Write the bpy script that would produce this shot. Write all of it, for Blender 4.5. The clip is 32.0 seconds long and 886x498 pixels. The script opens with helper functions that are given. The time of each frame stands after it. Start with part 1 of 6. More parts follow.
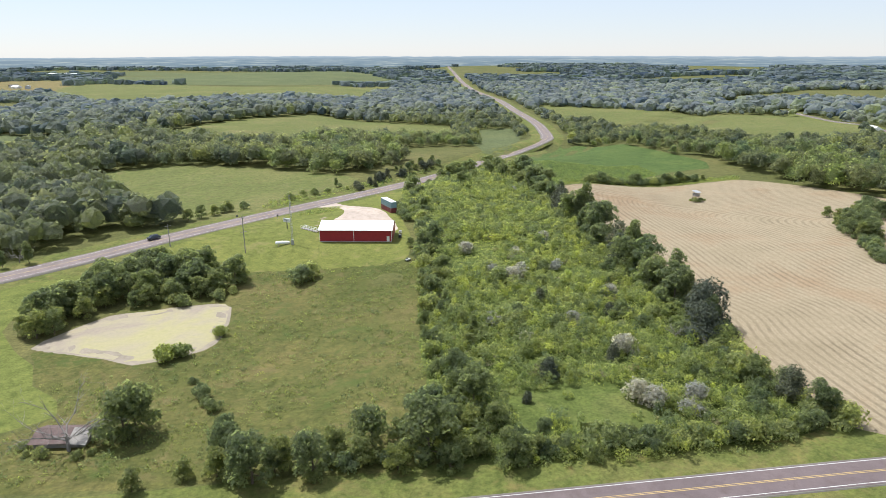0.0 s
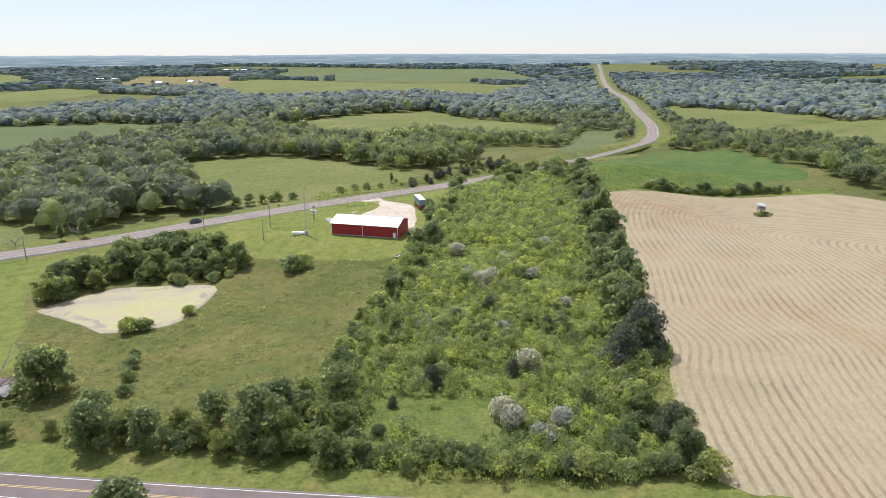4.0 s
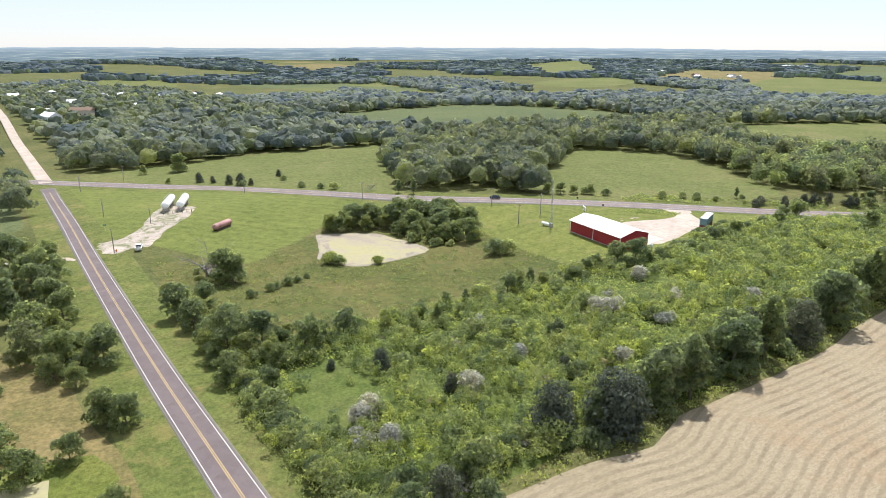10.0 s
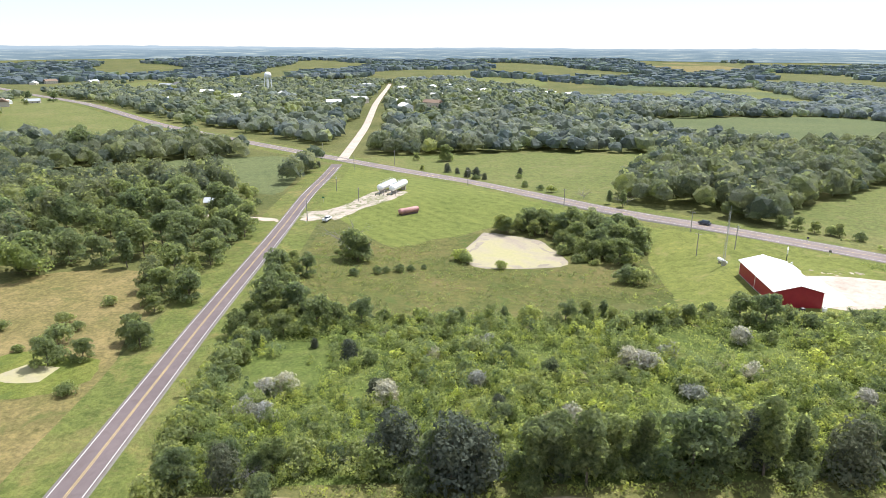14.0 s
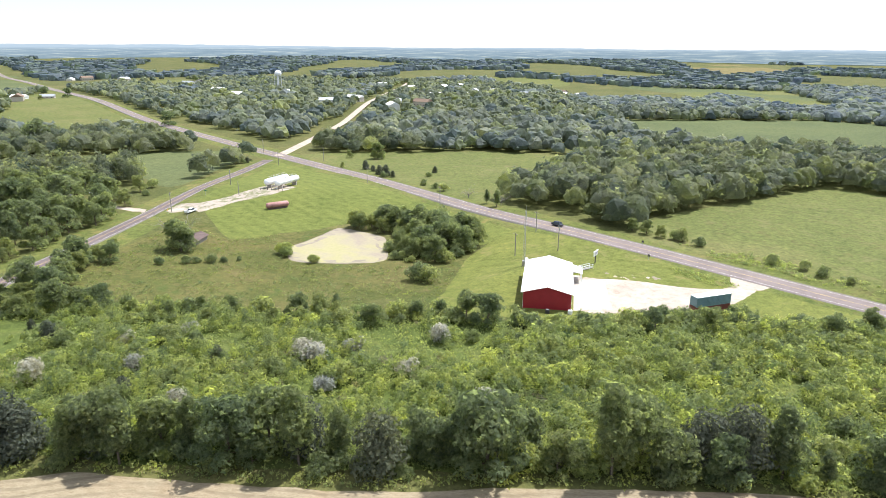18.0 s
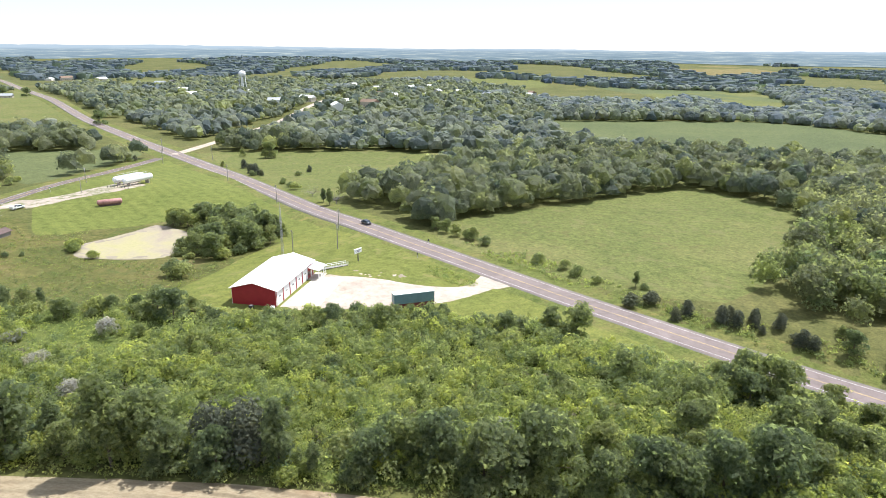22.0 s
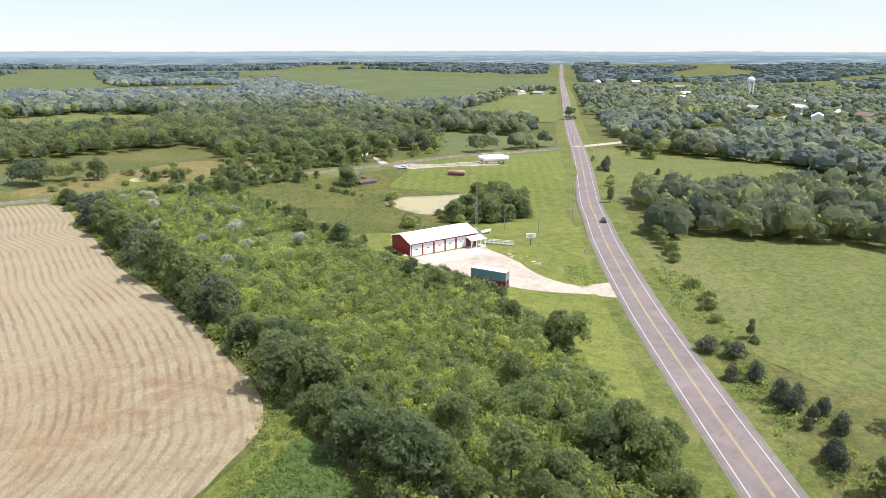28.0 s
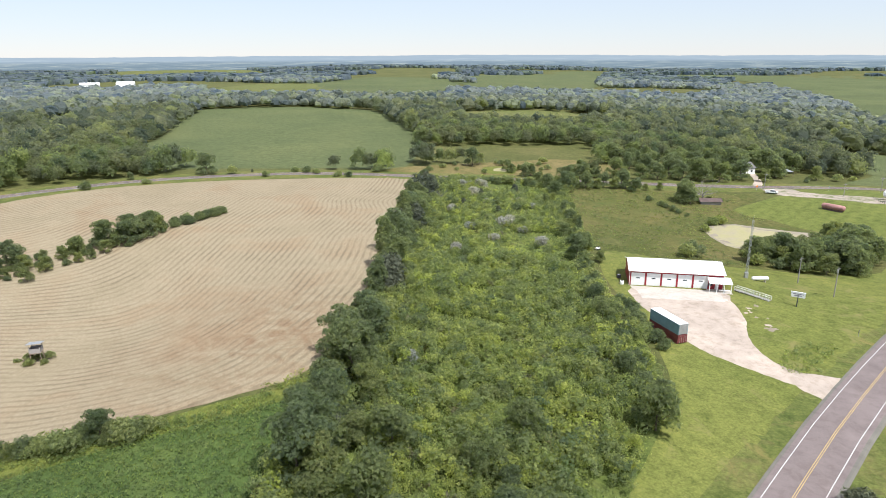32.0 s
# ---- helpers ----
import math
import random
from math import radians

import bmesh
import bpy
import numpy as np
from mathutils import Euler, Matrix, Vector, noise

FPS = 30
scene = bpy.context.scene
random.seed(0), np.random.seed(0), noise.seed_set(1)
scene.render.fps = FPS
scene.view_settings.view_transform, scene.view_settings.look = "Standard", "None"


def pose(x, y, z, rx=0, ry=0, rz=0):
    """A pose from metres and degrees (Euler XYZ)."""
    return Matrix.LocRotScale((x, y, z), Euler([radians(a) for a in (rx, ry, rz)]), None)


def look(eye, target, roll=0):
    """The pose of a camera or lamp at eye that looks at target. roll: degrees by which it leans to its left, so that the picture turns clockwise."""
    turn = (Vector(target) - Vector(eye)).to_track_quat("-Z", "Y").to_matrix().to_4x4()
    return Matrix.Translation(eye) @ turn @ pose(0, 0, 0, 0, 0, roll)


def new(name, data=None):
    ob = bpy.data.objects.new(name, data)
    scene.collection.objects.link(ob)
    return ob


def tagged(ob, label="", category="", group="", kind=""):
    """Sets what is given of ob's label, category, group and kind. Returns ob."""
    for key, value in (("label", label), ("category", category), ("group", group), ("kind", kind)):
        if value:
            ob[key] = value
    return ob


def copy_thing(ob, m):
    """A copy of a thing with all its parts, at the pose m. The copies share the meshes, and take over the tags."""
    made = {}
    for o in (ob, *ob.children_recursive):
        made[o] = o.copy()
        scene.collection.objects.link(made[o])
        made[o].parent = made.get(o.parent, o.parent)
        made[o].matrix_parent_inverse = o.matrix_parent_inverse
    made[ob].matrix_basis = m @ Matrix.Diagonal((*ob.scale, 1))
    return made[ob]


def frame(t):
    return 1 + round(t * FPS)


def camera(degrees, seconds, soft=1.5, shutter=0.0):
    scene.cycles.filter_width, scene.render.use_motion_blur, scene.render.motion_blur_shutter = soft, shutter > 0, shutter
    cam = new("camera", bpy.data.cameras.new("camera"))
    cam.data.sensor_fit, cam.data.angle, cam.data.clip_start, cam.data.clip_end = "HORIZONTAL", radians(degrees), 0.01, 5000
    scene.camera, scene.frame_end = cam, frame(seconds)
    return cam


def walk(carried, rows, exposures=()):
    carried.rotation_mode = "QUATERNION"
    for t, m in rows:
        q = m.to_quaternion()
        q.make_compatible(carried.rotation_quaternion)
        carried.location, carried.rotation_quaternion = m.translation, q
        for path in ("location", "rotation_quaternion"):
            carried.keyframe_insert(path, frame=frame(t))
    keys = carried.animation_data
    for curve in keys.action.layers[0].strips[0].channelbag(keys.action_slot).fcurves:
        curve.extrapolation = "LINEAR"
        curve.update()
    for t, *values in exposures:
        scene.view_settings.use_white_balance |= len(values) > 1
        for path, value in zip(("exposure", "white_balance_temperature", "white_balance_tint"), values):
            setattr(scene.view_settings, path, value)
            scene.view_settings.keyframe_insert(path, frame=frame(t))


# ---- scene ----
cam = camera(68.2, 32.0, 0.7)
METRES, EYE, TILT, LEAN, TURN = 567.5, 61.65, 0.0, -1.55, -5.2
ROWS = [
    (0.0, 0.0, 0.0, 0.0, -0.49, -16.85, 1.62),
    (0.5, 0.0079, -0.0005, -0.0001, 1.39, -16.82, 1.65),
    (1.0, 0.0178, -0.0003, -0.0003, 4.46, -16.73, 1.71),
    (1.5, 0.0281, 0.0004, -0.0006, 7.12, -16.66, 1.71),
    (2.0, 0.0388, 0.0018, -0.0008, 8.92, -16.62, 1.75),
    (2.5, 0.0503, 0.0036, -0.001, 9.76, -16.63, 1.77),
    (3.0, 0.0617, 0.0056, -0.0011, 11.08, -16.64, 1.76),
    (3.5, 0.0737, 0.0081, -0.0013, 12.0, -16.67, 1.74),
    (5.5, 0.1216, 0.0227, -0.0024, 21.55, -16.54, 1.59),
    (6.0, 0.1341, 0.0287, -0.0029, 26.72, -16.44, 1.5),
    (6.5, 0.1467, 0.0357, -0.0033, 30.28, -16.41, 1.41),
    (7.0, 0.1596, 0.0444, -0.004, 35.47, -16.33, 1.32),
    (7.5, 0.1724, 0.0547, -0.0046, 40.27, -16.25, 1.18),
    (8.0, 0.1842, 0.0657, -0.0047, 43.92, -16.25, 1.12),
    (8.5, 0.1957, 0.0776, -0.005, 47.85, -16.21, 1.0),
    (9.0, 0.2058, 0.09, -0.0053, 53.08, -16.16, 0.86),
    (9.5, 0.2155, 0.1036, -0.0055, 56.4, -16.14, 0.74),
    (10.0, 0.2244, 0.1175, -0.0055, 59.98, -16.16, 0.58),
    (10.5, 0.2322, 0.1319, -0.0055, 64.55, -16.15, 0.43),
    (11.0, 0.2389, 0.1474, -0.0056, 70.01, -16.06, 0.37),
    (11.5, 0.2436, 0.163, -0.0056, 75.49, -16.02, 0.23),
    (12.0, 0.247, 0.1794, -0.0056, 80.7, -15.99, 0.12),
    (12.5, 0.2488, 0.1955, -0.0055, 86.5, -15.99, -0.02),
    (13.0, 0.2492, 0.2127, -0.0055, 91.98, -15.98, -0.05),
    (13.5, 0.2489, 0.23, -0.0052, 93.08, -16.0, -0.14),
    (14.0, 0.2487, 0.2464, -0.005, 93.14, -15.99, -0.21),
    (14.5, 0.2483, 0.2637, -0.0048, 93.21, -15.98, -0.22),
    (15.0, 0.2478, 0.2801, -0.0049, 93.28, -15.96, -0.27),
    (15.5, 0.2472, 0.2972, -0.005, 93.36, -15.97, -0.28),
    (17.5, 0.2423, 0.3633, -0.0056, 97.57, -16.0, -0.5),
    (18.0, 0.2406, 0.38, -0.0056, 98.05, -16.0, -0.52),
    (18.5, 0.2388, 0.3963, -0.0055, 98.39, -16.0, -0.5),
    (19.0, 0.237, 0.4131, -0.0055, 98.65, -15.97, -0.53),
    (19.5, 0.2348, 0.43, -0.0056, 98.78, -15.97, -0.53),
    (20.0, 0.2327, 0.4464, -0.0054, 98.87, -15.98, -0.55),
    (20.5, 0.2305, 0.4634, -0.0054, 98.96, -15.98, -0.55),
    (21.0, 0.2281, 0.4797, -0.0054, 99.05, -15.95, -0.59),
    (21.5, 0.2258, 0.4954, -0.0054, 99.12, -15.94, -0.58),
    (22.0, 0.2235, 0.5123, -0.0054, 99.21, -15.92, -0.62),
    (22.5, 0.2212, 0.5287, -0.0054, 99.3, -15.9, -0.63),
    (23.0, 0.2188, 0.5457, -0.0054, 99.42, -15.89, -0.61),
    (23.5, 0.2166, 0.5621, -0.0054, 99.79, -15.86, -0.58),
    (24.0, 0.2136, 0.5789, -0.0056, 102.16, -15.86, -0.56),
    (24.5, 0.2098, 0.5948, -0.0058, 105.68, -15.87, -0.58),
    (26.5, 0.1814, 0.6543, -0.0076, 126.94, -15.87, -0.82),
    (27.0, 0.1711, 0.6666, -0.0074, 133.65, -15.94, -0.93),
    (27.5, 0.1588, 0.6781, -0.0071, 140.08, -16.0, -1.02),
    (28.0, 0.1453, 0.688, -0.0067, 146.15, -16.1, -1.1),
    (28.5, 0.1313, 0.6964, -0.0062, 152.84, -16.2, -1.2),
    (29.0, 0.1157, 0.7031, -0.0057, 159.87, -16.29, -1.25),
    (29.5, 0.1001, 0.7078, -0.0053, 166.72, -16.4, -1.35),
    (30.0, 0.0836, 0.7109, -0.0048, 172.7, -16.49, -1.41),
    (30.5, 0.0673, 0.7125, -0.0041, 178.16, -16.6, -1.39),
    (31.0, 0.0505, 0.7126, -0.0035, 183.39, -16.68, -1.41),
    (31.5, 0.0335, 0.7115, -0.003, 186.63, -16.75, -1.4),
    (32.0, 0.017, 0.7097, -0.0026, 188.63, -16.78, -1.37),
]
walk(cam, [(t, pose(-1.66, 0.15, EYE - 0.02, TILT, LEAN, TURN) @ pose(METRES * x, METRES * y, METRES * z, 90 + pitch, roll, yaw)) for t, x, y, z, yaw, pitch, roll in ROWS], ((0.0, 1.2, 6120, 8), (6.0, 1.19, 6120, 8), (10.0, 1.3, 6120, 8), (14.5, 1.5, 6120, 8), (20.0, 1.55, 6120, 8), (24.0, 1.5, 6120, 8), (28.0, 1.36, 6120, 8), (32.0, 1.21, 6120, 8)))

# ---- world and light ----
SUN_EL, SUN_AZ = radians(60), math.atan2(0.72, -0.69)   # azimuth: angle of the way to the sun from +x
world = bpy.data.worlds.new("sky")
scene.world = world
world.use_nodes = True
wn = world.node_tree.nodes
sky = wn.new("ShaderNodeTexSky")
sky.sky_type, sky.sun_disc = "NISHITA", False
sky.sun_elevation, sky.sun_rotation = SUN_EL, math.pi / 2 - SUN_AZ
sky.air_density, sky.dust_density, sky.ozone_density = 1.0, 0.0, 1.6
wn["Background"].inputs["Strength"].default_value = 0.02
cool = wn.new("ShaderNodeMix")
cool.data_type, cool.blend_type = "RGBA", "MULTIPLY"
cool.inputs[0].default_value, cool.inputs[7].default_value = 1.0, (0.97, 0.97, 1.14, 1)
world.node_tree.links.new(sky.outputs[0], cool.inputs[6])
world.node_tree.links.new(cool.outputs[2], wn["Background"].inputs[0])
# a hazy summer day: a white veil, thin towards the horizon and brightest overhead
veil = wn.new("ShaderNodeBackground")
veil.inputs[0].default_value = (0.93, 0.955, 1.0, 1)
where = wn.new("ShaderNodeTexCoord")
up = wn.new("ShaderNodeSeparateXYZ")
world.node_tree.links.new(where.outputs["Generated"], up.inputs[0])
grade = wn.new("ShaderNodeMapRange")
grade.inputs[1].default_value, grade.inputs[2].default_value, grade.inputs[3].default_value, grade.inputs[4].default_value = 0.0, 1.0, 0.235, 0.38
world.node_tree.links.new(up.outputs[2], grade.inputs[0])
world.node_tree.links.new(grade.outputs[0], veil.inputs[1])
both = wn.new("ShaderNodeAddShader")
world.node_tree.links.new(wn["Background"].outputs[0], both.inputs[0])
world.node_tree.links.new(veil.outputs[0], both.inputs[1])
world.node_tree.links.new(both.outputs[0], wn["World Output"].inputs[0])
sun = new("sun", bpy.data.lights.new("sun", "SUN"))
sun.data.energy, sun.data.angle, sun.data.color = 2.95, radians(1.0), (1.0, 0.95, 0.89)
sun_dir = Vector((math.cos(SUN_EL) * math.cos(SUN_AZ), math.cos(SUN_EL) * math.sin(SUN_AZ), math.sin(SUN_EL)))
sun.matrix_world = look(sun_dir * 900, (0, 0, 0))

# ---- materials ----
def material(name, rough=0.8, spec=0.3, metal=0.0):
    m = bpy.data.materials.new(name)
    m.use_nodes = True
    nt = m.node_tree
    b = nt.nodes["Principled BSDF"]
    b.inputs["Roughness"].default_value = rough
    b.inputs["Specular IOR Level"].default_value = spec
    b.inputs["Metallic"].default_value = metal
    return m, nt, b


def coords(nt, scale=(1, 1, 1), rot=0.0):
    t = nt.nodes.new("ShaderNodeTexCoord")
    mp = nt.nodes.new("ShaderNodeMapping")
    mp.inputs["Scale"].default_value = scale
    mp.inputs["Rotation"].default_value = (0, 0, rot)
    nt.links.new(t.outputs["Object"], mp.inputs[0])
    return mp.outputs[0]


def noise_tex(nt, vec, scale, detail=4.0, rough=0.6, distort=0.0):
    n = nt.nodes.new("ShaderNodeTexNoise")
    n.inputs["Scale"].default_value, n.inputs["Detail"].default_value = scale, detail
    n.inputs["Roughness"].default_value, n.inputs["Distortion"].default_value = rough, distort
    nt.links.new(vec, n.inputs["Vector"])
    return n.outputs["Fac"]


def ramp(nt, fac, *stops):
    r = nt.nodes.new("ShaderNodeValToRGB")
    e = r.color_ramp.elements
    while len(e) < len(stops):
        e.new(0.5)
    for el, (p, c) in zip(e, stops):
        el.position, el.color = p, (*c, 1) if len(c) == 3 else c
    nt.links.new(fac, r.inputs[0])
    return r.outputs[0]


def mix(nt, kind, fac, a, b):
    n = nt.nodes.new("ShaderNodeMix")
    n.data_type, n.blend_type = "RGBA", kind
    for sock, v in ((n.inputs[0], fac), (n.inputs[6], a), (n.inputs[7], b)):
        if isinstance(v, (int, float)):
            sock.default_value = v
        elif isinstance(v, tuple):
            sock.default_value = (*v, 1)
        else:
            nt.links.new(v, sock)
    return n.outputs[2]


def bump(nt, b, fac, strength, dist):
    n = nt.nodes.new("ShaderNodeBump")
    n.inputs["Strength"].default_value, n.inputs["Distance"].default_value = strength, dist
    nt.links.new(fac, n.inputs["Height"])
    nt.links.new(n.outputs[0], b.inputs["Normal"])


def ground_material(name, stops, patch=0.02, fine=1.2, mottle=None, relief=0.25, tussock=0.0, mown=None, tone=(0.93, 0.89, 0.75)):
    """Tone over the ground at several scales: wide patches, tussocks and fine tufts; mown is (angle, width of a pass)."""
    m, nt, b = material(name, 0.95, 0.1)
    v = coords(nt)
    wide = ramp(nt, noise_tex(nt, v, patch, 6, 0.62, 0.4), *stops)
    tuft = noise_tex(nt, v, fine, 5, 0.7)
    c = mix(nt, "MULTIPLY", 0.75, wide, ramp(nt, tuft, (0.25, (0.36, 0.4, 0.34)), (0.5, (0.9, 0.9, 0.88)), (0.75, (1.42, 1.36, 1.28))))
    clump = noise_tex(nt, v, 0.33, 8, 0.78, 0.3)
    c = mix(nt, "MULTIPLY", 0.85, c, ramp(nt, clump, (0.3, (0.5, 0.56, 0.48)), (0.5, (1, 1, 1)), (0.7, (1.4, 1.3, 1.26))))
    if mottle:
        c = mix(nt, "MIX", ramp(nt, noise_tex(nt, v, 0.11, 5, 0.7, 0.6), (0.56, (0, 0, 0)), (0.66, (0.8, 0.8, 0.8))), c, mottle)
    if tussock:
        c = mix(nt, "MIX", ramp(nt, noise_tex(nt, v, 0.16, 7, 0.75, 1.2), (0.52, (0, 0, 0)), (0.64, (tussock, tussock, tussock))), c, (0.165, 0.135, 0.075))
        c = mix(nt, "MIX", ramp(nt, noise_tex(nt, coords(nt, (1, 0.8, 1), 0.6), 0.42, 6, 0.75, 0.8), (0.57, (0, 0, 0)), (0.66, (tussock, tussock, tussock))), c, (0.058, 0.084, 0.028))
    if mown:
        w = nt.nodes.new("ShaderNodeTexWave")
        w.wave_type, w.bands_direction = "BANDS", "X"
        w.inputs["Scale"].default_value, w.inputs["Distortion"].default_value, w.inputs["Detail"].default_value = 0.314 / mown[1], 1.2, 3
        nt.links.new(coords(nt, (1, 1, 1), mown[0]), w.inputs["Vector"])
        c = mix(nt, "MULTIPLY", mown[2], c, ramp(nt, w.outputs["Fac"], (0.2, (0.72, 0.78, 0.7)), (0.8, (1.2, 1.14, 1.2))))
    c = mix(nt, "MULTIPLY", 1.0, c, tone)
    nt.links.new(c, b.inputs["Base Color"])
    bump(nt, b, tuft, 0.9, relief)
    return m


M_GROUND = ground_material("pasture", ((0.3, (0.0782, 0.092, 0.0368)), (0.5, (0.1058, 0.115, 0.04784)), (0.7, (0.1426, 0.138, 0.06624))))
M_LOT = ground_material("mown_lot_grass", ((0.35, (0.121, 0.1491, 0.0468)), (0.6, (0.1458, 0.1693, 0.05557)), (0.75, (0.1843, 0.1895, 0.07313))), 0.03, 2.0, None, 0.06, 0, (0.75, 5.5, 0.2))
M_LAWN = ground_material("mown_grass", ((0.35, (0.1291, 0.1525, 0.0468)), (0.6, (0.1555, 0.1743, 0.0559)), (0.75, (0.1973, 0.1961, 0.078))), 0.03, 2.0, (0.1869, 0.177, 0.08125), 0.06, 0, (-0.7, 2.4, 0.12))
M_ROUGH = ground_material("rough_pasture", ((0.3, (0.07455, 0.09064, 0.03009)), (0.5, (0.1045, 0.1129, 0.04247)), (0.68, (0.141, 0.1295, 0.0584))), 0.03, 1.0, (0.06819, 0.0971, 0.02987), 0.4, 0.5)
M_MEADOW = ground_material("hay_meadow", ((0.3, (0.1195, 0.1434, 0.05594)), (0.5, (0.1481, 0.1675, 0.06665)), (0.7, (0.1936, 0.1871, 0.09288))), 0.014, 0.9, (0.1764, 0.1675, 0.08927), 0.35, 0.4, tone=(0.81, 0.8, 0.66))
M_CROP = ground_material("bean_crop", ((0.3, (0.085, 0.108, 0.058)), (0.5, (0.102, 0.126, 0.066)), (0.7, (0.125, 0.145, 0.075))), 0.01, 1.6, None, 0.2)
M_BEAN = ground_material("lush_bean_crop", ((0.3, (0.06272, 0.1003, 0.0357)), (0.5, (0.07392, 0.1163, 0.0399)), (0.7, (0.09856, 0.1368, 0.0483))), 0.05, 1.9, (0.09184, 0.1311, 0.0462), 0.3)
M_MARGIN = ground_material("tall_yellow_grass", ((0.3, (0.1103, 0.1418, 0.0378)), (0.5, (0.1418, 0.168, 0.0462)), (0.7, (0.1785, 0.189, 0.063))), 0.1, 1.6, (0.08925, 0.1208, 0.03675), 0.4)
M_DRYGRASS = ground_material("dry_grass", ((0.3, (0.1254, 0.1232, 0.0528)), (0.5, (0.1792, 0.154, 0.07744)), (0.7, (0.233, 0.1892, 0.1056))), 0.06, 1.2, (0.08512, 0.1038, 0.03696))
M_VERGE = ground_material("verge_grass", ((0.3, (0.09513, 0.1232, 0.03953)), (0.5, (0.1218, 0.1462, 0.0494)), (0.7, (0.174, 0.1672, 0.0741))), 0.06, 1.3, (0.1972, 0.1724, 0.0741), 0.35, 0.35)
M_UNDER = ground_material("undergrowth", ((0.3, (0.056, 0.08, 0.0208)), (0.5, (0.072, 0.102, 0.0256)), (0.7, (0.096, 0.116, 0.0368))), 0.08, 1.5, tone=(1.25, 1.13, 1.2))


def stubble_material():
    m, nt, b = material("wheat_stubble", 0.95, 0.1)
    v = coords(nt)
    base = ramp(nt, noise_tex(nt, v, 0.03, 6, 0.65, 0.5), (0.3, (0.225, 0.184, 0.12)), (0.5, (0.258, 0.212, 0.142)), (0.68, (0.245, 0.178, 0.112)))
    far = nt.nodes.new("ShaderNodeVectorMath")
    far.operation, far.inputs[1].default_value = "DISTANCE", (90, 270, 0)
    nt.links.new(v, far.inputs[0])
    near = nt.nodes.new("ShaderNodeMapRange")
    near.inputs[1].default_value, near.inputs[2].default_value, near.inputs[3].default_value, near.inputs[4].default_value = 6, 46, 0.85, 0
    nt.links.new(far.outputs["Value"], near.inputs[0])
    rust = mix(nt, "MULTIPLY", 1.0, near.outputs[0], ramp(nt, noise_tex(nt, v, 0.16, 5, 0.7, 0.8), (0.42, (0, 0, 0)), (0.62, (1, 1, 1))))
    base = mix(nt, "MIX", rust, base, (0.19, 0.125, 0.075))
    straw = noise_tex(nt, coords(nt, (2.2, 0.8, 1)), 1.4, 6, 0.75)
    c = mix(nt, "MULTIPLY", 0.8, base, ramp(nt, straw, (0.25, (0.6, 0.56, 0.5)), (0.5, (1, 1, 1)), (0.72, (1.28, 1.31, 1.36))))
    w = nt.nodes.new("ShaderNodeTexWave")
    w.wave_type, w.bands_direction, w.wave_profile = "BANDS", "X", "SIN"
    w.inputs["Scale"].default_value = 0.155
    at = nt.nodes.new("ShaderNodeAttribute")
    at.attribute_name = "row"
    comb = nt.nodes.new("ShaderNodeCombineXYZ")
    nt.links.new(at.outputs["Fac"], comb.inputs[0])
    sep = nt.nodes.new("ShaderNodeVectorMath")
    sep.operation = "MULTIPLY_ADD"
    nz = nt.nodes.new("ShaderNodeTexNoise")
    nz.inputs["Scale"].default_value, nz.inputs["Detail"].default_value = 0.25, 3
    nt.links.new(v, nz.inputs["Vector"])
    sep.inputs[1].default_value = (1.1, 0, 0)
    nt.links.new(nz.outputs["Color"], sep.inputs[0])
    nt.links.new(comb.outputs[0], sep.inputs[2])
    nt.links.new(sep.outputs[0], w.inputs["Vector"])
    gaps = ramp(nt, noise_tex(nt, v, 0.06, 7, 0.75), (0.36, (0.05, 0.05, 0.05)), (0.62, (1, 1, 1)))
    lines = mix(nt, "MULTIPLY", 1.0, ramp(nt, w.outputs["Fac"], (0.0, (1, 1, 1)), (0.2, (0.8, 0.8, 0.8)), (0.46, (0, 0, 0))), gaps)
    c = mix(nt, "MIX", mix(nt, "MULTIPLY", 1.0, lines, (0.6, 0.6, 0.6)), c, (0.11, 0.085, 0.056))
    nt.links.new(c, b.inputs["Base Color"])
    bump(nt, b, straw, 0.6, 0.12)
    return m


M_STUBBLE = stubble_material()


def asphalt_material(name, tone, stain=0.6):
    m, nt, b = material(name, 0.85, 0.3)
    v = coords(nt)
    c = ramp(nt, noise_tex(nt, v, 0.12, 6, 0.65, 0.3), (0.3, tuple(t * 0.82 for t in tone)), (0.55, tone), (0.75, tuple(t * 1.2 for t in tone)))
    worn = noise_tex(nt, v, 0.5, 7, 0.72, 0.5)
    c = mix(nt, "MULTIPLY", stain, c, ramp(nt, worn, (0.3, (0.68, 0.64, 0.58)), (0.5, (1, 1, 1)), (0.7, (1.14, 1.13, 1.12))))
    g = noise_tex(nt, v, 14, 3, 0.7)
    c = mix(nt, "MULTIPLY", 0.5, c, ramp(nt, g, (0.3, (0.7, 0.7, 0.7)), (0.7, (1.2, 1.2, 1.2))))
    nt.links.new(c, b.inputs["Base Color"])
    bump(nt, b, g, 0.3, 0.01)
    return m


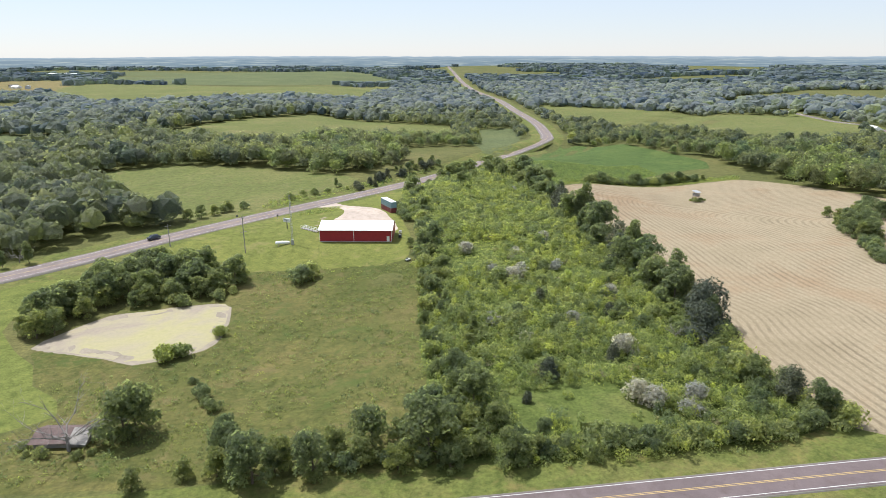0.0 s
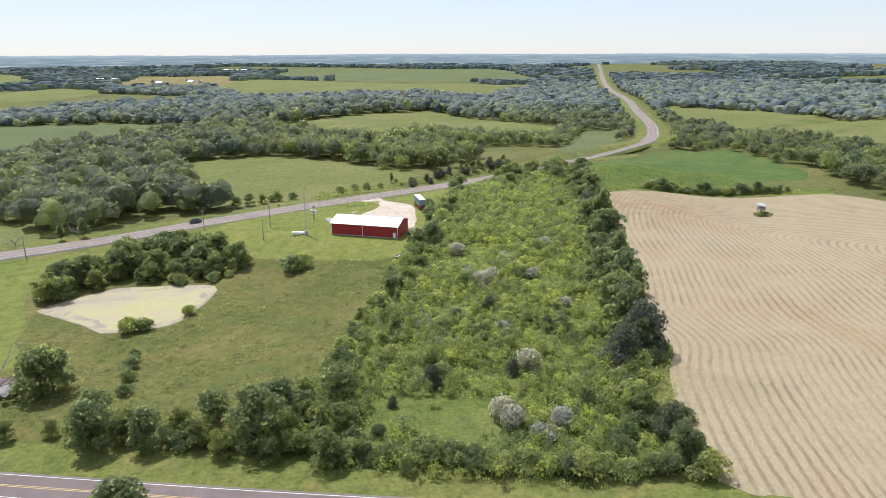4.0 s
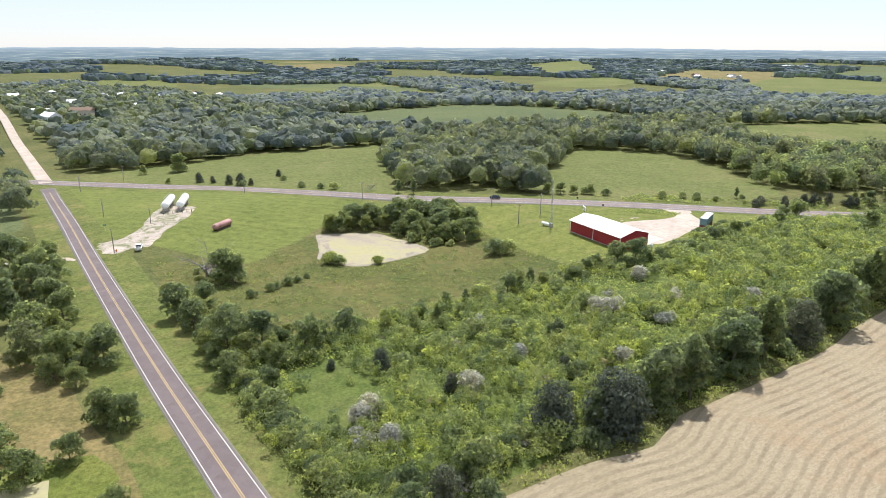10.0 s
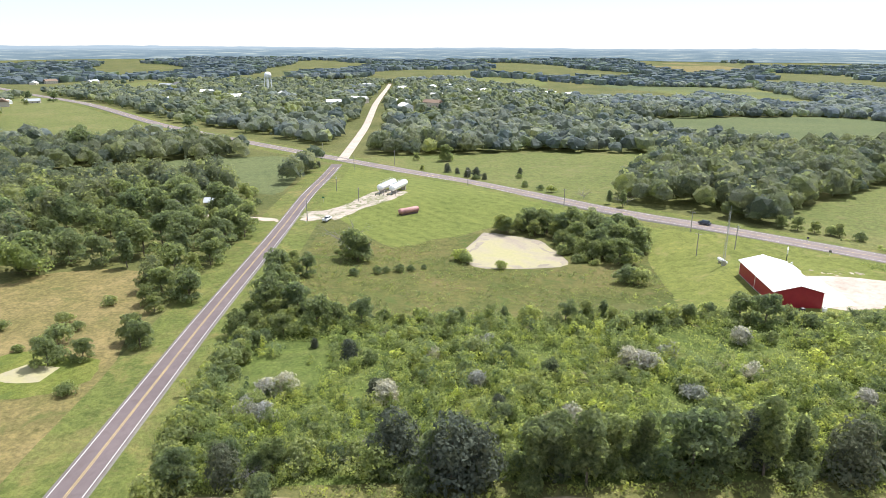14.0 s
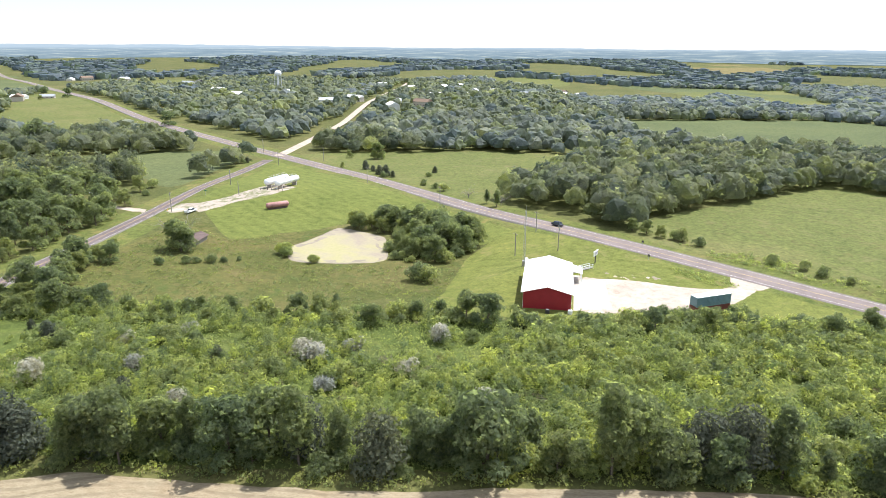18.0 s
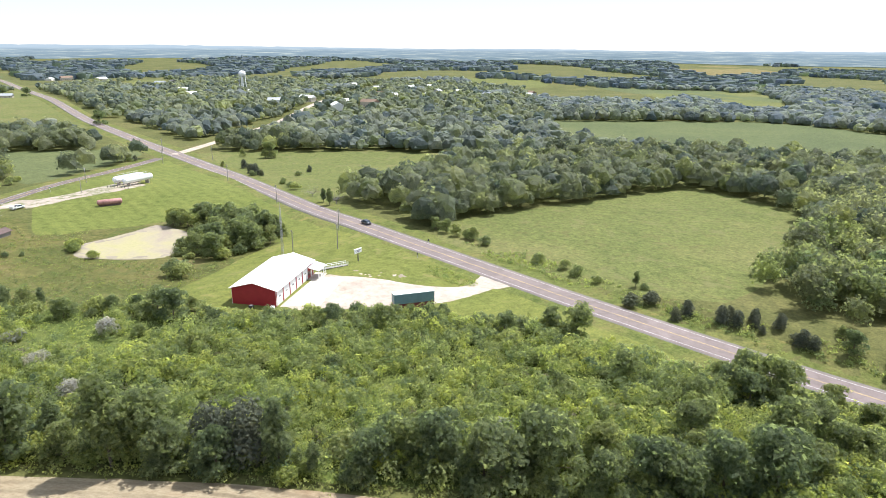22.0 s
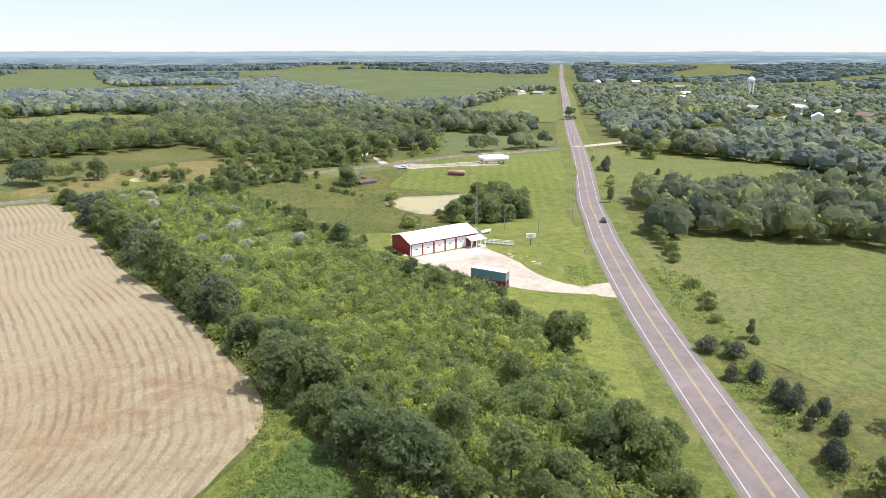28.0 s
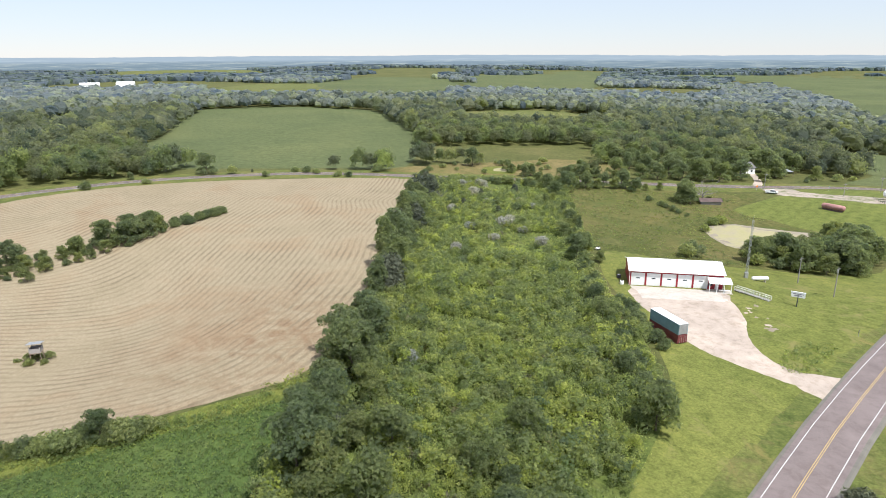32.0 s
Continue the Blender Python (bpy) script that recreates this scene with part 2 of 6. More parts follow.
M_ASPHALT = asphalt_material("worn_asphalt", (0.172, 0.138, 0.132))
M_SIDE_ASPHALT = asphalt_material("dark_asphalt", (0.128, 0.1, 0.1))
M_SHOULDER = asphalt_material("gravel_shoulder", (0.144, 0.133, 0.114))
M_GRAVEL = asphalt_material("pale_gravel", (0.385, 0.318, 0.265), 0.85)
M_PINKGRAVEL = asphalt_material("pinkish_gravel", (0.36, 0.3, 0.255), 0.9)
def grown_over(m, grass):
    """Grass that has come up through gravel in patches."""
    nt = m.node_tree
    b = nt.nodes["Principled BSDF"]
    old = b.inputs["Base Color"].links[0].from_socket
    v = coords(nt)
    where = ramp(nt, noise_tex(nt, v, 0.22, 8, 0.75, 0.8), (0.47, (0, 0, 0)), (0.58, (0.9, 0.9, 0.9)))
    nt.links.new(mix(nt, "MIX", where, old, mix(nt, "MULTIPLY", 0.6, grass, ramp(nt, noise_tex(nt, v, 1.4, 5, 0.7), (0.3, (0.5, 0.55, 0.5)), (0.7, (1.3, 1.25, 1.2))))), b.inputs["Base Color"])


grown_over(M_PINKGRAVEL, (0.12, 0.135, 0.05))
M_CONCRETE = asphalt_material("pale_concrete", (0.45, 0.405, 0.355))
M_DIRT = asphalt_material("bare_dirt", (0.228, 0.19, 0.141))


def paint(name, colour, rough=0.5, spec=0.4, metal=0.0, wear=0.15, scale=1.5):
    m, nt, b = material(name, rough, spec, metal)
    v = coords(nt)
    k = 1 - wear
    c = ramp(nt, noise_tex(nt, v, scale, 6, 0.65, 0.3), (0.3, tuple(x * k for x in colour)), (0.6, colour), (0.8, tuple(min(1, x * (1 + wear * 0.5)) for x in colour)))
    nt.links.new(c, b.inputs["Base Color"])
    return m


M_WHITELINE = paint("white_road_paint", (0.527, 0.518, 0.501), 0.7, 0.3, 0, 0.3, 0.6)
M_YELLOWLINE = paint("yellow_road_paint", (0.46, 0.33, 0.13), 0.7, 0.3, 0, 0.3, 0.6)


def leaf_material(name, dark, mid, light, rough=0.55, trans=0.54, grain=6.5, cut=0.43, far=False):
    """Leaves: tone changes from leaf to leaf and from tree to tree; some light passes through; gaps between the leaves of a spray."""
    m, nt, b = material(name, rough, 0.28)
    geo = nt.nodes.new("ShaderNodeNewGeometry")
    info = nt.nodes.new("ShaderNodeObjectInfo")
    c = ramp(nt, geo.outputs["Random Per Island"], (0.0, dark), (0.45, mid), (1.0, light))
    v = coords(nt)
    c = mix(nt, "MULTIPLY", 0.8, c, ramp(nt, noise_tex(nt, v, 0.07, 3, 0.6), (0.3, (0.74, 0.8, 0.85)), (0.5, (1, 1, 1)), (0.7, (1.17, 1.14, 0.95))))
    c = mix(nt, "MULTIPLY", 0.7, c, ramp(nt, info.outputs["Random"], (0.0, (0.72, 0.8, 0.85)), (0.5, (1, 1, 1)), (1.0, (1.2, 1.18, 0.95))))
    at = nt.nodes.new("ShaderNodeAttribute")
    at.attribute_name = "tone"
    half = nt.nodes.new("ShaderNodeMath")
    half.inputs[1].default_value = 0.5
    nt.links.new(at.outputs["Fac"], half.inputs[0])
    c = mix(nt, "MULTIPLY", 1.0, c, ramp(nt, half.outputs[0], (0.0, (0.58, 0.68, 0.85)), (0.5, (1, 1, 1)), (1.0, (1.26, 1.28, 0.95))))
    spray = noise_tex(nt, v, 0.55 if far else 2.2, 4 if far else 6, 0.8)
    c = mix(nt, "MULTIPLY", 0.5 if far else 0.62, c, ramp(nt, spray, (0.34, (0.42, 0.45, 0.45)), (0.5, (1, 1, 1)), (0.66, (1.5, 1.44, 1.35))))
    c = mix(nt, "MULTIPLY", 1.0, c, (1.28, 1.14, 1.45))
    nt.links.new(c, b.inputs["Base Color"])
    if not far:
        bump(nt, b, spray, 0.8, 0.5)
    tr = nt.nodes.new("ShaderNodeBsdfTranslucent")
    nt.links.new(mix(nt, "MULTIPLY", 1.0, c, (2.1, 2.05, 1.4)), tr.inputs[0])
    ms = nt.nodes.new("ShaderNodeMixShader")
    ms.inputs[0].default_value = trans
    nt.links.new(b.outputs[0], ms.inputs[1])
    nt.links.new(tr.outputs[0], ms.inputs[2])
    out = ms.outputs[0]
    if cut:
        gap = nt.nodes.new("ShaderNodeBsdfTransparent")
        cover = nt.nodes.new("ShaderNodeMixShader")
        nt.links.new(ramp(nt, noise_tex(nt, v, grain, 2, 0.6), (cut - 0.02, (0, 0, 0)), (cut + 0.02, (1, 1, 1))), cover.inputs[0])
        nt.links.new(gap.outputs[0], cover.inputs[1])
        nt.links.new(out, cover.inputs[2])
        out = cover.outputs[0]
    nt.links.new(out, nt.nodes["Material Output"].inputs[0])
    return m


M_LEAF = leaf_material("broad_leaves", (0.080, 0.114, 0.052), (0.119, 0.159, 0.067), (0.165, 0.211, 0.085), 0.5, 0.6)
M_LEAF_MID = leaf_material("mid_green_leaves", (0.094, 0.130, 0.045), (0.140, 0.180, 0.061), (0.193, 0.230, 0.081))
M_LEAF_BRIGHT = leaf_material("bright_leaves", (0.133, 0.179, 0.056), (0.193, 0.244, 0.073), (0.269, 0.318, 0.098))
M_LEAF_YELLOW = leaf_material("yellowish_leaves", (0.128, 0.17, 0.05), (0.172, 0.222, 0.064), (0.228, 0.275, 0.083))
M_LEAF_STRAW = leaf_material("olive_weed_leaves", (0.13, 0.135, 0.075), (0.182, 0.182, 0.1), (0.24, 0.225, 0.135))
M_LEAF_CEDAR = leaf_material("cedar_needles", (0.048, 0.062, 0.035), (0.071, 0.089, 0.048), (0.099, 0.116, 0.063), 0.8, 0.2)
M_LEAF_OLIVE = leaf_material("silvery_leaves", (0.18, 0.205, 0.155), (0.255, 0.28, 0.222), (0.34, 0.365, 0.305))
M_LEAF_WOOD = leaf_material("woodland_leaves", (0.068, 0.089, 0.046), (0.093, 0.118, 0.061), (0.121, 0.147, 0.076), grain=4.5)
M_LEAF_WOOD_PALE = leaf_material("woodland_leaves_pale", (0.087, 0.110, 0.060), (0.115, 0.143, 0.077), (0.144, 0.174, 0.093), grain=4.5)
# far woods: haze put into the leaf colour, paler and bluer with distance
M_LEAF_FAR = leaf_material("hazed_woodland_leaves", (0.101, 0.131, 0.091), (0.134, 0.167, 0.117), (0.168, 0.202, 0.139), 0.8, 0.5, cut=0, far=True)
M_LEAF_WOOD_FAR = leaf_material("hazed_darker_leaves", (0.087, 0.114, 0.081), (0.117, 0.148, 0.102), (0.150, 0.182, 0.121), 0.8, 0.5, cut=0, far=True)
M_LEAF_HAZE = leaf_material("haze_grey_leaves", (0.115, 0.149, 0.134), (0.140, 0.178, 0.159), (0.167, 0.205, 0.183), 0.9, 0.5, cut=0, far=True)
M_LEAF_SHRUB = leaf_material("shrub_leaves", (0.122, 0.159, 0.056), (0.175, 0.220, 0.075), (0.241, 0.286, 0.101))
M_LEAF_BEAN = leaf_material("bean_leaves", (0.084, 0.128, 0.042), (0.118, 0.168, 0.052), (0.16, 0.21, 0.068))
M_BARK = paint("bark", (0.16, 0.13, 0.10), 0.95, 0.1, 0, 0.4, 3)
M_DEADWOOD = paint("bleached_dead_wood", (0.26, 0.24, 0.225), 0.9, 0.1, 0, 0.3, 2)

# ---- ground plan helpers ----
CENTRE = (0.0, 180.0)


def smooth01(a, b, v):
    u = min(1.0, max(0.0, (v - a) / (b - a)))
    return u * u * (3 - 2 * u)


def slope(x, y):
    """The land: a slope that falls to the west, a dip in the south-east, rolling plains beyond."""
    u = 0.996 * x - 0.0906 * y
    a = 900.0 if u < 0 else 320.0
    plane = 0.02706 * a * math.tanh(u / a)
    east = 6.5 * smooth01(80, 140, x) * smooth01(170, 265, y)
    south = 11.0 * smooth01(-150, 0, x) * smooth01(405, 610, y)
    mound = 2.8 * math.exp(-((x + 137) ** 2 + (y - 112) ** 2) / 1600)
    mound += 8.0 * smooth01(430, 640, -x) * (1 - smooth01(150, 380, y))
    mound -= 3.6 * (1 - smooth01(27, 84, math.hypot((x + 48) * (1.15 if x > -48 else 0.9), y - 158)))
    along, aside = 0.66 * x + 0.75 * y, 0.75 * x - 0.66 * y + 210
    mound -= 4.7 * smooth01(140, 310, along) * (1 - smooth01(8, 42, aside)) * (1 - 0.75 * smooth01(6, 22, -aside)) * (1 - smooth01(60, 200, -aside))
    r = math.hypot(x, y - 180)
    roll = 5.0 * math.sin(x * 0.0031 + 1.3 * math.sin(y * 0.0017)) * math.sin(y * 0.0027 + 0.8) + 2.0 * math.sin(x * 0.0083 + y * 0.0041)
    far = smooth01(1000, 3600, r)
    return (plane + mound - max(east, south)) * (1 - far) + (10 + roll) * far + roll * smooth01(700, 1400, r) * (1 - far)


PAD = slope(-9, 226)


def height(x, y):
    """Ground level, with a level pad under the shed and its apron."""
    w = 1 - smooth01(17, 30, math.hypot((x + 9) * 0.9, y - 226))
    return slope(x, y) * (1 - w) + PAD * w


def rounded(pts, step=6.0, closed=True):
    """A smooth line through the points, with even steps."""
    n, out = len(pts), []
    for i in range(n if closed else n - 1):
        p0, p1, p2, p3 = [Vector(pts[(i + k) % n] if closed else pts[min(n - 1, max(0, i + k))]) for k in (-1, 0, 1, 2)]
        cuts = max(1, int((p2 - p1).length / step))
        for c in range(cuts):
            t = c / cuts
            a, b = (p2 - p0) * 0.4, (p3 - p1) * 0.4
            out.append((2 * t**3 - 3 * t * t + 1) * p1 + (t**3 - 2 * t * t + t) * a + (-2 * t**3 + 3 * t * t) * p2 + (t**3 - t * t) * b)
    if not closed:
        out.append(Vector(pts[-1]))
    return out


def inside(p, poly):
    x, y = p[0], p[1]
    odd, j = False, len(poly) - 1
    for i in range(len(poly)):
        xi, yi, xj, yj = poly[i][0], poly[i][1], poly[j][0], poly[j][1]
        if (yi > y) != (yj > y) and x < (xj - xi) * (y - yi) / (yj - yi) + xi:
            odd = not odd
        j = i
    return odd


def near_line(p, line, d):
    px, py = p[0], p[1]
    for a, b in zip(line, line[1:]):
        dx, dy = b[0] - a[0], b[1] - a[1]
        t = max(0, min(1, ((px - a[0]) * dx + (py - a[1]) * dy) / (dx * dx + dy * dy + 1e-9)))
        if (a[0] + t * dx - px) ** 2 + (a[1] + t * dy - py) ** 2 < d * d:
            return True
    return False


def mesh_from(name, verts, faces):
    me = bpy.data.meshes.new(name)
    me.from_pydata([tuple(v) for v in verts], [], [tuple(f) for f in faces])
    me.update()
    return me


def mesh_arrays(name, verts, tris, soft=0):
    """A mesh of triangles from two arrays; the last ones, soft in number, are shaded smooth."""
    me = bpy.data.meshes.new(name)
    me.vertices.add(len(verts))
    me.vertices.foreach_set("co", np.asarray(verts, dtype=np.float32).ravel())
    me.loops.add(len(tris) * 3)
    me.loops.foreach_set("vertex_index", np.asarray(tris, dtype=np.int32).ravel())
    me.polygons.add(len(tris))
    me.polygons.foreach_set("loop_start", np.arange(0, len(tris) * 3, 3, dtype=np.int32))
    if not isinstance(soft, int):
        me.polygons.foreach_set("use_smooth", soft)
    elif soft:
        me.polygons.foreach_set("use_smooth", np.arange(len(tris)) >= len(tris) - soft)
    me.update(calc_edges=True)
    return me


def put(name, me, mat, parent=None, label="", category="", group="", kind=""):
    ob = new(name, me)
    if mat:
        me.materials.append(mat)
    if parent:
        ob.parent = parent
    return tagged(ob, label, category, group, kind)


def part(name, bm, mat, parent, label=""):
    me = bpy.data.meshes.new(name)
    bm.to_mesh(me)
    bm.free()
    return put(name, me, mat, parent, label)


def sheet(name, pts, mat, lift, label, category, step=6.0, wobble=0.6, cell=9.0):
    """A piece of ground cover with a natural outline, lying on the ground."""
    line = rounded(pts, step) if step else [Vector(p) for p in pts]
    line = [p + Vector((noise.noise(Vector((p.x * 0.13, p.y * 0.13, 1))), noise.noise(Vector((p.x * 0.13, p.y * 0.13, 9))))) * wobble for p in line]
    line = [p + Vector((noise.noise(Vector((p.x * 0.7, p.y * 0.7, 21))), noise.noise(Vector((p.x * 0.7, p.y * 0.7, 29))))) * wobble * 0.6 for p in line]
    bm = bmesh.new()
    vs = [bm.verts.new((p.x, p.y, 0)) for p in line]
    es = [bm.edges.new((a, b)) for a, b in zip(vs, vs[1:] + vs[:1])]
    bmesh.ops.triangle_fill(bm, use_beauty=True, use_dissolve=False, edges=es)
    if cell:
        for _ in range(7):
            long = [e for e in bm.edges if e.calc_length() > cell]
            if not long:
                break
            bmesh.ops.subdivide_edges(bm, edges=long, cuts=1)
            bmesh.ops.triangulate(bm, faces=bm.faces[:])
    sink = lift * (0.85 if 4 <= cell < 20 and category not in ("pond", "mud") else 0.35)
    for v in bm.verts:
        v.co.z = height(v.co.x, v.co.y) + lift - (sink if v.is_boundary else 0)
    for f in bm.faces:
        if f.normal.z < 0:
            f.normal_flip()
    return tagged(part(name, bm, mat, None), label, category, kind="structure")


def far_rise(p):
    """Far roads run on a low bank."""
    return 1.3 * smooth01(260, 700, math.hypot(p.x - CENTRE[0], p.y - CENTRE[1]))


def ribbon(name, line, half_l, half_r, mat, z, parent=None, thick=0.0, drape=0):
    """A strip along a line of points: level across with sloped edges, or draped over the ground in so many columns."""
    bm = bmesh.new()
    rows, n = [], len(line)
    for i in range(n):
        d = (line[min(n - 1, i + 1)] - line[max(0, i - 1)])
        d = Vector((d.x, d.y)).normalized()
        s = Vector((-d.y, d.x))
        p = line[i]
        if drape:
            row = []
            for k in range(drape + 1):
                q = p + s * (half_l - (half_l + half_r) * k / drape)
                row.append(bm.verts.new((q.x, q.y, height(q.x, q.y) + 0.01 + (z - 0.01) * (1 - (2 * k / drape - 1) ** 4) + far_rise(q) * (1 - (2 * k / drape - 1) ** 2))))
        else:
            h = height(p.x, p.y) + z + far_rise(p)
            a, b = p + s * half_l, p - s * half_r
            row = [bm.verts.new((a.x, a.y, h)), bm.verts.new((b.x, b.y, h))]
            if thick:
                a2, b2 = p + s * (half_l + thick * 1.5), p - s * (half_r + thick * 1.5)
                row = [bm.verts.new((a2.x, a2.y, h - thick))] + row + [bm.verts.new((b2.x, b2.y, h - thick))]
        rows.append(row)
    for r, q in zip(rows, rows[1:]):
        for k in range(len(r) - 1):
            bm.faces.new((r[k], r[k + 1], q[k + 1], q[k]))
    bmesh.ops.recalc_face_normals(bm, faces=bm.faces[:])
    if sum(f.normal.z for f in bm.faces) < 0:
        bmesh.ops.reverse_faces(bm, faces=bm.faces[:])
    return part(name, bm, mat, parent)


# ---- the ground plan, in metres ----
HIGHWAY = rounded([(-3000, -2340), (-1295, -847), (-432, -83), (-235.3, 94.4), (-211, 116), (-111, 203.2), (-87.5, 225.4), (-61.8, 249.3), (-39.3, 272.6), (-17.5, 296.6), (3.3, 321.4), (25.6, 348.5), (45.7, 374), (65.7, 400), (93, 438), (133, 515), (157, 640), (165, 800), (176, 960), (182, 1250), (210, 1700), (258, 2300), (330, 3300)], 12, False)
SIDE_ROAD = rounded([(-233, 78), (-185, 77.5), (-100, 76.6), (0, 76.0), (40, 76.4), (75, 76.8), (105, 76), (140, 81), (178, 96), (214, 120), (250, 165), (290, 240), (330, 330), (420, 560), (480, 900)], 8, False)
VILLAGE_ROAD = rounded([(-250, 79), (-392, 78.5), (-600, 77), (-800, 75), (-1100, 73)], 20, False)

F_STUBBLE = [(88, 82), (74, 90), (74, 106), (75, 120), (78, 133), (75, 144), (76, 160), (77, 186), (75, 206), (74, 226), (74, 245), (75, 264), (76, 281), (82, 292), (101, 303), (125, 308), (150, 311), (185, 318), (212, 288), (236, 230), (233, 164), (211, 130), (175, 107), (127, 91)]
FIELDS = []
FIELDS.append(("bean_field", M_BEAN, [(76, 287), (84, 297), (103, 308), (158, 346), (186, 354), (194, 373), (175, 462), (142, 494), (120, 455), (100, 420), (78, 392), (58, 368), (66, 350), (76, 325)], "dark green bean field beside the highway", "field"))
FIELDS.append(("pasture_field", M_MEADOW, [(196, 862), (296, 792), (380, 682), (428, 638), (400, 520), (345, 440), (280, 425), (238, 520), (212, 640), (190, 700)], "light green grazed pasture with farm trees", "field"))
FIELDS.append(("hay_meadow", M_MEADOW, [(-175, 374), (-145, 400), (-114, 405), (-72, 388), (-40, 364), (-12, 342), (-24, 306), (-45, 281), (-62, 262), (-92, 266), (-126, 308), (-150, 345)], "green hay meadow beside the highway", "field"))
FIELDS.append(("hay_meadow", M_MEADOW, [(-255, 90), (-275, 130), (-284, 215), (-280, 283), (-258, 286), (-205, 248), (-152, 228), (-120, 208), (-138, 188), (-172, 160), (-205, 130)], "dry-topped hay meadow behind the crossroads", "field"))
FIELDS.append(("grass_field", M_MEADOW, [(-207, 573), (-143, 693), (-71, 779), (72, 654), (60, 540), (-12, 525), (-97, 465)], "pale green grass field between woods", "field"))
FIELDS.append(("crop_field", M_CROP, [(89, 613), (126, 625), (118, 545), (87, 428), (65, 418)], "small dark crop field at the highway bend", "field"))
FIELDS.append(("crop_field", M_CROP, [(-530, 338), (-552, 560), (-504, 605), (-370, 632), (-235, 580), (-265, 455), (-312, 372), (-360, 330)], "wide blue-green crop field in the valley", "field"))
FIELDS.append(("crop_field", M_CROP, [(-165, -80), (-225, -62), (-268, 20), (-252, 58), (-182, 62), (-140, 60), (-172, 28), (-168, -15)], "dark green crop field by the crossroads", "field"))
FIELDS.append(("grass_field", M_MEADOW, [(-635, -354), (-790, -410), (-470, -132), (-385, -62), (-325, -105), (-350, -195)], "grass field along the highway to the village", "field"))
FIELDS.append(("crop_field", M_CROP, [(-330, -262), (-819, -462), (-1390, -950), (-1116, -1575), (-376, -1741), (-573, -1209), (-450, -540)], "vast green crop field on the plain", "field"))
FIELDS.append(("crop_field", M_CROP, [(234, 70), (272, -58), (333, -266), (252, -318), (155, -288), (90, -80), (86, 48), (119, 60)], "green crop field behind the side road", "field"))
FIELDS.append(("crop_field", M_CROP, [(380, -800), (330, -1260), (110, -1040), (95, -500), (200, -430)], "distant green crop field", "field"))
FIELDS.append(("grass_field", M_MEADOW, [(80, -290), (-13, -350), (-105, -278), (-25, -165), (58, -172)], "narrow pale grass field in the woods", "field"))
FIELDS.append(("grass_field", M_MEADOW, [(-578, 1237), (-636, 1547), (-219, 1432), (69, 1541), (-60, 1040), (-365, 965)], "distant pale green field", "field"))
FIELDS.append(("crop_field", M_CROP, [(-630, 1600), (-800, 2300), (-60, 2250), (60, 1640), (-215, 1500)], "distant blue-green crop field", "field"))
FIELDS.append(("tan_field", M_DRYGRASS, [(-836, 1301), (-1131, 1892), (-720, 1700), (-600, 1247)], "distant tan field round a farmstead", "field"))
FIELDS.append(("grass_field", M_MEADOW, [(-1081, 553), (-1117, 766), (-720, 680), (-680, 605)], "pale green field beyond the village", "field"))
FIELDS.append(("grass_field", M_MEADOW, [(742, -530), (850, -860), (612, -633), (560, -560)], "distant pale green farm field", "field"))
FIELDS.append(("crop_field", M_CROP, [(110, -1230), (-230, -1960), (-350, -1850), (-170, -880), (20, -690)], "distant green crop field", "field"))
FIELDS.append(("grass_field", M_MEADOW, [(480, -560), (450, -860), (290, -815), (225, -500), (330, -430)], "distant pale green field", "field"))
FIELDS.append(("grass_field", M_MEADOW, [(1406, -1991), (1090, -2400), (650, -1500), (900, -1150)], "distant pale green field", "field"))
FIELDS.append(("grass_field", M_MEADOW, [(-1341, 220), (-1400, 395), (-1230, 385), (-1130, 240)], "pale green field behind the village", "field"))
FIELDS.append(("crop_field", M_CROP, [(-1260, 500), (-1160, 720), (-880, 730), (-900, 610)], "green field between valley woods", "field"))
FIELDS.append(("tan_field", M_DRYGRASS, [(-2050, 800), (-2260, 1090), (-1760, 1090), (-1580, 830)], "distant tan field", "field"))
FIELDS.append(("grass_field", M_MEADOW, [(-900, 1000), (-950, 1280), (-790, 1230), (-740, 1000)], "distant pale green field", "field"))
FIELDS.append(("grass_field", M_MEADOW, [(-1690, 1680), (-1720, 2000), (-1120, 1490), (-1060, 1220)], "distant pale green field", "field"))
FIELDS.append(("grass_field", M_MEADOW, [(-690, 700), (-760, 830), (-620, 900), (-560, 760)], "distant pale green field", "field"))
FIELDS.append(("grass_field", M_MEADOW, [(-1150, -380), (-1000, -250), (-880, -300), (-1020, -420)], "village sports grass beside the highway", "field"))
FIELDS.append(("grass_field", M_MEADOW, [(373, -31), (398, -102), (412, -168), (411, -241), (376, -288), (354, -254), (376, -206), (380, -141), (361, -66), (350, -9)], "narrow green field between woods", "field"))
YELLOW = [(90, 52), (26, 18), (-5, 5), (-30, 22), (-30, 46), (-5, 60), (16, 62), (38, 66), (58, 66), (90, 68)]
BRUSH = [(20, 84), (4, 92), (6, 120), (7, 148), (9, 187), (13, 228), (9, 264), (9, 289), (24, 319), (32, 336), (42, 350), (50, 361), (58, 366), (68, 352), (75, 325), (74, 300), (73, 281), (72, 262), (71, 226), (72, 190), (72, 150), (71, 110), (72, 92), (60, 84)]
LAWN = [(-84, 222), (-72, 212), (-61, 206.5), (-44, 199), (-21, 195.5), (-1, 191.5), (6, 195), (9, 219), (6, 260), (8, 288), (22, 316), (14, 322), (-12, 294), (-40, 264), (-75, 231)]
PROPERTY = [(-242, 82), (75, 82), (78, 346), (56, 370), (20, 330), (-60, 250), (-205, 120)]
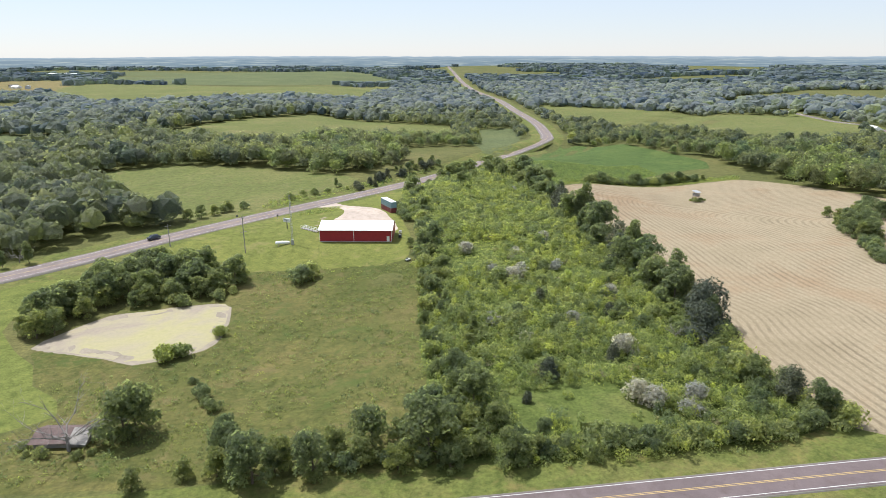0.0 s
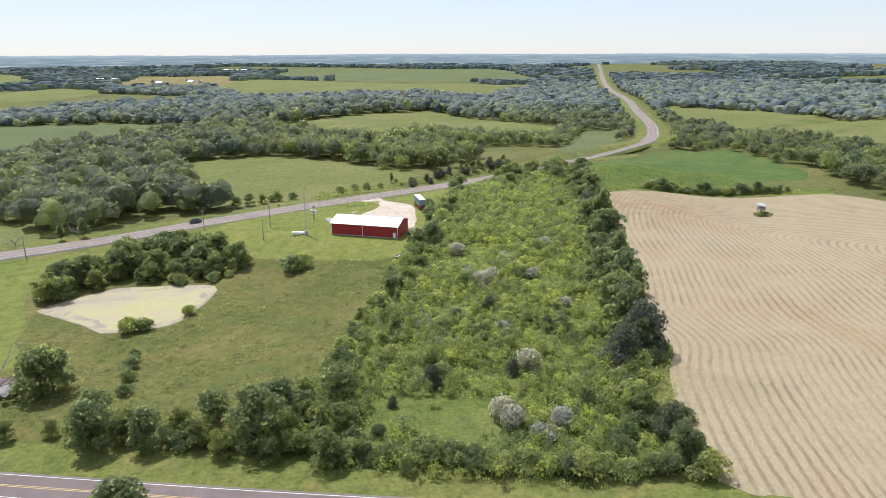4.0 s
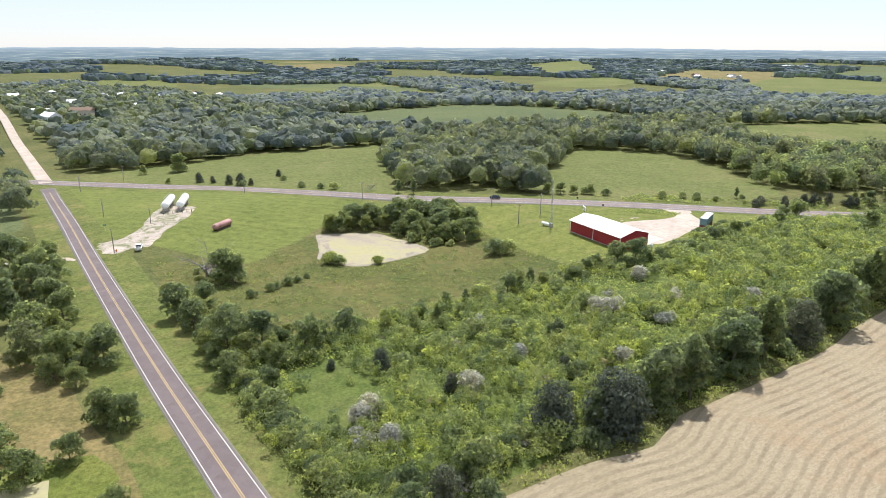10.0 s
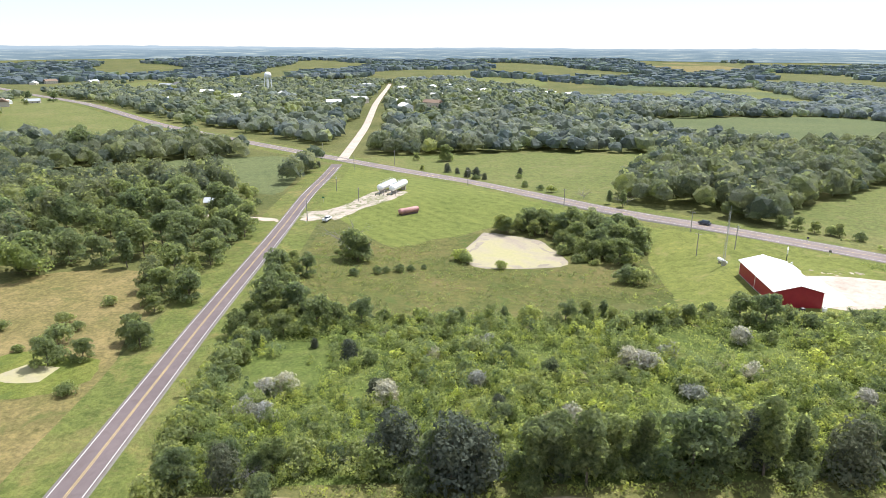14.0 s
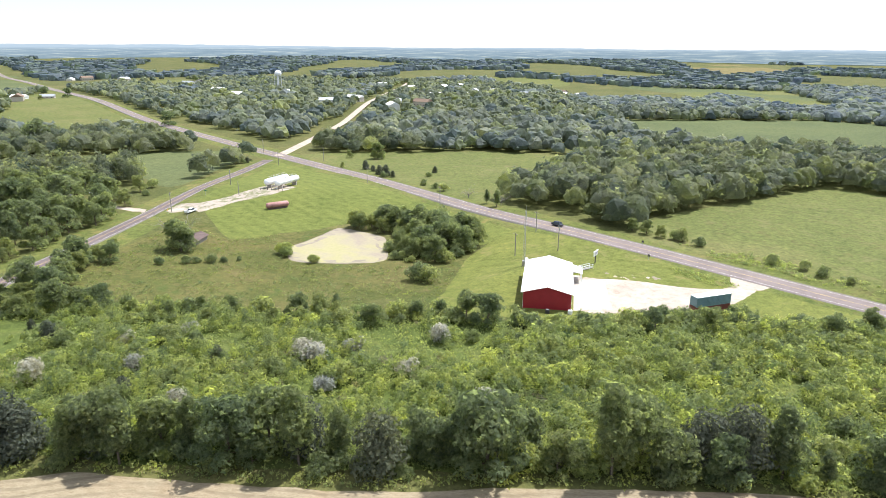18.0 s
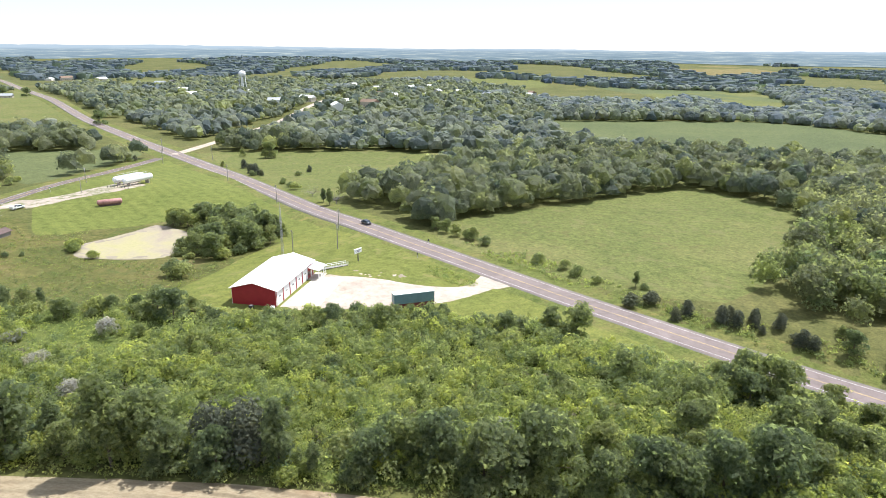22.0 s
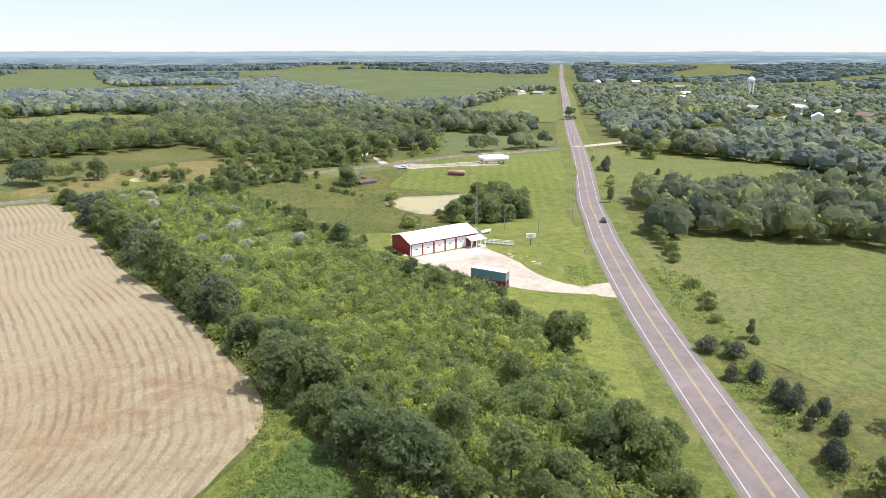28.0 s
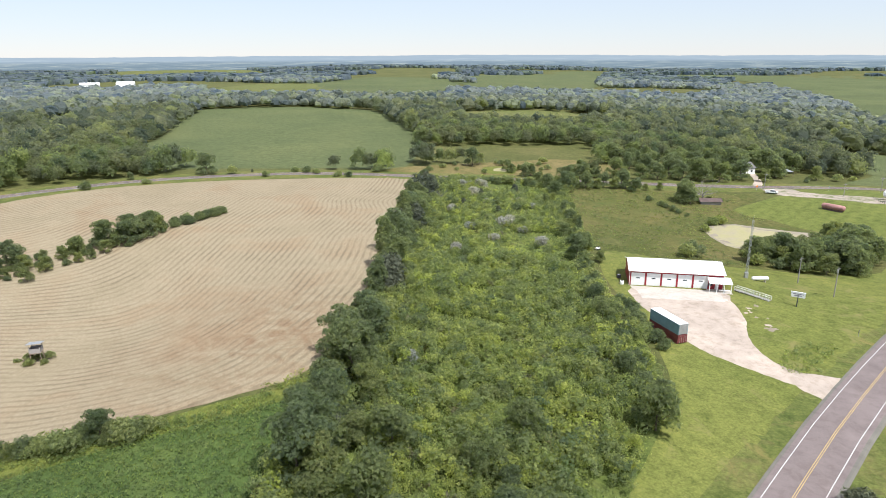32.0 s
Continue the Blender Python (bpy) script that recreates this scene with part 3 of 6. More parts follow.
POND = [(-84, 151), (-78, 164.5), (-71, 171), (-58, 172.5), (-45, 174), (-42.7, 166), (-41.5, 151), (-44, 144.5), (-54.5, 139.5), (-64, 142.5), (-75, 148)]
SMALL_POND = [(31, 42), (29, 48), (32, 57), (38, 58), (40, 50), (38, 44)]
FLIGHT = [(-30, -60), (60, -40), (190, 20), (210, 200), (205, 330), (150, 430), (20, 460), (-20, 430), (60, 375), (130, 350), (170, 280), (170, 120), (90, 30), (-20, 30)]

# ---- large ground ----
def ground_sheet():
    """One sheet to the horizon, finer near the middle."""
    rings = list(range(0, 260, 5)) + list(range(260, 400, 8)) + list(range(400, 700, 14)) + list(range(700, 1000, 30)) + [1020, 1100, 1200, 1300, 1400, 1620, 1860, 2120, 2400, 2700, 3000, 3350, 3700, 4050, 4400, 4750, 5100]
    seg = 240
    verts, faces = [(CENTRE[0], CENTRE[1], 0)], []
    for r in rings[1:]:
        for k in range(seg):
            a = 2 * math.pi * k / seg
            x, y = CENTRE[0] + r * math.cos(a), CENTRE[1] + r * math.sin(a)
            verts.append((x, y, height(x, y)))
    for k in range(seg):
        faces.append((0, 1 + k, 1 + (k + 1) % seg))
    for i in range(len(rings) - 2):
        a, b = 1 + i * seg, 1 + (i + 1) * seg
        for k in range(seg):
            faces.append((a + k, b + k, b + (k + 1) % seg, a + (k + 1) % seg))
    me = mesh_from("ground", verts, faces)
    for p in me.polygons:
        p.use_smooth = True
    return put("ground", me, M_GROUND, None, "rolling green farmland with rough grass", "ground", kind="structure")


ground_sheet()
sheet("grass_margin", [(73, 283), (77, 289), (86, 297), (103, 305.5), (126, 310.5), (150, 313.5), (186, 320.5), (187, 327), (150, 322), (122, 318), (100, 313), (84, 304), (74, 296)], M_MARGIN, 0.14, "tall yellow-green grass edge of the bean field", "grass", 4, 1.6, 5)
sheet("rough_pasture", [(-60, 90), (-20, 88), (4, 90), (7, 148), (9, 193), (-21, 198), (-46, 201), (-60, 200), (-80, 160), (-84, 148), (-74, 131), (-64, 116), (-78, 104), (-80, 92)], M_ROUGH, 0.05, "rough unmown pasture with weeds", "pasture", 6, 1.2, 4.5)
sheet("brush_ground", BRUSH, M_UNDER, 0.07, "weedy green undergrowth below the brush", "undergrowth", 6, 1.2)
sheet("lawn", LAWN, M_LAWN, 0.085, "bright green mown lawn round the red shed", "lawn", 5, 0.4, 4.5)
sheet("grass_lot", [(-225, 84), (-120, 84), (-95, 95), (-64, 117), (-75, 131), (-80, 141), (-88, 150), (-98, 168), (-80, 200), (-62, 205), (-72, 215), (-92, 217), (-110, 199), (-140, 168), (-208, 104)], M_LOT, 0.065, "bright green mown lot at the crossroads", "lawn", 6, 0.5, 4.5)
sheet("dry_grass_lot", YELLOW, M_DRYGRASS, 0.06, "dry yellow grass lot with scattered bushes", "pasture", 6, 1.2)
for nm, mt, pl, lb, ct in FIELDS:
    near = min(math.hypot(x - 60, y - 200) for x, y in pl) < 300
    sheet(nm, pl, mt, 0.09 if near else 0.6, lb, ct, 12, 2.0, 6 if near else 60)


HEADLAND = [(60, 262), (76, 283), (84, 293), (101, 303), (125, 308), (150, 311), (185, 318), (240, 330)]


def seg_gap(x, y, a, b):
    dx, dy = b[0] - a[0], b[1] - a[1]
    t = min(1, max(0, ((x - a[0]) * dx + (y - a[1]) * dy) / (dx * dx + dy * dy)))
    return math.hypot(x - a[0] - t * dx, y - a[1] - t * dy)


def stubble_field():
    """Harvested field on a grid of its own, so that the drill rows can follow its bent edge."""
    line = rounded(F_STUBBLE, 4)
    line = [(p.x + noise.noise(Vector((p.x * 0.2, p.y * 0.2, 4))) * 0.8, p.y + noise.noise(Vector((p.x * 0.2, p.y * 0.2, 6))) * 0.8) for p in line]
    bm = bmesh.new()
    vs = [bm.verts.new((x, y, 0)) for x, y in line]
    es = [bm.edges.new((a, b)) for a, b in zip(vs, vs[1:] + vs[:1])]
    bmesh.ops.triangle_fill(bm, use_beauty=True, use_dissolve=False, edges=es)
    for _ in range(6):
        long = [e for e in bm.edges if e.calc_length() > 4.5]
        if not long:
            break
        bmesh.ops.subdivide_edges(bm, edges=long, cuts=1)
        bmesh.ops.triangulate(bm, faces=bm.faces[:])
    lay = bm.verts.layers.float.new("row")
    for v in bm.verts:
        x, y = v.co.x, v.co.y
        edge = 3.2 * math.exp(-((y - 135) / 9) ** 2) - 2.0 * math.exp(-((y - 155) / 9) ** 2) + 2.0 * math.exp(-((y - 190) / 14) ** 2) - 1.5 * math.exp(-((y - 232) / 20) ** 2)
        fade = math.exp(-max(0, x - 75) / 45)
        drift = 0.0009 * (y - 190) ** 2 * smooth01(85, 150, x) + 4 * smooth01(250, 300, y) * math.sin(y * 0.09) + 2.0 * noise.noise(Vector((x * 0.02, y * 0.02, 2)))
        away = min(seg_gap(x, y, a, b) for a, b in zip(HEADLAND, HEADLAND[1:]))
        west = x - edge * fade + drift
        v[lay] = 75 - 11 * math.log(math.exp(-max(-60, west - 75) / 11) + math.exp(-away / 11) + 1e-9)
        v.co.z = height(x, y) + (0.03 if v.is_boundary else 0.1)
    for f in bm.faces:
        if f.normal.z < 0:
            f.normal_flip()
    return tagged(part("stubble_field", bm, M_STUBBLE, None), "pale harvested wheat stubble with wavy rows", "field", kind="structure")


stubble_field()


def road(name, line, half, z, mat, label, white, shoulder, verge, start=0):
    ob = tagged(ribbon(name, line, half, half, mat, z, None, 0.3), label, "road", kind="structure")
    tagged(ribbon("gravel_shoulder", line, half + shoulder, half + shoulder, M_SHOULDER, z - 0.04, None, 0.35), "narrow gravel shoulder along the road", "shoulder", kind="structure")
    tagged(ribbon("verge", line, half + shoulder + verge, half + shoulder + verge, M_VERGE, 0.11, None, 0, 6), "grassy road verge with yellow weeds", "verge", kind="structure")
    tagged(ribbon("embankment", line, half + shoulder - 0.03, half + shoulder - 0.03, M_VERGE, z - 0.05, None, 1.6), "grassy bank below the road shoulder", "bank", kind="structure")
    for off in (-white, white):
        ribbon("edge_line", line[start:], off + 0.065, -off + 0.065, M_WHITELINE, z + 0.006, ob)
    for off in (-0.15, 0.15):
        ribbon("centre_line", line[start:], off + 0.055, -off + 0.055, M_YELLOWLINE, z + 0.006, ob)
    return ob


road("highway", HIGHWAY, 4.55, 0.3, M_ASPHALT, "pinkish-grey two-lane asphalt highway", 3.62, 0.55, 8)
road("side_road", SIDE_ROAD, 2.8, 0.27, M_SIDE_ASPHALT, "dark purplish-grey two-lane asphalt side road", 2.5, 0.25, 8.6, 2)
tagged(ribbon("village_road", VILLAGE_ROAD, 2.9, 2.9, M_GRAVEL, 0.34, None, 0.3), "pale gravel road into the village", "road", kind="structure")

# ---- plants ----
rng = np.random.default_rng(5)


def crown_cards(n, lobes, size, rng, kite=True, jitter=0.5, open_in=0.25):
    """Leaf sprays over a crown made of overlapping lobes (x, y, z, rx, ry, rz)."""
    lobes = np.asarray(lobes, dtype=float)
    area = (lobes[:, 3] * lobes[:, 4] + lobes[:, 5] * lobes[:, 3])
    pick = rng.choice(len(lobes), n, p=area / area.sum())
    L = lobes[pick]
    d = rng.normal(size=(n, 3))
    d /= np.linalg.norm(d, axis=1)[:, None]
    d[:, 2] = np.where(d[:, 2] < -0.45, -d[:, 2], d[:, 2])
    rad = 1 - open_in * rng.random(n) ** 2 + 0.10 * rng.normal(size=n)
    c = L[:, :3] + d * L[:, 3:6] * rad[:, None]
    nrm = d + rng.normal(size=(n, 3)) * jitter + np.array([0, 0, 0.25])
    nrm /= np.linalg.norm(nrm, axis=1)[:, None]
    t = np.cross(nrm, rng.normal(size=(n, 3)))
    t /= np.linalg.norm(t, axis=1)[:, None] + 1e-9
    b = np.cross(nrm, t)
    s = size * (0.6 + 0.8 * rng.random(n))[:, None]
    if kite:
        v = np.stack([c - t * s * 0.55, c + b * s * 0.42 + nrm * s * 0.10, c + t * s * 0.75 - nrm * s * 0.1, c - b * s * 0.42 + nrm * s * 0.10], 1)
        i = np.arange(n)[:, None] * 4
        tri = np.concatenate([i + [0, 1, 2], i + [0, 2, 3]])
    else:
        v = np.stack([c - t * s * 0.6 - b * s * 0.3, c + t * s * 0.55 - b * s * 0.35, c + b * s * 0.75], 1)
        tri = np.arange(n)[:, None] * 3 + [0, 1, 2]
    v[..., 2] = np.maximum(v[..., 2], 0.05)
    return v.reshape(-1, 3), tri


def crown_core(lobes, fill, sub=1, rough=None):
    """The leafy mass inside a crown: a lumpy shell that fills out the lobes."""
    lobes = np.asarray(lobes, dtype=float)
    bm = bmesh.new()
    bmesh.ops.create_icosphere(bm, subdivisions=sub, radius=1.0)
    d = np.array([v.co for v in bm.verts])
    tri = np.array([[v.index for v in f.verts] for f in bm.faces if f.calc_center_median().z > -0.55])
    bm.free()
    mid = lobes[:, :3].mean(0)
    reach = ((lobes[None, :, :3] - mid) * d[:, None, :]).sum(2) + np.sqrt(((lobes[None, :, 3:6] * d[:, None, :]) ** 2).sum(2))
    reach = reach.max(1) * fill
    if rough is not None:
        reach = reach * (1 + 0.14 * rough.normal(size=len(reach)))
    v = mid + d * np.maximum(reach, 0.1)[:, None]
    v[:, 2] = np.maximum(v[:, 2], 0.1)
    return v, tri


def lobes_for(kind, rng):
    """Lobes of a crown of unit-ish size in metres, ground at 0."""
    out = []
    if kind == "broad":
        for k in range(15):
            a, r = rng.random() * 6.28, 0.6 + 3.1 * rng.random()
            z = 4.0 + 4.8 * rng.random()
            s = 1.9 - 0.09 * (z - 4)
            out.append((r * math.cos(a) * (1.25 - z / 14), r * math.sin(a) * (1.25 - z / 14), z, s * (0.8 + 0.5 * rng.random()), s * (0.8 + 0.5 * rng.random()), s * (0.6 + 0.35 * rng.random())))
        for k in range(6):
            a = k * 1.05 + rng.random()
            out.append(((2.6 + rng.random()) * math.cos(a), (2.6 + rng.random()) * math.sin(a), 1.4 + 2.0 * rng.random(), 1.5, 1.5, 1.3))
    elif kind == "tall":
        for k in range(13):
            a, z = rng.random() * 6.28, 3.0 + 8.2 * (k + 0.5 * rng.random()) / 13
            r = 1.35 * (1 - abs(z - 6.0) / 9) * (0.4 + 0.8 * rng.random())
            s = 1.65 - 0.09 * max(0, z - 6)
            out.append((r * math.cos(a), r * math.sin(a), z, s, s, s * 0.9))
    elif kind == "cedar":
        for k in range(9):
            z = 0.5 + 4.6 * k / 9
            s = 1.85 * math.sqrt(1 - (k / 9.2) ** 2) + 0.1
            out.append((0.25 * rng.normal(), 0.25 * rng.normal(), z, s, s, 0.75))
    elif kind == "bush":
        for k in range(9):
            a, r = rng.random() * 6.28, 1.3 * rng.random()
            out.append((r * math.cos(a), r * math.sin(a), 0.7 + 1.5 * rng.random() * (1 - r / 2), 0.9 + 0.4 * rng.random(), 0.9 + 0.4 * rng.random(), 0.7 + 0.35 * rng.random()))
    return out


def limb(bm, a, b, ra, rb, sides=6):
    """A tapered round stick from a to b."""
    a, b = Vector(a), Vector(b)
    d = (b - a).normalized()
    u = d.orthogonal().normalized()
    w = d.cross(u)
    r0 = [bm.verts.new(a + (u * math.cos(2 * math.pi * k / sides) + w * math.sin(2 * math.pi * k / sides)) * ra) for k in range(sides)]
    r1 = [bm.verts.new(b + (u * math.cos(2 * math.pi * k / sides) + w * math.sin(2 * math.pi * k / sides)) * rb) for k in range(sides)]
    for k in range(sides):
        bm.faces.new((r0[k], r0[(k + 1) % sides], r1[(k + 1) % sides], r1[k]))
    bm.faces.new(r1)
    bm.faces.new(r0[::-1])


def trunk_for(kind, rng, lobes):
    bm = bmesh.new()
    top = {"broad": 6.5, "tall": 9.0, "cedar": 4.2, "bush": 1.2}[kind]
    r = {"broad": 0.24, "tall": 0.2, "cedar": 0.13, "bush": 0.06}[kind]
    lean = Vector((rng.normal() * 0.2, rng.normal() * 0.2, 0))
    p = Vector((0, 0, -0.2))
    for k in range(3):
        q = lean * (k + 1) / 3 + Vector((0, 0, top * (k + 1) / 3))
        limb(bm, p, q, r * (1 - k * 0.25), r * (1 - (k + 1) * 0.25))
        p = q
    for l in lobes[:: 2]:
        z = max(0.4, min(top * 0.9, l[2] * 0.6))
        limb(bm, lean * z / top + Vector((0, 0, z)), Vector(l[:3]), r * 0.4, r * 0.12, 5)
    return bm


TREES = {}


def tree_kind(key, kind, name, leaf, n, size, label, category, group, seeds=3, kite=False):
    for s in range(seeds):
        r = np.random.default_rng(100 + s + 17 * len(TREES))
        lobes = lobes_for(kind, r)
        base = tagged(new(name), label, category, group)
        part("trunk", trunk_for(kind, r, lobes), M_BARK, base)
        v, t = crown_cards(n, lobes, size, r, kite)
        w, u = crown_core(lobes, 0.42, 1)
        t, v = np.concatenate([t, u + len(v)]), np.concatenate([v, w])
        put("crown", mesh_arrays("crown", v, t, len(u)), leaf, base)
        TREES.setdefault(key, []).append([base, False])


tree_kind("broad", "broad", "broadleaf_tree", M_LEAF, 2200, 0.55, "dark green leafy deciduous tree with a broad crown", "tree", "trees along the field edge", 4)
tree_kind("tall", "tall", "tall_tree", M_LEAF, 1800, 0.55, "tall slim dark green deciduous tree", "tree", "trees along the field edge", 3)
tree_kind("green", "broad", "broadleaf_tree", M_LEAF_MID, 2200, 0.55, "bright green leafy deciduous tree", "tree", "roadside trees", 3)
tree_kind("cedar", "cedar", "cedar_tree", M_LEAF_CEDAR, 1400, 0.34, "dark green cone-shaped cedar", "tree", "cedars beside the road", 2)
tree_kind("round", "bush", "cedar_bush", M_LEAF_CEDAR, 1500, 0.26, "rounded dark green cedar in rough grass", "bush", "cedars beside the road", 2)
tree_kind("bush", "bush", "bush", M_LEAF_SHRUB, 900, 0.32, "leafy green bush in rough grass", "bush", "bushes in the brush", 3)
tree_kind("dark_bush", "bush", "bush", M_LEAF, 900, 0.32, "dark green dense bush in rough grass", "bush", "bushes in the brush", 2)
tree_kind("olive", "bush", "silvery_bush", M_LEAF_OLIVE, 850, 0.31, "silvery grey-green flowering bush", "bush", "silvery bushes in the brush", 2)
tree_kind("cedar_big", "cedar", "cedar_tree", M_LEAF_CEDAR, 1800, 0.28, "tall dark green cone-shaped cedar", "tree", "trees along the field edge", 1)
tree_kind("yellow_big", "bush", "yellow_bush", M_LEAF_YELLOW, 1500, 0.24, "large yellow-green leafy bush in the brush", "bush", "bushes in the brush", 1)
tree_kind("yellow", "bush", "yellow_bush", M_LEAF_YELLOW, 900, 0.33, "yellow-green leafy bush in the brush", "bush", "bushes in the brush", 2)


def plant(key, x, y, s=1.0, sz=None):
    kinds = TREES[key]
    k = kinds[random.randrange(len(kinds))]
    s *= {"cedar_big": 1.6, "yellow_big": 2.0}.get(key, 1.0)
    m = Matrix.LocRotScale((x, y, height(x, y) - 0.05), Euler((0, 0, random.random() * 6.28)), (s, s, sz or s))
    if not k[1]:
        k[0].matrix_basis, k[1] = m, True
        return k[0]
    return copy_thing(k[0], m)


def unused_trees():
    """Take away patterns that were never planted."""
    for kinds in TREES.values():
        for ob, used in kinds:
            if not used:
                for c in (*ob.children, ob):
                    bpy.data.objects.remove(c)


def thicket(name, spots, n, size, mat, label, category, heights, spread, seed, per=8, jitter=0.45, low=0.35, core=0, dome=False, fill=0.55, vary=0.2, crag=False):
    """Many small plants as one mass: spots are (x, y, scale)."""
    r = np.random.default_rng(seed)
    pats = []
    for k in range(per):
        if dome:
            lob = [(0, 0, heights * 0.5, spread * 0.4, spread * 0.4, heights * 0.44)]
            for q in range(7):
                a, z = q * 0.9 + r.random(), 0.2 + 0.55 * r.random()
                d = spread * 0.36 * math.sqrt(1.05 - (z - 0.2) ** 2 * 2.2)
                lob.append((d * math.cos(a), d * math.sin(a), heights * z, spread * (0.18 + 0.1 * r.random()), spread * (0.18 + 0.1 * r.random()), heights * (0.13 + 0.09 * r.random())))
        else:
            lob = [(r.normal() * 0.28 * spread, r.normal() * 0.28 * spread, heights * (low + (0.85 - low) * r.random()), spread * (0.3 + 0.2 * r.random()), spread * (0.3 + 0.2 * r.random()), heights * (0.22 + 0.16 * r.random())) for _ in range(5)]
        v, t = crown_cards(n, lob, size, r, False, jitter, 0.3)
        soft = np.zeros(len(t), dtype=bool)
        if core:
            w, u = crown_core(lob, fill, core, r if crag else None)
            w[:, :2] += r.normal(size=(len(w), 2)) * spread * 0.03
            t, v = np.concatenate([t, u + len(v)]), np.concatenate([v, w])
            soft = np.concatenate([soft, np.full(len(u), crag != 2)])
        pats.append((v, t, soft))
    V, T, S, tone, base = [], [], [], [], 0
    for i, (x, y, s) in enumerate(spots):
        v, t, soft = pats[i % per]
        a = r.random() * 6.28
        ca, sa = math.cos(a) * s, math.sin(a) * s
        w = np.column_stack([v[:, 0] * ca - v[:, 1] * sa + x, v[:, 0] * sa + v[:, 1] * ca + y, v[:, 2] * s * (0.85 + 0.3 * r.random()) + height(x, y)])
        V.append(w)
        T.append(t + base)
        S.append(soft)
        tone.append(np.full(len(v), min(0.5, max(-0.5, r.normal() * vary))))
        base += len(v)
    if not V:
        return None
    me = mesh_arrays(name, np.concatenate(V), np.concatenate(T), np.concatenate(S))
    me.attributes.new("tone", "FLOAT", "POINT").data.foreach_set("value", np.concatenate(tone).astype(np.float32))
    return put(name, me, mat, None, label, category, kind="stuff")


def scatter(x0, y0, x1, y1, gap, ok, seed):
    """Jittered grid of points that pass a test."""
    r = random.Random(seed)
    out, y = [], y0
    while y < y1:
        x = x0
        while x < x1:
            px, py = x + (r.random() - 0.5) * gap * 0.95, y + (r.random() - 0.5) * gap * 0.95
            if ok(px, py):
                out.append((px, py))
            x += gap
        y += gap
    return out


# brush on the long strip
def brush_ok(x, y):
    if not inside((x, y), BRUSH):
        return False
    if 20 < x < 44 and 88 < y < 108 and noise.noise(Vector((x * 0.12, y * 0.12, 0))) < 0.3:
        return False
    if 12 < x < 34 and 178 < y < 206 and noise.noise(Vector((x * 0.1, y * 0.1, 40))) < 0.12:
        return False
    return noise.noise(Vector((x * 0.09, y * 0.09, 5))) + 0.5 * noise.noise(Vector((x * 0.3, y * 0.3, 15))) > (-0.24 if y < 200 else -0.38)


rs = random.Random(3)
spots = [(x, y, 0.45 + 1.05 * rs.random() ** 2.2 + (0.3 if y > 210 else 0) + 0.3 * noise.noise(Vector((x * 0.05, y * 0.05, 8)))) for x, y in scatter(2, 80, 80, 350, 1.7, brush_ok, 11)]
rs.shuffle(spots)
k3 = int(len(spots) * 0.23)
thicket("brush", spots[: 2 * k3], 135, 0.28, M_LEAF_SHRUB, "dense green brush and young saplings", "brush", 2.5, 1.9, 21)
thicket("brush", spots[2 * k3 : 4 * k3], 135, 0.28, M_LEAF_BRIGHT, "sunlit bright green saplings and brambles", "brush", 2.2, 1.8, 22)
thicket("brush", spots[4 * k3 : -260], 90, 0.29, M_LEAF_YELLOW, "yellow-green weeds and young saplings", "brush", 1.5, 1.8, 23)
thicket("brush", spots[-260:], 60, 0.3, M_LEAF_STRAW, "olive-brown seeding weeds in the brush", "brush", 1.2, 1.9, 33)
saplings = [(x, y, 0.6 + 0.55 * rs.random()) for x, y in scatter(2, 80, 80, 350, 4.2, brush_ok, 14)]
thicket("brush", saplings[::2], 150, 0.27, M_LEAF, "dark green upright saplings in the brush", "brush", 3.6, 1.3, 34)
thicket("brush", saplings[1::2], 150, 0.27, M_LEAF_SHRUB, "green upright saplings in the brush", "brush", 3.3, 1.4, 35)
low = [(x, y, 0.6 + 0.7 * rs.random()) for x, y in scatter(2, 84, 80, 360, 1.75, lambda x, y: inside((x, y), BRUSH) and not (21 < x < 46 and 91 < y < 108), 12)]
thicket("brush", low[::2], 20, 0.28, M_LEAF_BRIGHT, "low green weeds and briars under the saplings", "brush", 0.75, 1.9, 29)
thicket("brush", low[1::2], 20, 0.28, M_LEAF_SHRUB, "low green weeds and briars under the saplings", "brush", 0.8, 1.9, 30)
PASTURE = [(-76, 92), (4, 92), (7, 148), (8, 190), (-21, 196), (-42, 198), (-38, 176), (-39, 150), (-44, 141), (-55, 136), (-74, 131), (-64, 116)]
weeds = [(x, y, 0.4 + 0.7 * rs.random() ** 2) for x, y in scatter(-80, 90, 9, 198, 1.9, lambda x, y: inside((x, y), PASTURE) and noise.noise(Vector((x * 0.09, y * 0.09, 3))) > -0.12, 71)]
straw_weeds = [(x, y, 0.4 + 0.6 * rs.random() ** 2) for x, y in scatter(-80, 90, 9, 198, 2.3, lambda x, y: inside((x, y), PASTURE) and noise.noise(Vector((x * 0.07, y * 0.07, 23))) > 0.0, 75)]
thicket("weeds", straw_weeds, 16, 0.3, M_LEAF_YELLOW, "clumps of tall yellowing grass in pasture", "weeds", 0.6, 1.7, 26)
thicket("weeds", weeds, 18, 0.3, M_LEAF, "clumps of tall green weeds in pasture", "weeds", 0.8, 1.6, 24)
verge_weeds = [(x, y, 0.5 + 0.6 * rs.random()) for x, y in scatter(-60, 230, 60, 380, 2.4, lambda x, y: near_line((x, y), HIGHWAY[::2], 17) and not near_line((x, y), HIGHWAY[::2], 7.5) and noise.noise(Vector((x * 0.1, y * 0.1, 13))) > 0.02 and y > 312 + 1.12 * (x - 2), 72)]
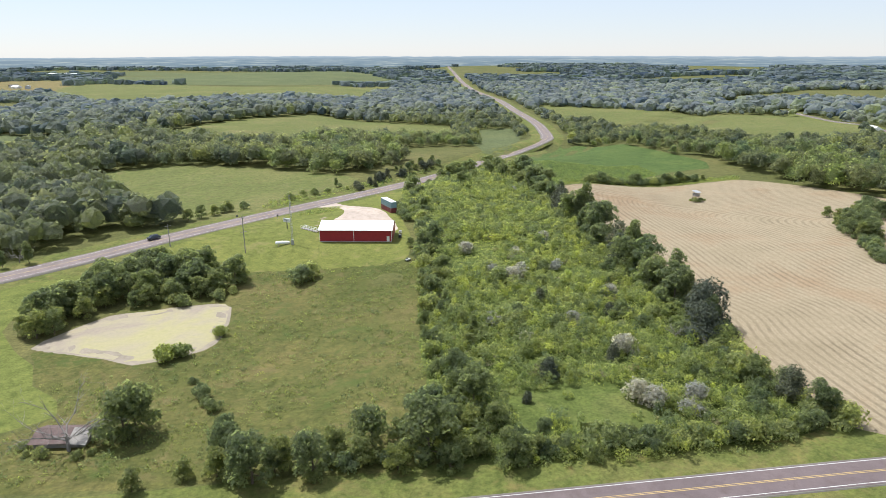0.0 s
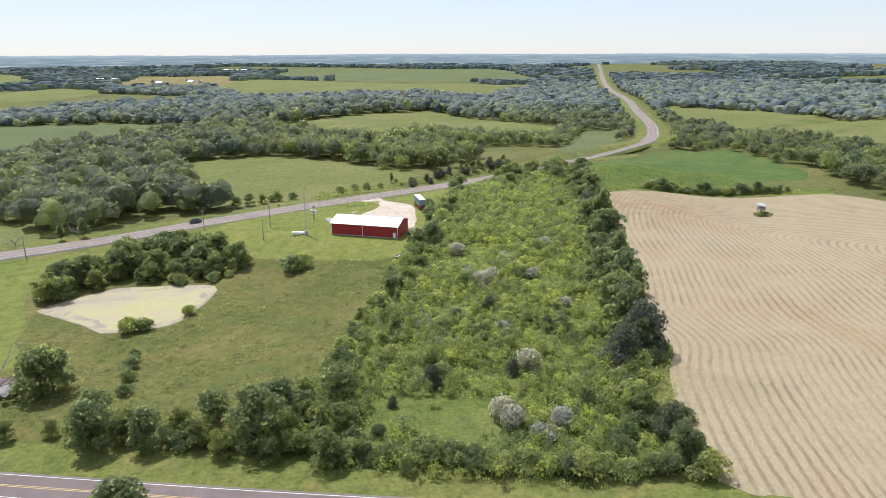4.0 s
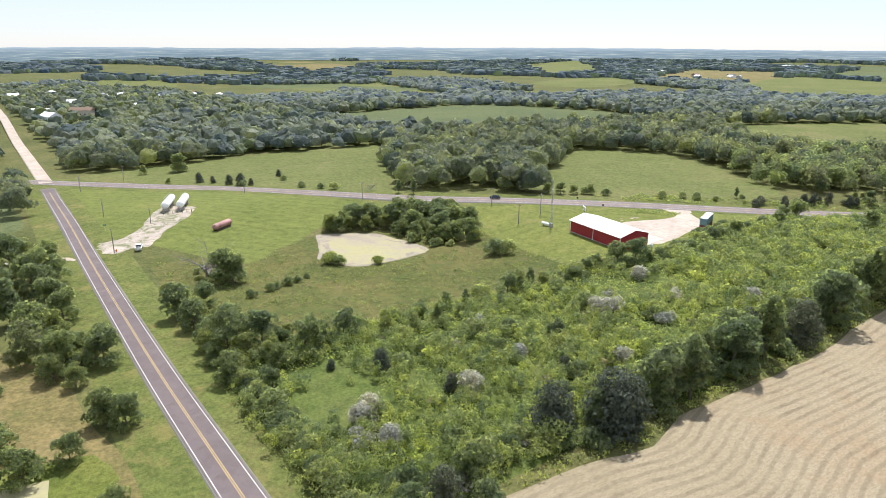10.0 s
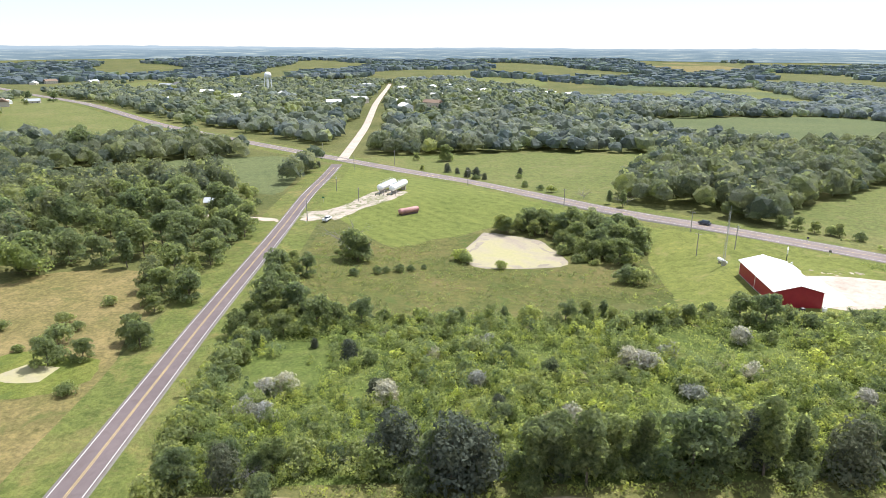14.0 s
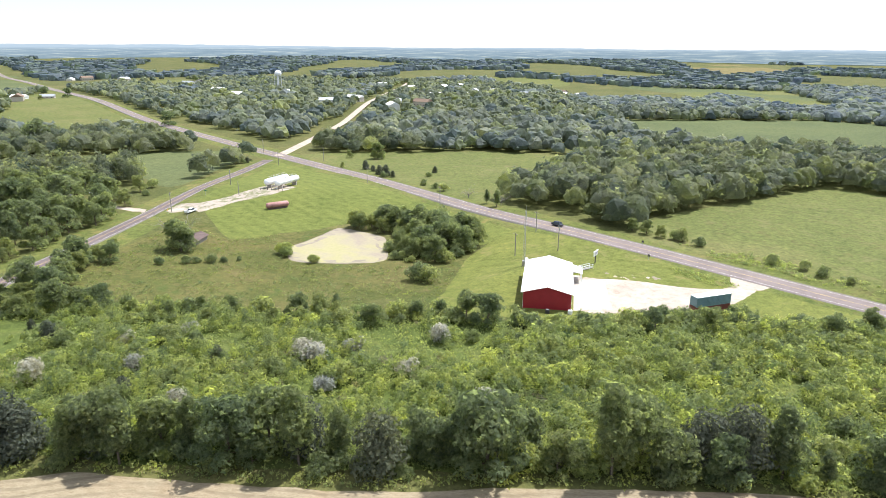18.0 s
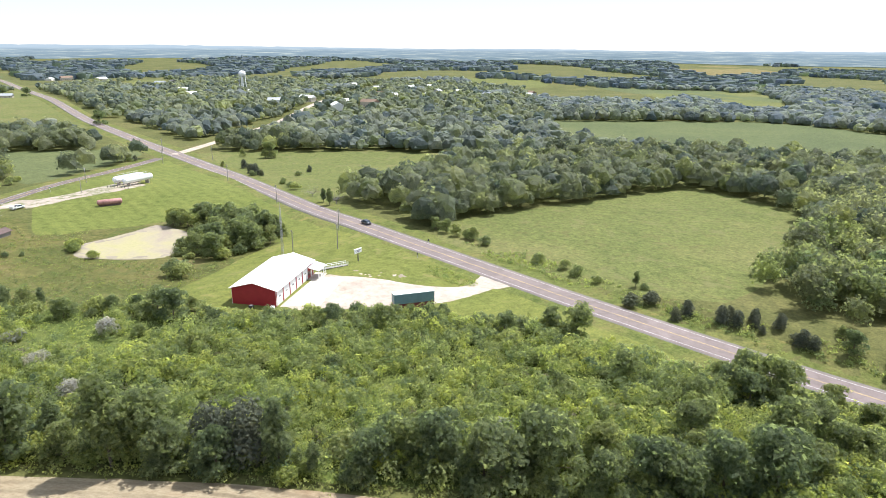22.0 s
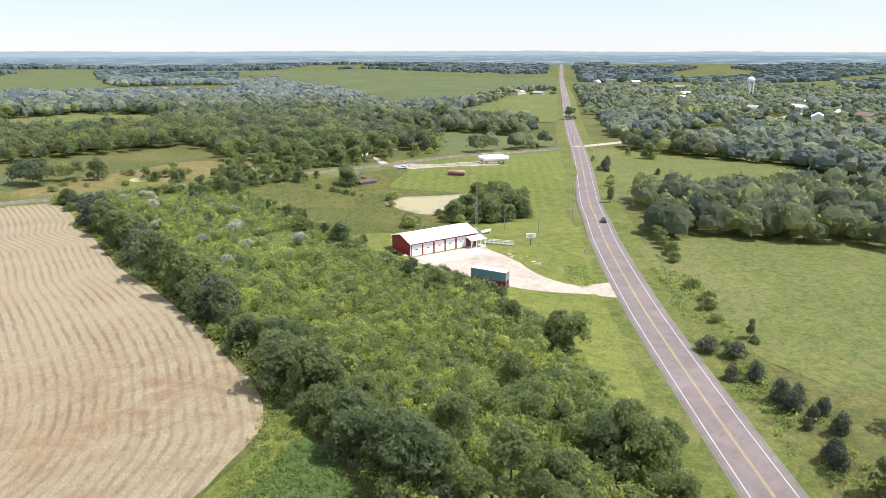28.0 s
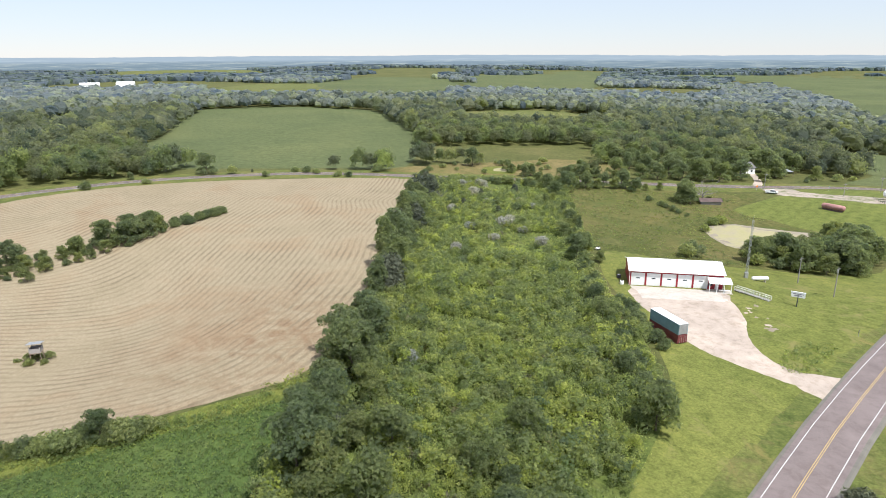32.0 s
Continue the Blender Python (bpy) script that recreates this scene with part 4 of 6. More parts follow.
verge_weeds += [(x, y, 0.7 + 0.7 * rs.random()) for x, y in scatter(-50, 270, 40, 380, 1.9, lambda x, y: near_line((x, y), [(-44, 284), (-20, 308), (2, 330), (24, 360), (40, 384)], 9) and not near_line((x, y), HIGHWAY[::2], 9.5) and noise.noise(Vector((x * 0.08, y * 0.08, 33))) > -0.12, 73)]
verge_weeds += [(x, y, 0.5 + 0.5 * rs.random()) for x, y in scatter(-34, 262, -14, 282, 1.4, lambda x, y: near_line((x, y), [(-31, 263), (-25, 268), (-21, 273)], 3.2), 74)]
thicket("weeds", verge_weeds, 26, 0.34, M_LEAF_BRIGHT, "clumps of green roadside weeds", "weeds", 0.8, 1.7, 25)

margin = [(x, y, 0.6 + 0.6 * rs.random()) for x, y in scatter(70, 280, 190, 332, 1.5, lambda x, y: near_line((x, y), [(74, 290), (80, 298), (92, 306), (110, 311), (130, 316), (150, 319), (186, 325)], 3.2), 76)]
thicket("weeds", margin, 22, 0.32, M_LEAF_YELLOW, "tall yellow-green weeds at the field edge", "weeds", 0.8, 1.6, 27)
fringe = [(x, y, 0.6 + 0.7 * rs.random()) for x, y in scatter(68, 86, 84, 296, 1.3, lambda x, y: near_line((x, y), F_STUBBLE[1:16], 2.6) and not inside((x + 0.5, y), F_STUBBLE), 79)]
thicket("weeds", fringe, 20, 0.32, M_LEAF_SHRUB, "tall weeds along the stubble edge", "weeds", 0.9, 1.6, 31)
beans = [(x, y, 0.7 + 0.4 * rs.random()) for x, y in scatter(66, 296, 150, 372, 1.25, lambda x, y: inside((x, y), FIELDS[0][2]) and not inside((x, y), BRUSH) and y > 300 + 0.22 * (x - 80), 77)]
thicket("bean_plants", beans, 14, 0.34, M_LEAF_BEAN, "rows of low leafy bean plants", "crop", 0.6, 1.5, 28)

# trees along the east edge of the strip: dark crowns with low brush between
for x, y, s, k in ((70, 92, 0.7, "broad"), (69, 99, 0.8, "cedar_big"), (67, 105, 0.6, "green"), (66, 120, 0.9, "yellow_big"), (69, 128, 0.75, "tall"), (70, 134, 0.9, "cedar_big"), (68, 144, 1.15, "broad"), (71, 150, 1.05, "tall"), (66, 155, 0.9, "broad"), (69, 166, 1.2, "broad"), (65, 172, 1.1, "broad"), (70, 177, 1.15, "tall"), (67, 189, 0.75, "green"), (67, 198, 1.1, "broad"), (70, 205, 1.15, "broad"), (69, 216, 0.7, "green"), (70, 223, 1.15, "tall"), (66, 229, 1.1, "broad"), (69, 239, 1.15, "broad"), (66, 250, 0.75, "green"), (70, 262, 0.75, "broad"), (67, 274, 1.0, "tall"), (70, 281, 1.05, "broad"), (66, 288, 1.1, "broad"), (68, 303, 0.75, "broad"), (62, 297, 0.75, "green")):
    plant(k, x + 1 + rs.random() * 2, y + rs.random() * 2 - 1, s)
for y in range(122, 304, 6):
    k = rs.choice(["broad", "tall", "broad", "cedar_big"])
    plant(k, 66 + rs.random() * 6, y + rs.random() * 3, (0.62 if k != "cedar_big" else 0.85) + 0.25 * rs.random())
y = 92.0
while y < 318:
    plant(rs.choice(["dark_bush", "dark_bush", "bush", "dark_bush", "yellow"]), 63 + rs.random() * 10.5, y, 0.8 + 0.6 * rs.random())
    y += 2.4
# grove at the south end
for _ in range(62):
    x, y = 24 + 50 * rs.random(), 304 + 60 * rs.random()
    if inside((x, y), BRUSH):
        plant(rs.choice(["broad", "green", "green", "bush"]), x, y, 0.65 + 0.4 * rs.random())
plant("green", 67, 321, 1.2), plant("broad", 34, 326, 0.85), plant("broad", 12, 294, 1.0), plant("broad", 14, 299, 0.85)
# west edge of the strip
for y in range(196, 300, 5):
    k = rs.choice(["dark_bush", "broad", "dark_bush", "bush"])
    plant(k, 12 + rs.random() * 5, y + rs.random() * 3, (0.5 if k == "broad" else 1.35) + 0.25 * rs.random())
for x, y, s, k in ((9, 92, 0.8, "green"), (13, 96, 0.85, "green"), (9, 100, 0.75, "broad"), (7, 106, 0.6, "green"), (12, 108, 0.55, "broad"), (9, 118, 1.3, "dark_bush"), (8, 127, 1.3, "yellow"), (10, 134, 1.3, "dark_bush"), (8, 143, 0.6, "green"), (11, 152, 1.4, "bush"), (10, 166, 0.8, "green"), (14, 171, 0.7, "green"), (12, 178, 1.2, "dark_bush"), (11, 186, 1.3, "bush"), (19, 161, 1.0, "dark_bush"), (30, 112, 0.9, "cedar"), (24, 104, 0.5, "cedar"), (45, 118, 0.7, "cedar"), (52, 140, 0.8, "cedar"), (38, 152, 0.8, "cedar")):
    plant(k, x, y, s)
for x, y, s in ((7.5, 253, 1.25), (8.5, 257, 1.35), (7, 261, 1.2), (5.5, 265, 1.1), (4.5, 268.5, 1.0), (8, 248, 1.3), (9, 243, 1.2)):
    plant("dark_bush", x, y, s)
# saplings standing along the old fence line
for x, y, w, k in ((16.7, 128.5, 0.5, "green"), (18.4, 133.5, 0.45, "tall"), (16.8, 141.3, 0.5, "green"), (8.6, 152.3, 0.55, "green"), (11.1, 160.6, 0.6, "broad"), (13.4, 163.4, 0.5, "tall"), (11.2, 189.5, 0.45, "broad"), (9.7, 194.9, 0.42, "broad"), (8.2, 207.4, 0.5, "green"), (12.5, 146, 0.42, "tall"), (14.5, 156, 0.45, "green"), (9.5, 170, 0.45, "tall"), (7.8, 136, 0.45, "green")):
    plant(k, x, y, w)
plant("green", 16, 180, 0.95, 0.72)
# silvery bushes
for x, y, s in ((46, 99, 1.5), (51, 96, 1.2), (44, 102, 1.0), (54, 100, 0.9), (48, 120, 1.1), (30, 129, 0.9), (24, 140, 1.0), (34, 168, 1.0), (36, 171, 1.5), (48, 176, 1.1), (30, 178, 1.0), (56, 152, 0.9), (40, 190, 1.1), (25, 196, 1.0), (52, 205, 0.9), (58, 282, 0.8), (42, 137, 0.8)):
    plant("olive", x, y, s)
# scattered bushes inside
for _ in range(70):
    x, y = 14 + 48 * rs.random(), 96 + 220 * rs.random()
    if inside((x, y), BRUSH) and not (20 < x < 50 and y < 112):
        plant(rs.choice(["bush", "dark_bush", "dark_bush", "yellow", "bush"]), x, y, 0.8 + 0.6 * rs.random())
# roadside hedge along the side road
for x, y, s, k in ((-24, 88, 0.8, "green"), (-27, 94, 0.65, "broad"), (-19, 89, 0.75, "broad"), (-10, 92, 0.7, "green"), (-4, 94, 0.75, "broad"), (1, 95, 0.8, "green"), (5, 97, 0.75, "broad"), (10, 97, 0.8, "green"), (14, 103, 0.8, "broad"), (4, 103, 0.6, "green"), (17, 96, 0.7, "green"), (24, 92, 0.6, "broad"), (31, 91, 0.55, "green"), (-33, 90, 0.5, "green"), (12, 113, 0.6, "broad"), (14, 122, 0.55, "green"), (38, 89, 0.45, "green")):
    plant(k, x, y, s)
for x, y, s, k in ((-40, 88, 0.55, "green"), (-28, 90, 0.75, "green"), (-22, 87, 0.85, "broad"), (-18, 90, 0.8, "green"), (-13, 88, 0.7, "broad"), (-6, 89, 0.75, "green"), (0, 87, 0.85, "green"), (5, 90, 0.9, "broad"), (8, 86, 0.8, "green"), (13, 89, 0.7, "green"), (18, 86, 0.6, "broad"), (22, 88, 0.5, "green")):
    plant(k, x, y, s)
for x in range(-14, 24, 3):
    plant(rs.choice(["bush", "bush", "green", "dark_bush"]), x + rs.random() * 2, 85.5 + rs.random() * 7, 0.55 + 0.2 * rs.random() if rs.random() < 0.3 else 1.1)
for x in range(20, 76, 3):
    plant(rs.choice(["bush", "dark_bush", "yellow", "bush"]), x + rs.random() * 2, 86 + rs.random() * 3.5, 0.9 + 0.5 * rs.random())
# pond trees
CLUMP = [(-93, 155), (-84, 157), (-79, 168), (-70, 175), (-56, 177), (-47, 180), (-45, 191), (-55, 200), (-63, 207), (-76, 204), (-88, 182), (-97, 167)]
for x, y in scatter(-100, 146, -40, 212, 4.7, lambda x, y: inside((x, y), CLUMP), 38):
    plant(rs.choice(["broad", "green", "green", "broad"]), x, y, 0.72 + 0.25 * rs.random())
for x, y in scatter(-100, 144, -36, 212, 4.2, lambda x, y: not inside((x, y), CLUMP) and not inside((x, y), POND) and near_line((x, y), CLUMP[4:8], 3.0), 39):
    plant(rs.choice(["bush", "dark_bush", "yellow"]), x, y, 1.0 + 0.5 * rs.random())
plant("broad", -47.5, 105.8, 1.0), plant("broad", -45.8, 107.0, 0.85), plant("broad", -48.5, 108.2, 0.7)
plant("dark_bush", -25.5, 187, 2.0), plant("bush", -23, 189.5, 1.5)
plant("yellow", -50.5, 140, 1.5), plant("yellow", -48, 141.5, 1.3), plant("yellow", -41.5, 151.5, 1.35)
for x, y, s in ((-30.4, 107, 0.9), (-34.2, 113.7, 0.95), (-36, 116.2, 0.8), (-37.6, 120.4, 1.0), (-39, 123.6, 0.8), (-41.6, 127.8, 0.6)):
    plant("dark_bush", x, y, s)
# hedgerow in the stubble and along its south side
for i in range(84):
    t = (i + rs.random()) / 84
    x, y = 141 + 36 * t, 163 + 74 * t + 6 * math.sin(t * 3)
    plant("dark_bush" if t < 0.25 else rs.choice(["green", "broad", "dark_bush"]), x + rs.random() * 14 * t * 2, y + rs.random() * 3, 0.9 + 0.3 * rs.random() if t < 0.25 else 0.55 + 0.25 * rs.random())
for i in range(34):
    t = (i + rs.random()) / 34
    k = rs.choice(["green", "bush", "broad", "dark_bush"])
    plant(k, 98 + 68 * t, 306.5 + 14 * t + rs.random() * 3, (0.45 if k in ("green", "broad") else 1.2) + 0.15 * rs.random())
# meadow side of the highway: cedars and bushes
for x, y, s, k in ((-41.5, 294.5, 1.0, "bush"), (-36.5, 302, 0.9, "bush"), (-31.5, 305, 1.25, "dark_bush"), (-22.5, 320, 0.55, "tall"), (-21, 322, 0.7, "dark_bush"), (-11, 316.5, 1.4, "round"), (-12.5, 322, 0.95, "round"), (-3.5, 326, 1.0, "cedar"), (-6, 329.5, 0.9, "cedar"), (-1.5, 336.5, 1.0, "cedar"), (-3, 339, 0.95, "cedar"), (0.5, 339.5, 0.9, "cedar"), (-1, 344, 0.95, "cedar"), (1.5, 343.5, 0.8, "cedar"), (4.3, 344, 0.62, "cedar"), (3, 348.5, 0.85, "cedar"), (10.5, 350.5, 0.92, "cedar"), (12.5, 352, 0.83, "cedar"), (8.5, 350, 0.8, "round"), (8, 360, 0.52, "green"), (14.4, 359.5, 0.55, "broad"), (11, 361, 0.45, "green"), (17, 368, 0.75, "green"), (19.5, 365.5, 0.5, "green"), (25.1, 368.2, 0.95, "cedar"), (23.3, 369.5, 1.2, "round"), (24, 362, 0.4, "green"), (28.2, 374, 1.2, "round"), (23, 377.5, 0.6, "green"), (33, 380, 1.3, "dark_bush"), (30, 386, 0.6, "green"), (-26, 310, 0.7, "bush"), (-17, 318, 0.7, "bush"), (-64, 274, 0.7, "green"), (-69, 268, 0.8, "green"), (-59, 278, 1.2, "dark_bush"), (-73, 264, 0.8, "broad"), (-77, 260, 0.7, "green"), (-66, 272, 1.3, "dark_bush")):
    plant(k, x, y, s)
# between the strip and the highway
for x, y, s, k in ((34, 332, 0.75, "green"), (31, 329, 0.6, "green"), (35, 346, 0.7, "cedar"), (44, 354.5, 0.8, "cedar"), (47, 356.5, 0.75, "cedar"), (24, 331, 1.0, "dark_bush"), (48, 362, 1.2, "bush"), (53, 364, 1.3, "dark_bush"), (56, 366, 1.1, "bush"), (44, 352, 1.2, "dark_bush")):
    plant(k, x, y, s)
# crossroads and the far hedges
for x, y, s, k in ((-258, -82, 1.75, "broad"), (-417, -68, 1.2, "broad"), (-246.5, 142.3, 1.0, "broad"), (-179, 155.5, 1.1, "dark_bush"), (-184, 178.5, 1.0, "dark_bush"), (-204, 142, 1.1, "cedar"), (-198, 147, 1.0, "cedar"), (-188, 152, 1.1, "cedar"), (-183, 156, 1.3, "cedar"), (-180, 160, 1.0, "cedar"), (-197, 181, 0.8, "cedar"), (-243, 141, 0.85, "green"), (-246, 145, 0.8, "green"), (-222, 69, 1.0, "cedar"), (-219, 67, 0.9, "bush"), (-160, 178, 1.2, "dark_bush"), (-152, 184, 1.0, "dark_bush"), (-146, 188, 1.1, "bush"), (-114, 212, 0.6, "tall"), (-120, 208, 0.5, "tall")):
    plant(k, x, y, s)
# dry grass lot and the trees along the side road
for x, y, s, k in ((34, 35, 1.2, "dark_bush"), (24, 42, 0.8, "bush"), (31, 52, 0.6, "broad"), (29, 58, 0.45, "broad"), (13, 32, 0.8, "bush"), (9, 44, 0.9, "bush"), (-3, 49, 1.0, "bush"), (13, 49, 0.7, "bush"), (-8, 67, 0.95, "green"), (-14, 64, 0.8, "broad"), (23, 67, 0.95, "broad"), (19.5, 64.5, 0.85, "broad"), (2, 62, 0.85, "green"), (-7.6, 60.3, 0.85, "broad"), (25, 49, 0.6, "green"), (21, 49, 1.4, "bush"), (-12, 65, 0.8, "broad"), (-13, 54, 0.7, "green"), (-45, 63, 0.9, "broad"), (28, 53, 1.3, "bush"), (50, 40, 1.0, "broad"), (46, 34, 0.9, "green"), (58, 56, 0.9, "bush"), (66, 48, 1.1, "bush")):
    plant(k, x, y, s)
for x, y, s, k in ((36, 30, 1.3, "bush"), (60, 40, 1.0, "dark_bush"), (43, 62, 1.0, "bush"), (10, 24, 1.2, "bush"), (72, 60, 1.2, "bush"), (-28, 62, 0.9, "green"), (-24, 58, 0.95, "broad"), (-36, 64, 0.8, "broad"), (-58, 62, 0.95, "broad"), (-48, 63, 0.9, "green"), (-68, 66, 0.85, "broad"), (-66, 60, 1.1, "broad"), (-76, 64, 1.0, "broad"), (-100, 60, 1.25, "green"), (-84, 58, 0.8, "broad"), (-110, 46, 1.1, "broad"), (-112, 30, 1.2, "broad"), (-92, 40, 1.3, "broad"), (-86, 30, 1.2, "broad"), (-96, 20, 1.3, "broad"), (-125, 18, 1.2, "broad"), (-130, 44, 0.6, "bush"), (-140, 52, 1.2, "bush"), (-150, 48, 1.0, "bush")):
    plant(k, x, y, s)
for x, y, s, k in ((-122, 58, 1.0, "dark_bush"), (179, 90, 0.95, "broad"), (168, 86, 1.3, "bush"), (208, 108, 0.6, "broad"), (160, 80, 0.5, "cedar"), (140, 74, 1.2, "bush"), (110, 84, 1.1, "dark_bush"), (116, 84, 1.3, "bush"), (128, 78, 1.3, "bush"), (133, 76, 1.3, "dark_bush"), (98, 68, 1.4, "bush"), (150, 90, 1.1, "dark_bush"), (196, 116, 1.2, "bush"), (215, 132, 1.4, "dark_bush")):
    plant(k, x, y, s)

for x, y, s, k in ((-3, 59, 0.85, "green"), (-5, 68, 0.8, "broad"), (20, 64, 0.9, "green"), (-23, 63, 0.8, "green"), (-8, 64, 0.6, "green"), (-12, 62, 0.8, "green")):
    if not near_line((x, y), SIDE_ROAD, 7):
        plant(k, x, y, s)
for x, y, s, k in ((-655, -335, 1.2, "broad"), (-622, -318, 1.1, "green"), (-596, -352, 1.2, "broad"), (-660, -308, 1.1, "broad"), (-612, -362, 1.0, "green"), (-248, 125, 0.75, "green"), (-208, 128, 0.5, "green")):
    plant(k, x, y, s)
# grove round the farmhouse
for x, y, s, k in ((-89, 44, 1.0, "broad"), (-83, 38, 1.0, "broad"), (-88, 50, 0.8, "green"), (-78, 46, 0.9, "broad")):
    plant(k, x, y, s)
for x, y in scatter(-130, 0, -32, 62, 10.5, lambda x, y: not (-110 < x < -92 and y > 24) and not (x > -60 and y < 8) and not (x < -112 and 30 < y < 50), 36):
    plant(rs.choice(["broad", "broad", "green", "tall"]), x, y, 0.85 + 0.35 * rs.random())

# ---- woods ----
OPEN = [f[2] for f in FIELDS] + [YELLOW, PROPERTY, F_STUBBLE, FLIGHT, [(-60, 74), (-150, 74), (-150, 40), (-104, 20), (-94, 30), (-88, 60), (-60, 60)], [(-70, 74), (90, 74), (90, 50), (-40, 62)],
        [(-50, 280), (-36, 356), (-24, 352), (-8, 358), (8, 366), (8, 388), (25, 408), (62, 412), (40, 360), (-20, 290)], [(-132, 74), (-132, 4), (-40, -4), (-28, 20), (-30, 74)], [(70, 280), (200, 310), (200, 400), (140, 430), (60, 380)]]
BOXES = [(min(p[0] for p in o), min(p[1] for p in o), max(p[0] for p in o), max(p[1] for p in o)) for o in OPEN]


def wood_ok(x, y):
    for o, (a, b, c, d) in zip(OPEN, BOXES):
        if a <= x <= c and b <= y <= d and inside((x, y), o):
            return False
    return True


def far_open(x, y):
    """Open farmland in patches on the plain."""
    return noise.noise(Vector((x * 0.0021, y * 0.0033, 11))) > 0.07


def clear_of_roads(x, y, d):
    if x < -235:
        d *= 1.9
    return not (near_line((x, y), HIGHWAY[::3], d) or near_line((x, y), SIDE_ROAD[::2], d * 0.7) or near_line((x, y), VILLAGE_ROAD[::2], d * 0.55))


def village(x, y):
    return -1150 < x < -480 and -420 < y < 340 and noise.noise(Vector((x * 0.012, y * 0.012, 17))) > -0.4


def mid_ok(x, y):
    r = math.hypot(x - CENTRE[0], y - CENTRE[1])
    return r < 660 and (x < 60 + 0.72 * max(0, y) or x < 110 + 0.8 * max(0, 400 - y)) and wood_ok(x, y) and not village(x, y) and clear_of_roads(x, y, 17)


PATH = [Vector(p) for p in ((0, 0), (77, 9), (120, 40), (150, 107), (155, 221), (151, 297), (117, 381), (46, 400))]
mid = [(x, y, (0.72 + 0.6 * rs.random()) * (1 - 0.34 * smooth01(-20, 60, x) * smooth01(370, 420, y))) for x, y in scatter(-660, -480, 660, 840, 7.4, mid_ok, 31)]
tiers = [[], [], [], []]
for q in mid:
    if not near_line(q, PATH, 330) and (int(q[0] * 7.3) + int(q[1] * 3.1)) % 5 < 2:
        continue
    tiers[3 if near_line(q, PATH, 115) else 0 if near_line(q, PATH, 185) else 1 if near_line(q, PATH, 330) else 2].append(q)
for k in range(2):
    mt = (M_LEAF_WOOD, M_LEAF_WOOD_PALE)[k]
    thicket("woodland", tiers[3][k::2], 480, 0.8, (M_LEAF_WOOD, M_LEAF)[k], "dense green deciduous trees at the woods' edge", "woodland", 11.0, 9.4, 91 + k, 10, 0.6, 0.25, 1, True, 0.66)
    thicket("woodland", tiers[0][k::2], 300, 0.95, mt, "dense green deciduous woodland", "woodland", 11.5, 9.6, 41 + k, 10, 0.6, 0.25, 1, True, 0.72, 0.26, 2)
    thicket("woodland", tiers[1][k::2], 80, 1.25, mt, "dense green deciduous woodland", "woodland", 11.5, 9.8, 44 + k, 14, 0.6, 0.3, 2, True, 0.84, 0.26, 2)
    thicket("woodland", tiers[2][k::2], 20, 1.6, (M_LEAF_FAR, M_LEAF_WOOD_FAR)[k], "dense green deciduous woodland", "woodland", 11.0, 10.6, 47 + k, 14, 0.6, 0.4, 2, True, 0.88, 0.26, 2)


def far_ok(x, y):
    r = math.hypot(x - CENTRE[0], y - CENTRE[1])
    return 660 <= r < 1300 and (x < 200 + 0.75 * max(0, y) or x < 260 + 0.85 * max(0, 300 - y)) and wood_ok(x, y) and not village(x, y) and clear_of_roads(x, y, 22) and not (r > 850 and far_open(x, y))


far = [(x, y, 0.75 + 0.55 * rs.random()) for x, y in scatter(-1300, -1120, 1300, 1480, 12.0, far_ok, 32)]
thicket("woodland", far, 4, 2.2, M_LEAF_HAZE, "distant deciduous woods with haze-tinted leaf colour", "woodland", 9.5, 13.0, 51, 20, 0.6, 0.5, 2, True, 0.94, 0.24, 2)


def plain_ok(x, y):
    r = math.hypot(x - CENTRE[0], y - CENTRE[1])
    return 1300 <= r < 2500 and (r > 1900 or x < 300 + 0.75 * max(0, y) or x < 360 + 0.85 * max(0, 300 - y)) and wood_ok(x, y) and clear_of_roads(x, y, 26) and not far_open(x, y)


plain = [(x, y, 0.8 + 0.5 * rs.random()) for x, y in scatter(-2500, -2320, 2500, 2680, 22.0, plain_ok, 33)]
thicket("woodland", plain, 2, 3.0, M_LEAF_HAZE, "woods far out on the plain", "woodland", 6.0, 25.0, 61, 18, 0.4, 0.5, 1, True, 0.95, 0.22, 2)
HOUSES = [(-642, -322), (-630, -350), (-605, -334), (-1105, -576), (-1132, -560), (-1079, -457), (-1010, -283), (-668, -175), (-568, 112), (-936, 317), (-906, 336), (-996, 177), (-896, 252), (-952, 148), (-930, 231), (-983, 348), (-888, 360), (-850, 275), (-998, -60), (-602, 142), (-842, -329), (-908, 101), (-892, 167), (-980, -292), (-760, 20), (-700, 130), (-740, -110), (-655, 55), (-820, 40), (-610, 30), (-700, -30), (-860, -40), (-930, -130), (-800, -170), (-640, 110), (-720, 150), (-800, 120), (-780, 190), (-680, 210), (-850, 200), (-690, -105), (-770, -60), (-1000, 40), (-930, 30)]


def yard(x, y):
    """Open ground at the houses, widest on the side of the valley."""
    for hx, hy in HOUSES:
        if (x - hx - 9) ** 2 / 24**2 + (y - hy) ** 2 / 15**2 < 1:
            return True
    return False


yard_trees = scatter(-1150, -420, -480, 340, 11.0, lambda x, y: village(x, y) and wood_ok(x, y) and clear_of_roads(x, y, 11) and not yard(x, y), 35)
thicket("village_trees", [(x, y, 0.6 + 0.5 * rs.random()) for x, y in yard_trees], 16, 1.3, M_LEAF_WOOD_FAR, "leafy garden trees among village houses", "trees", 11.5, 11.0, 71, 14, 0.6, 0.45, 2, True, 0.88, 0.26, 2)

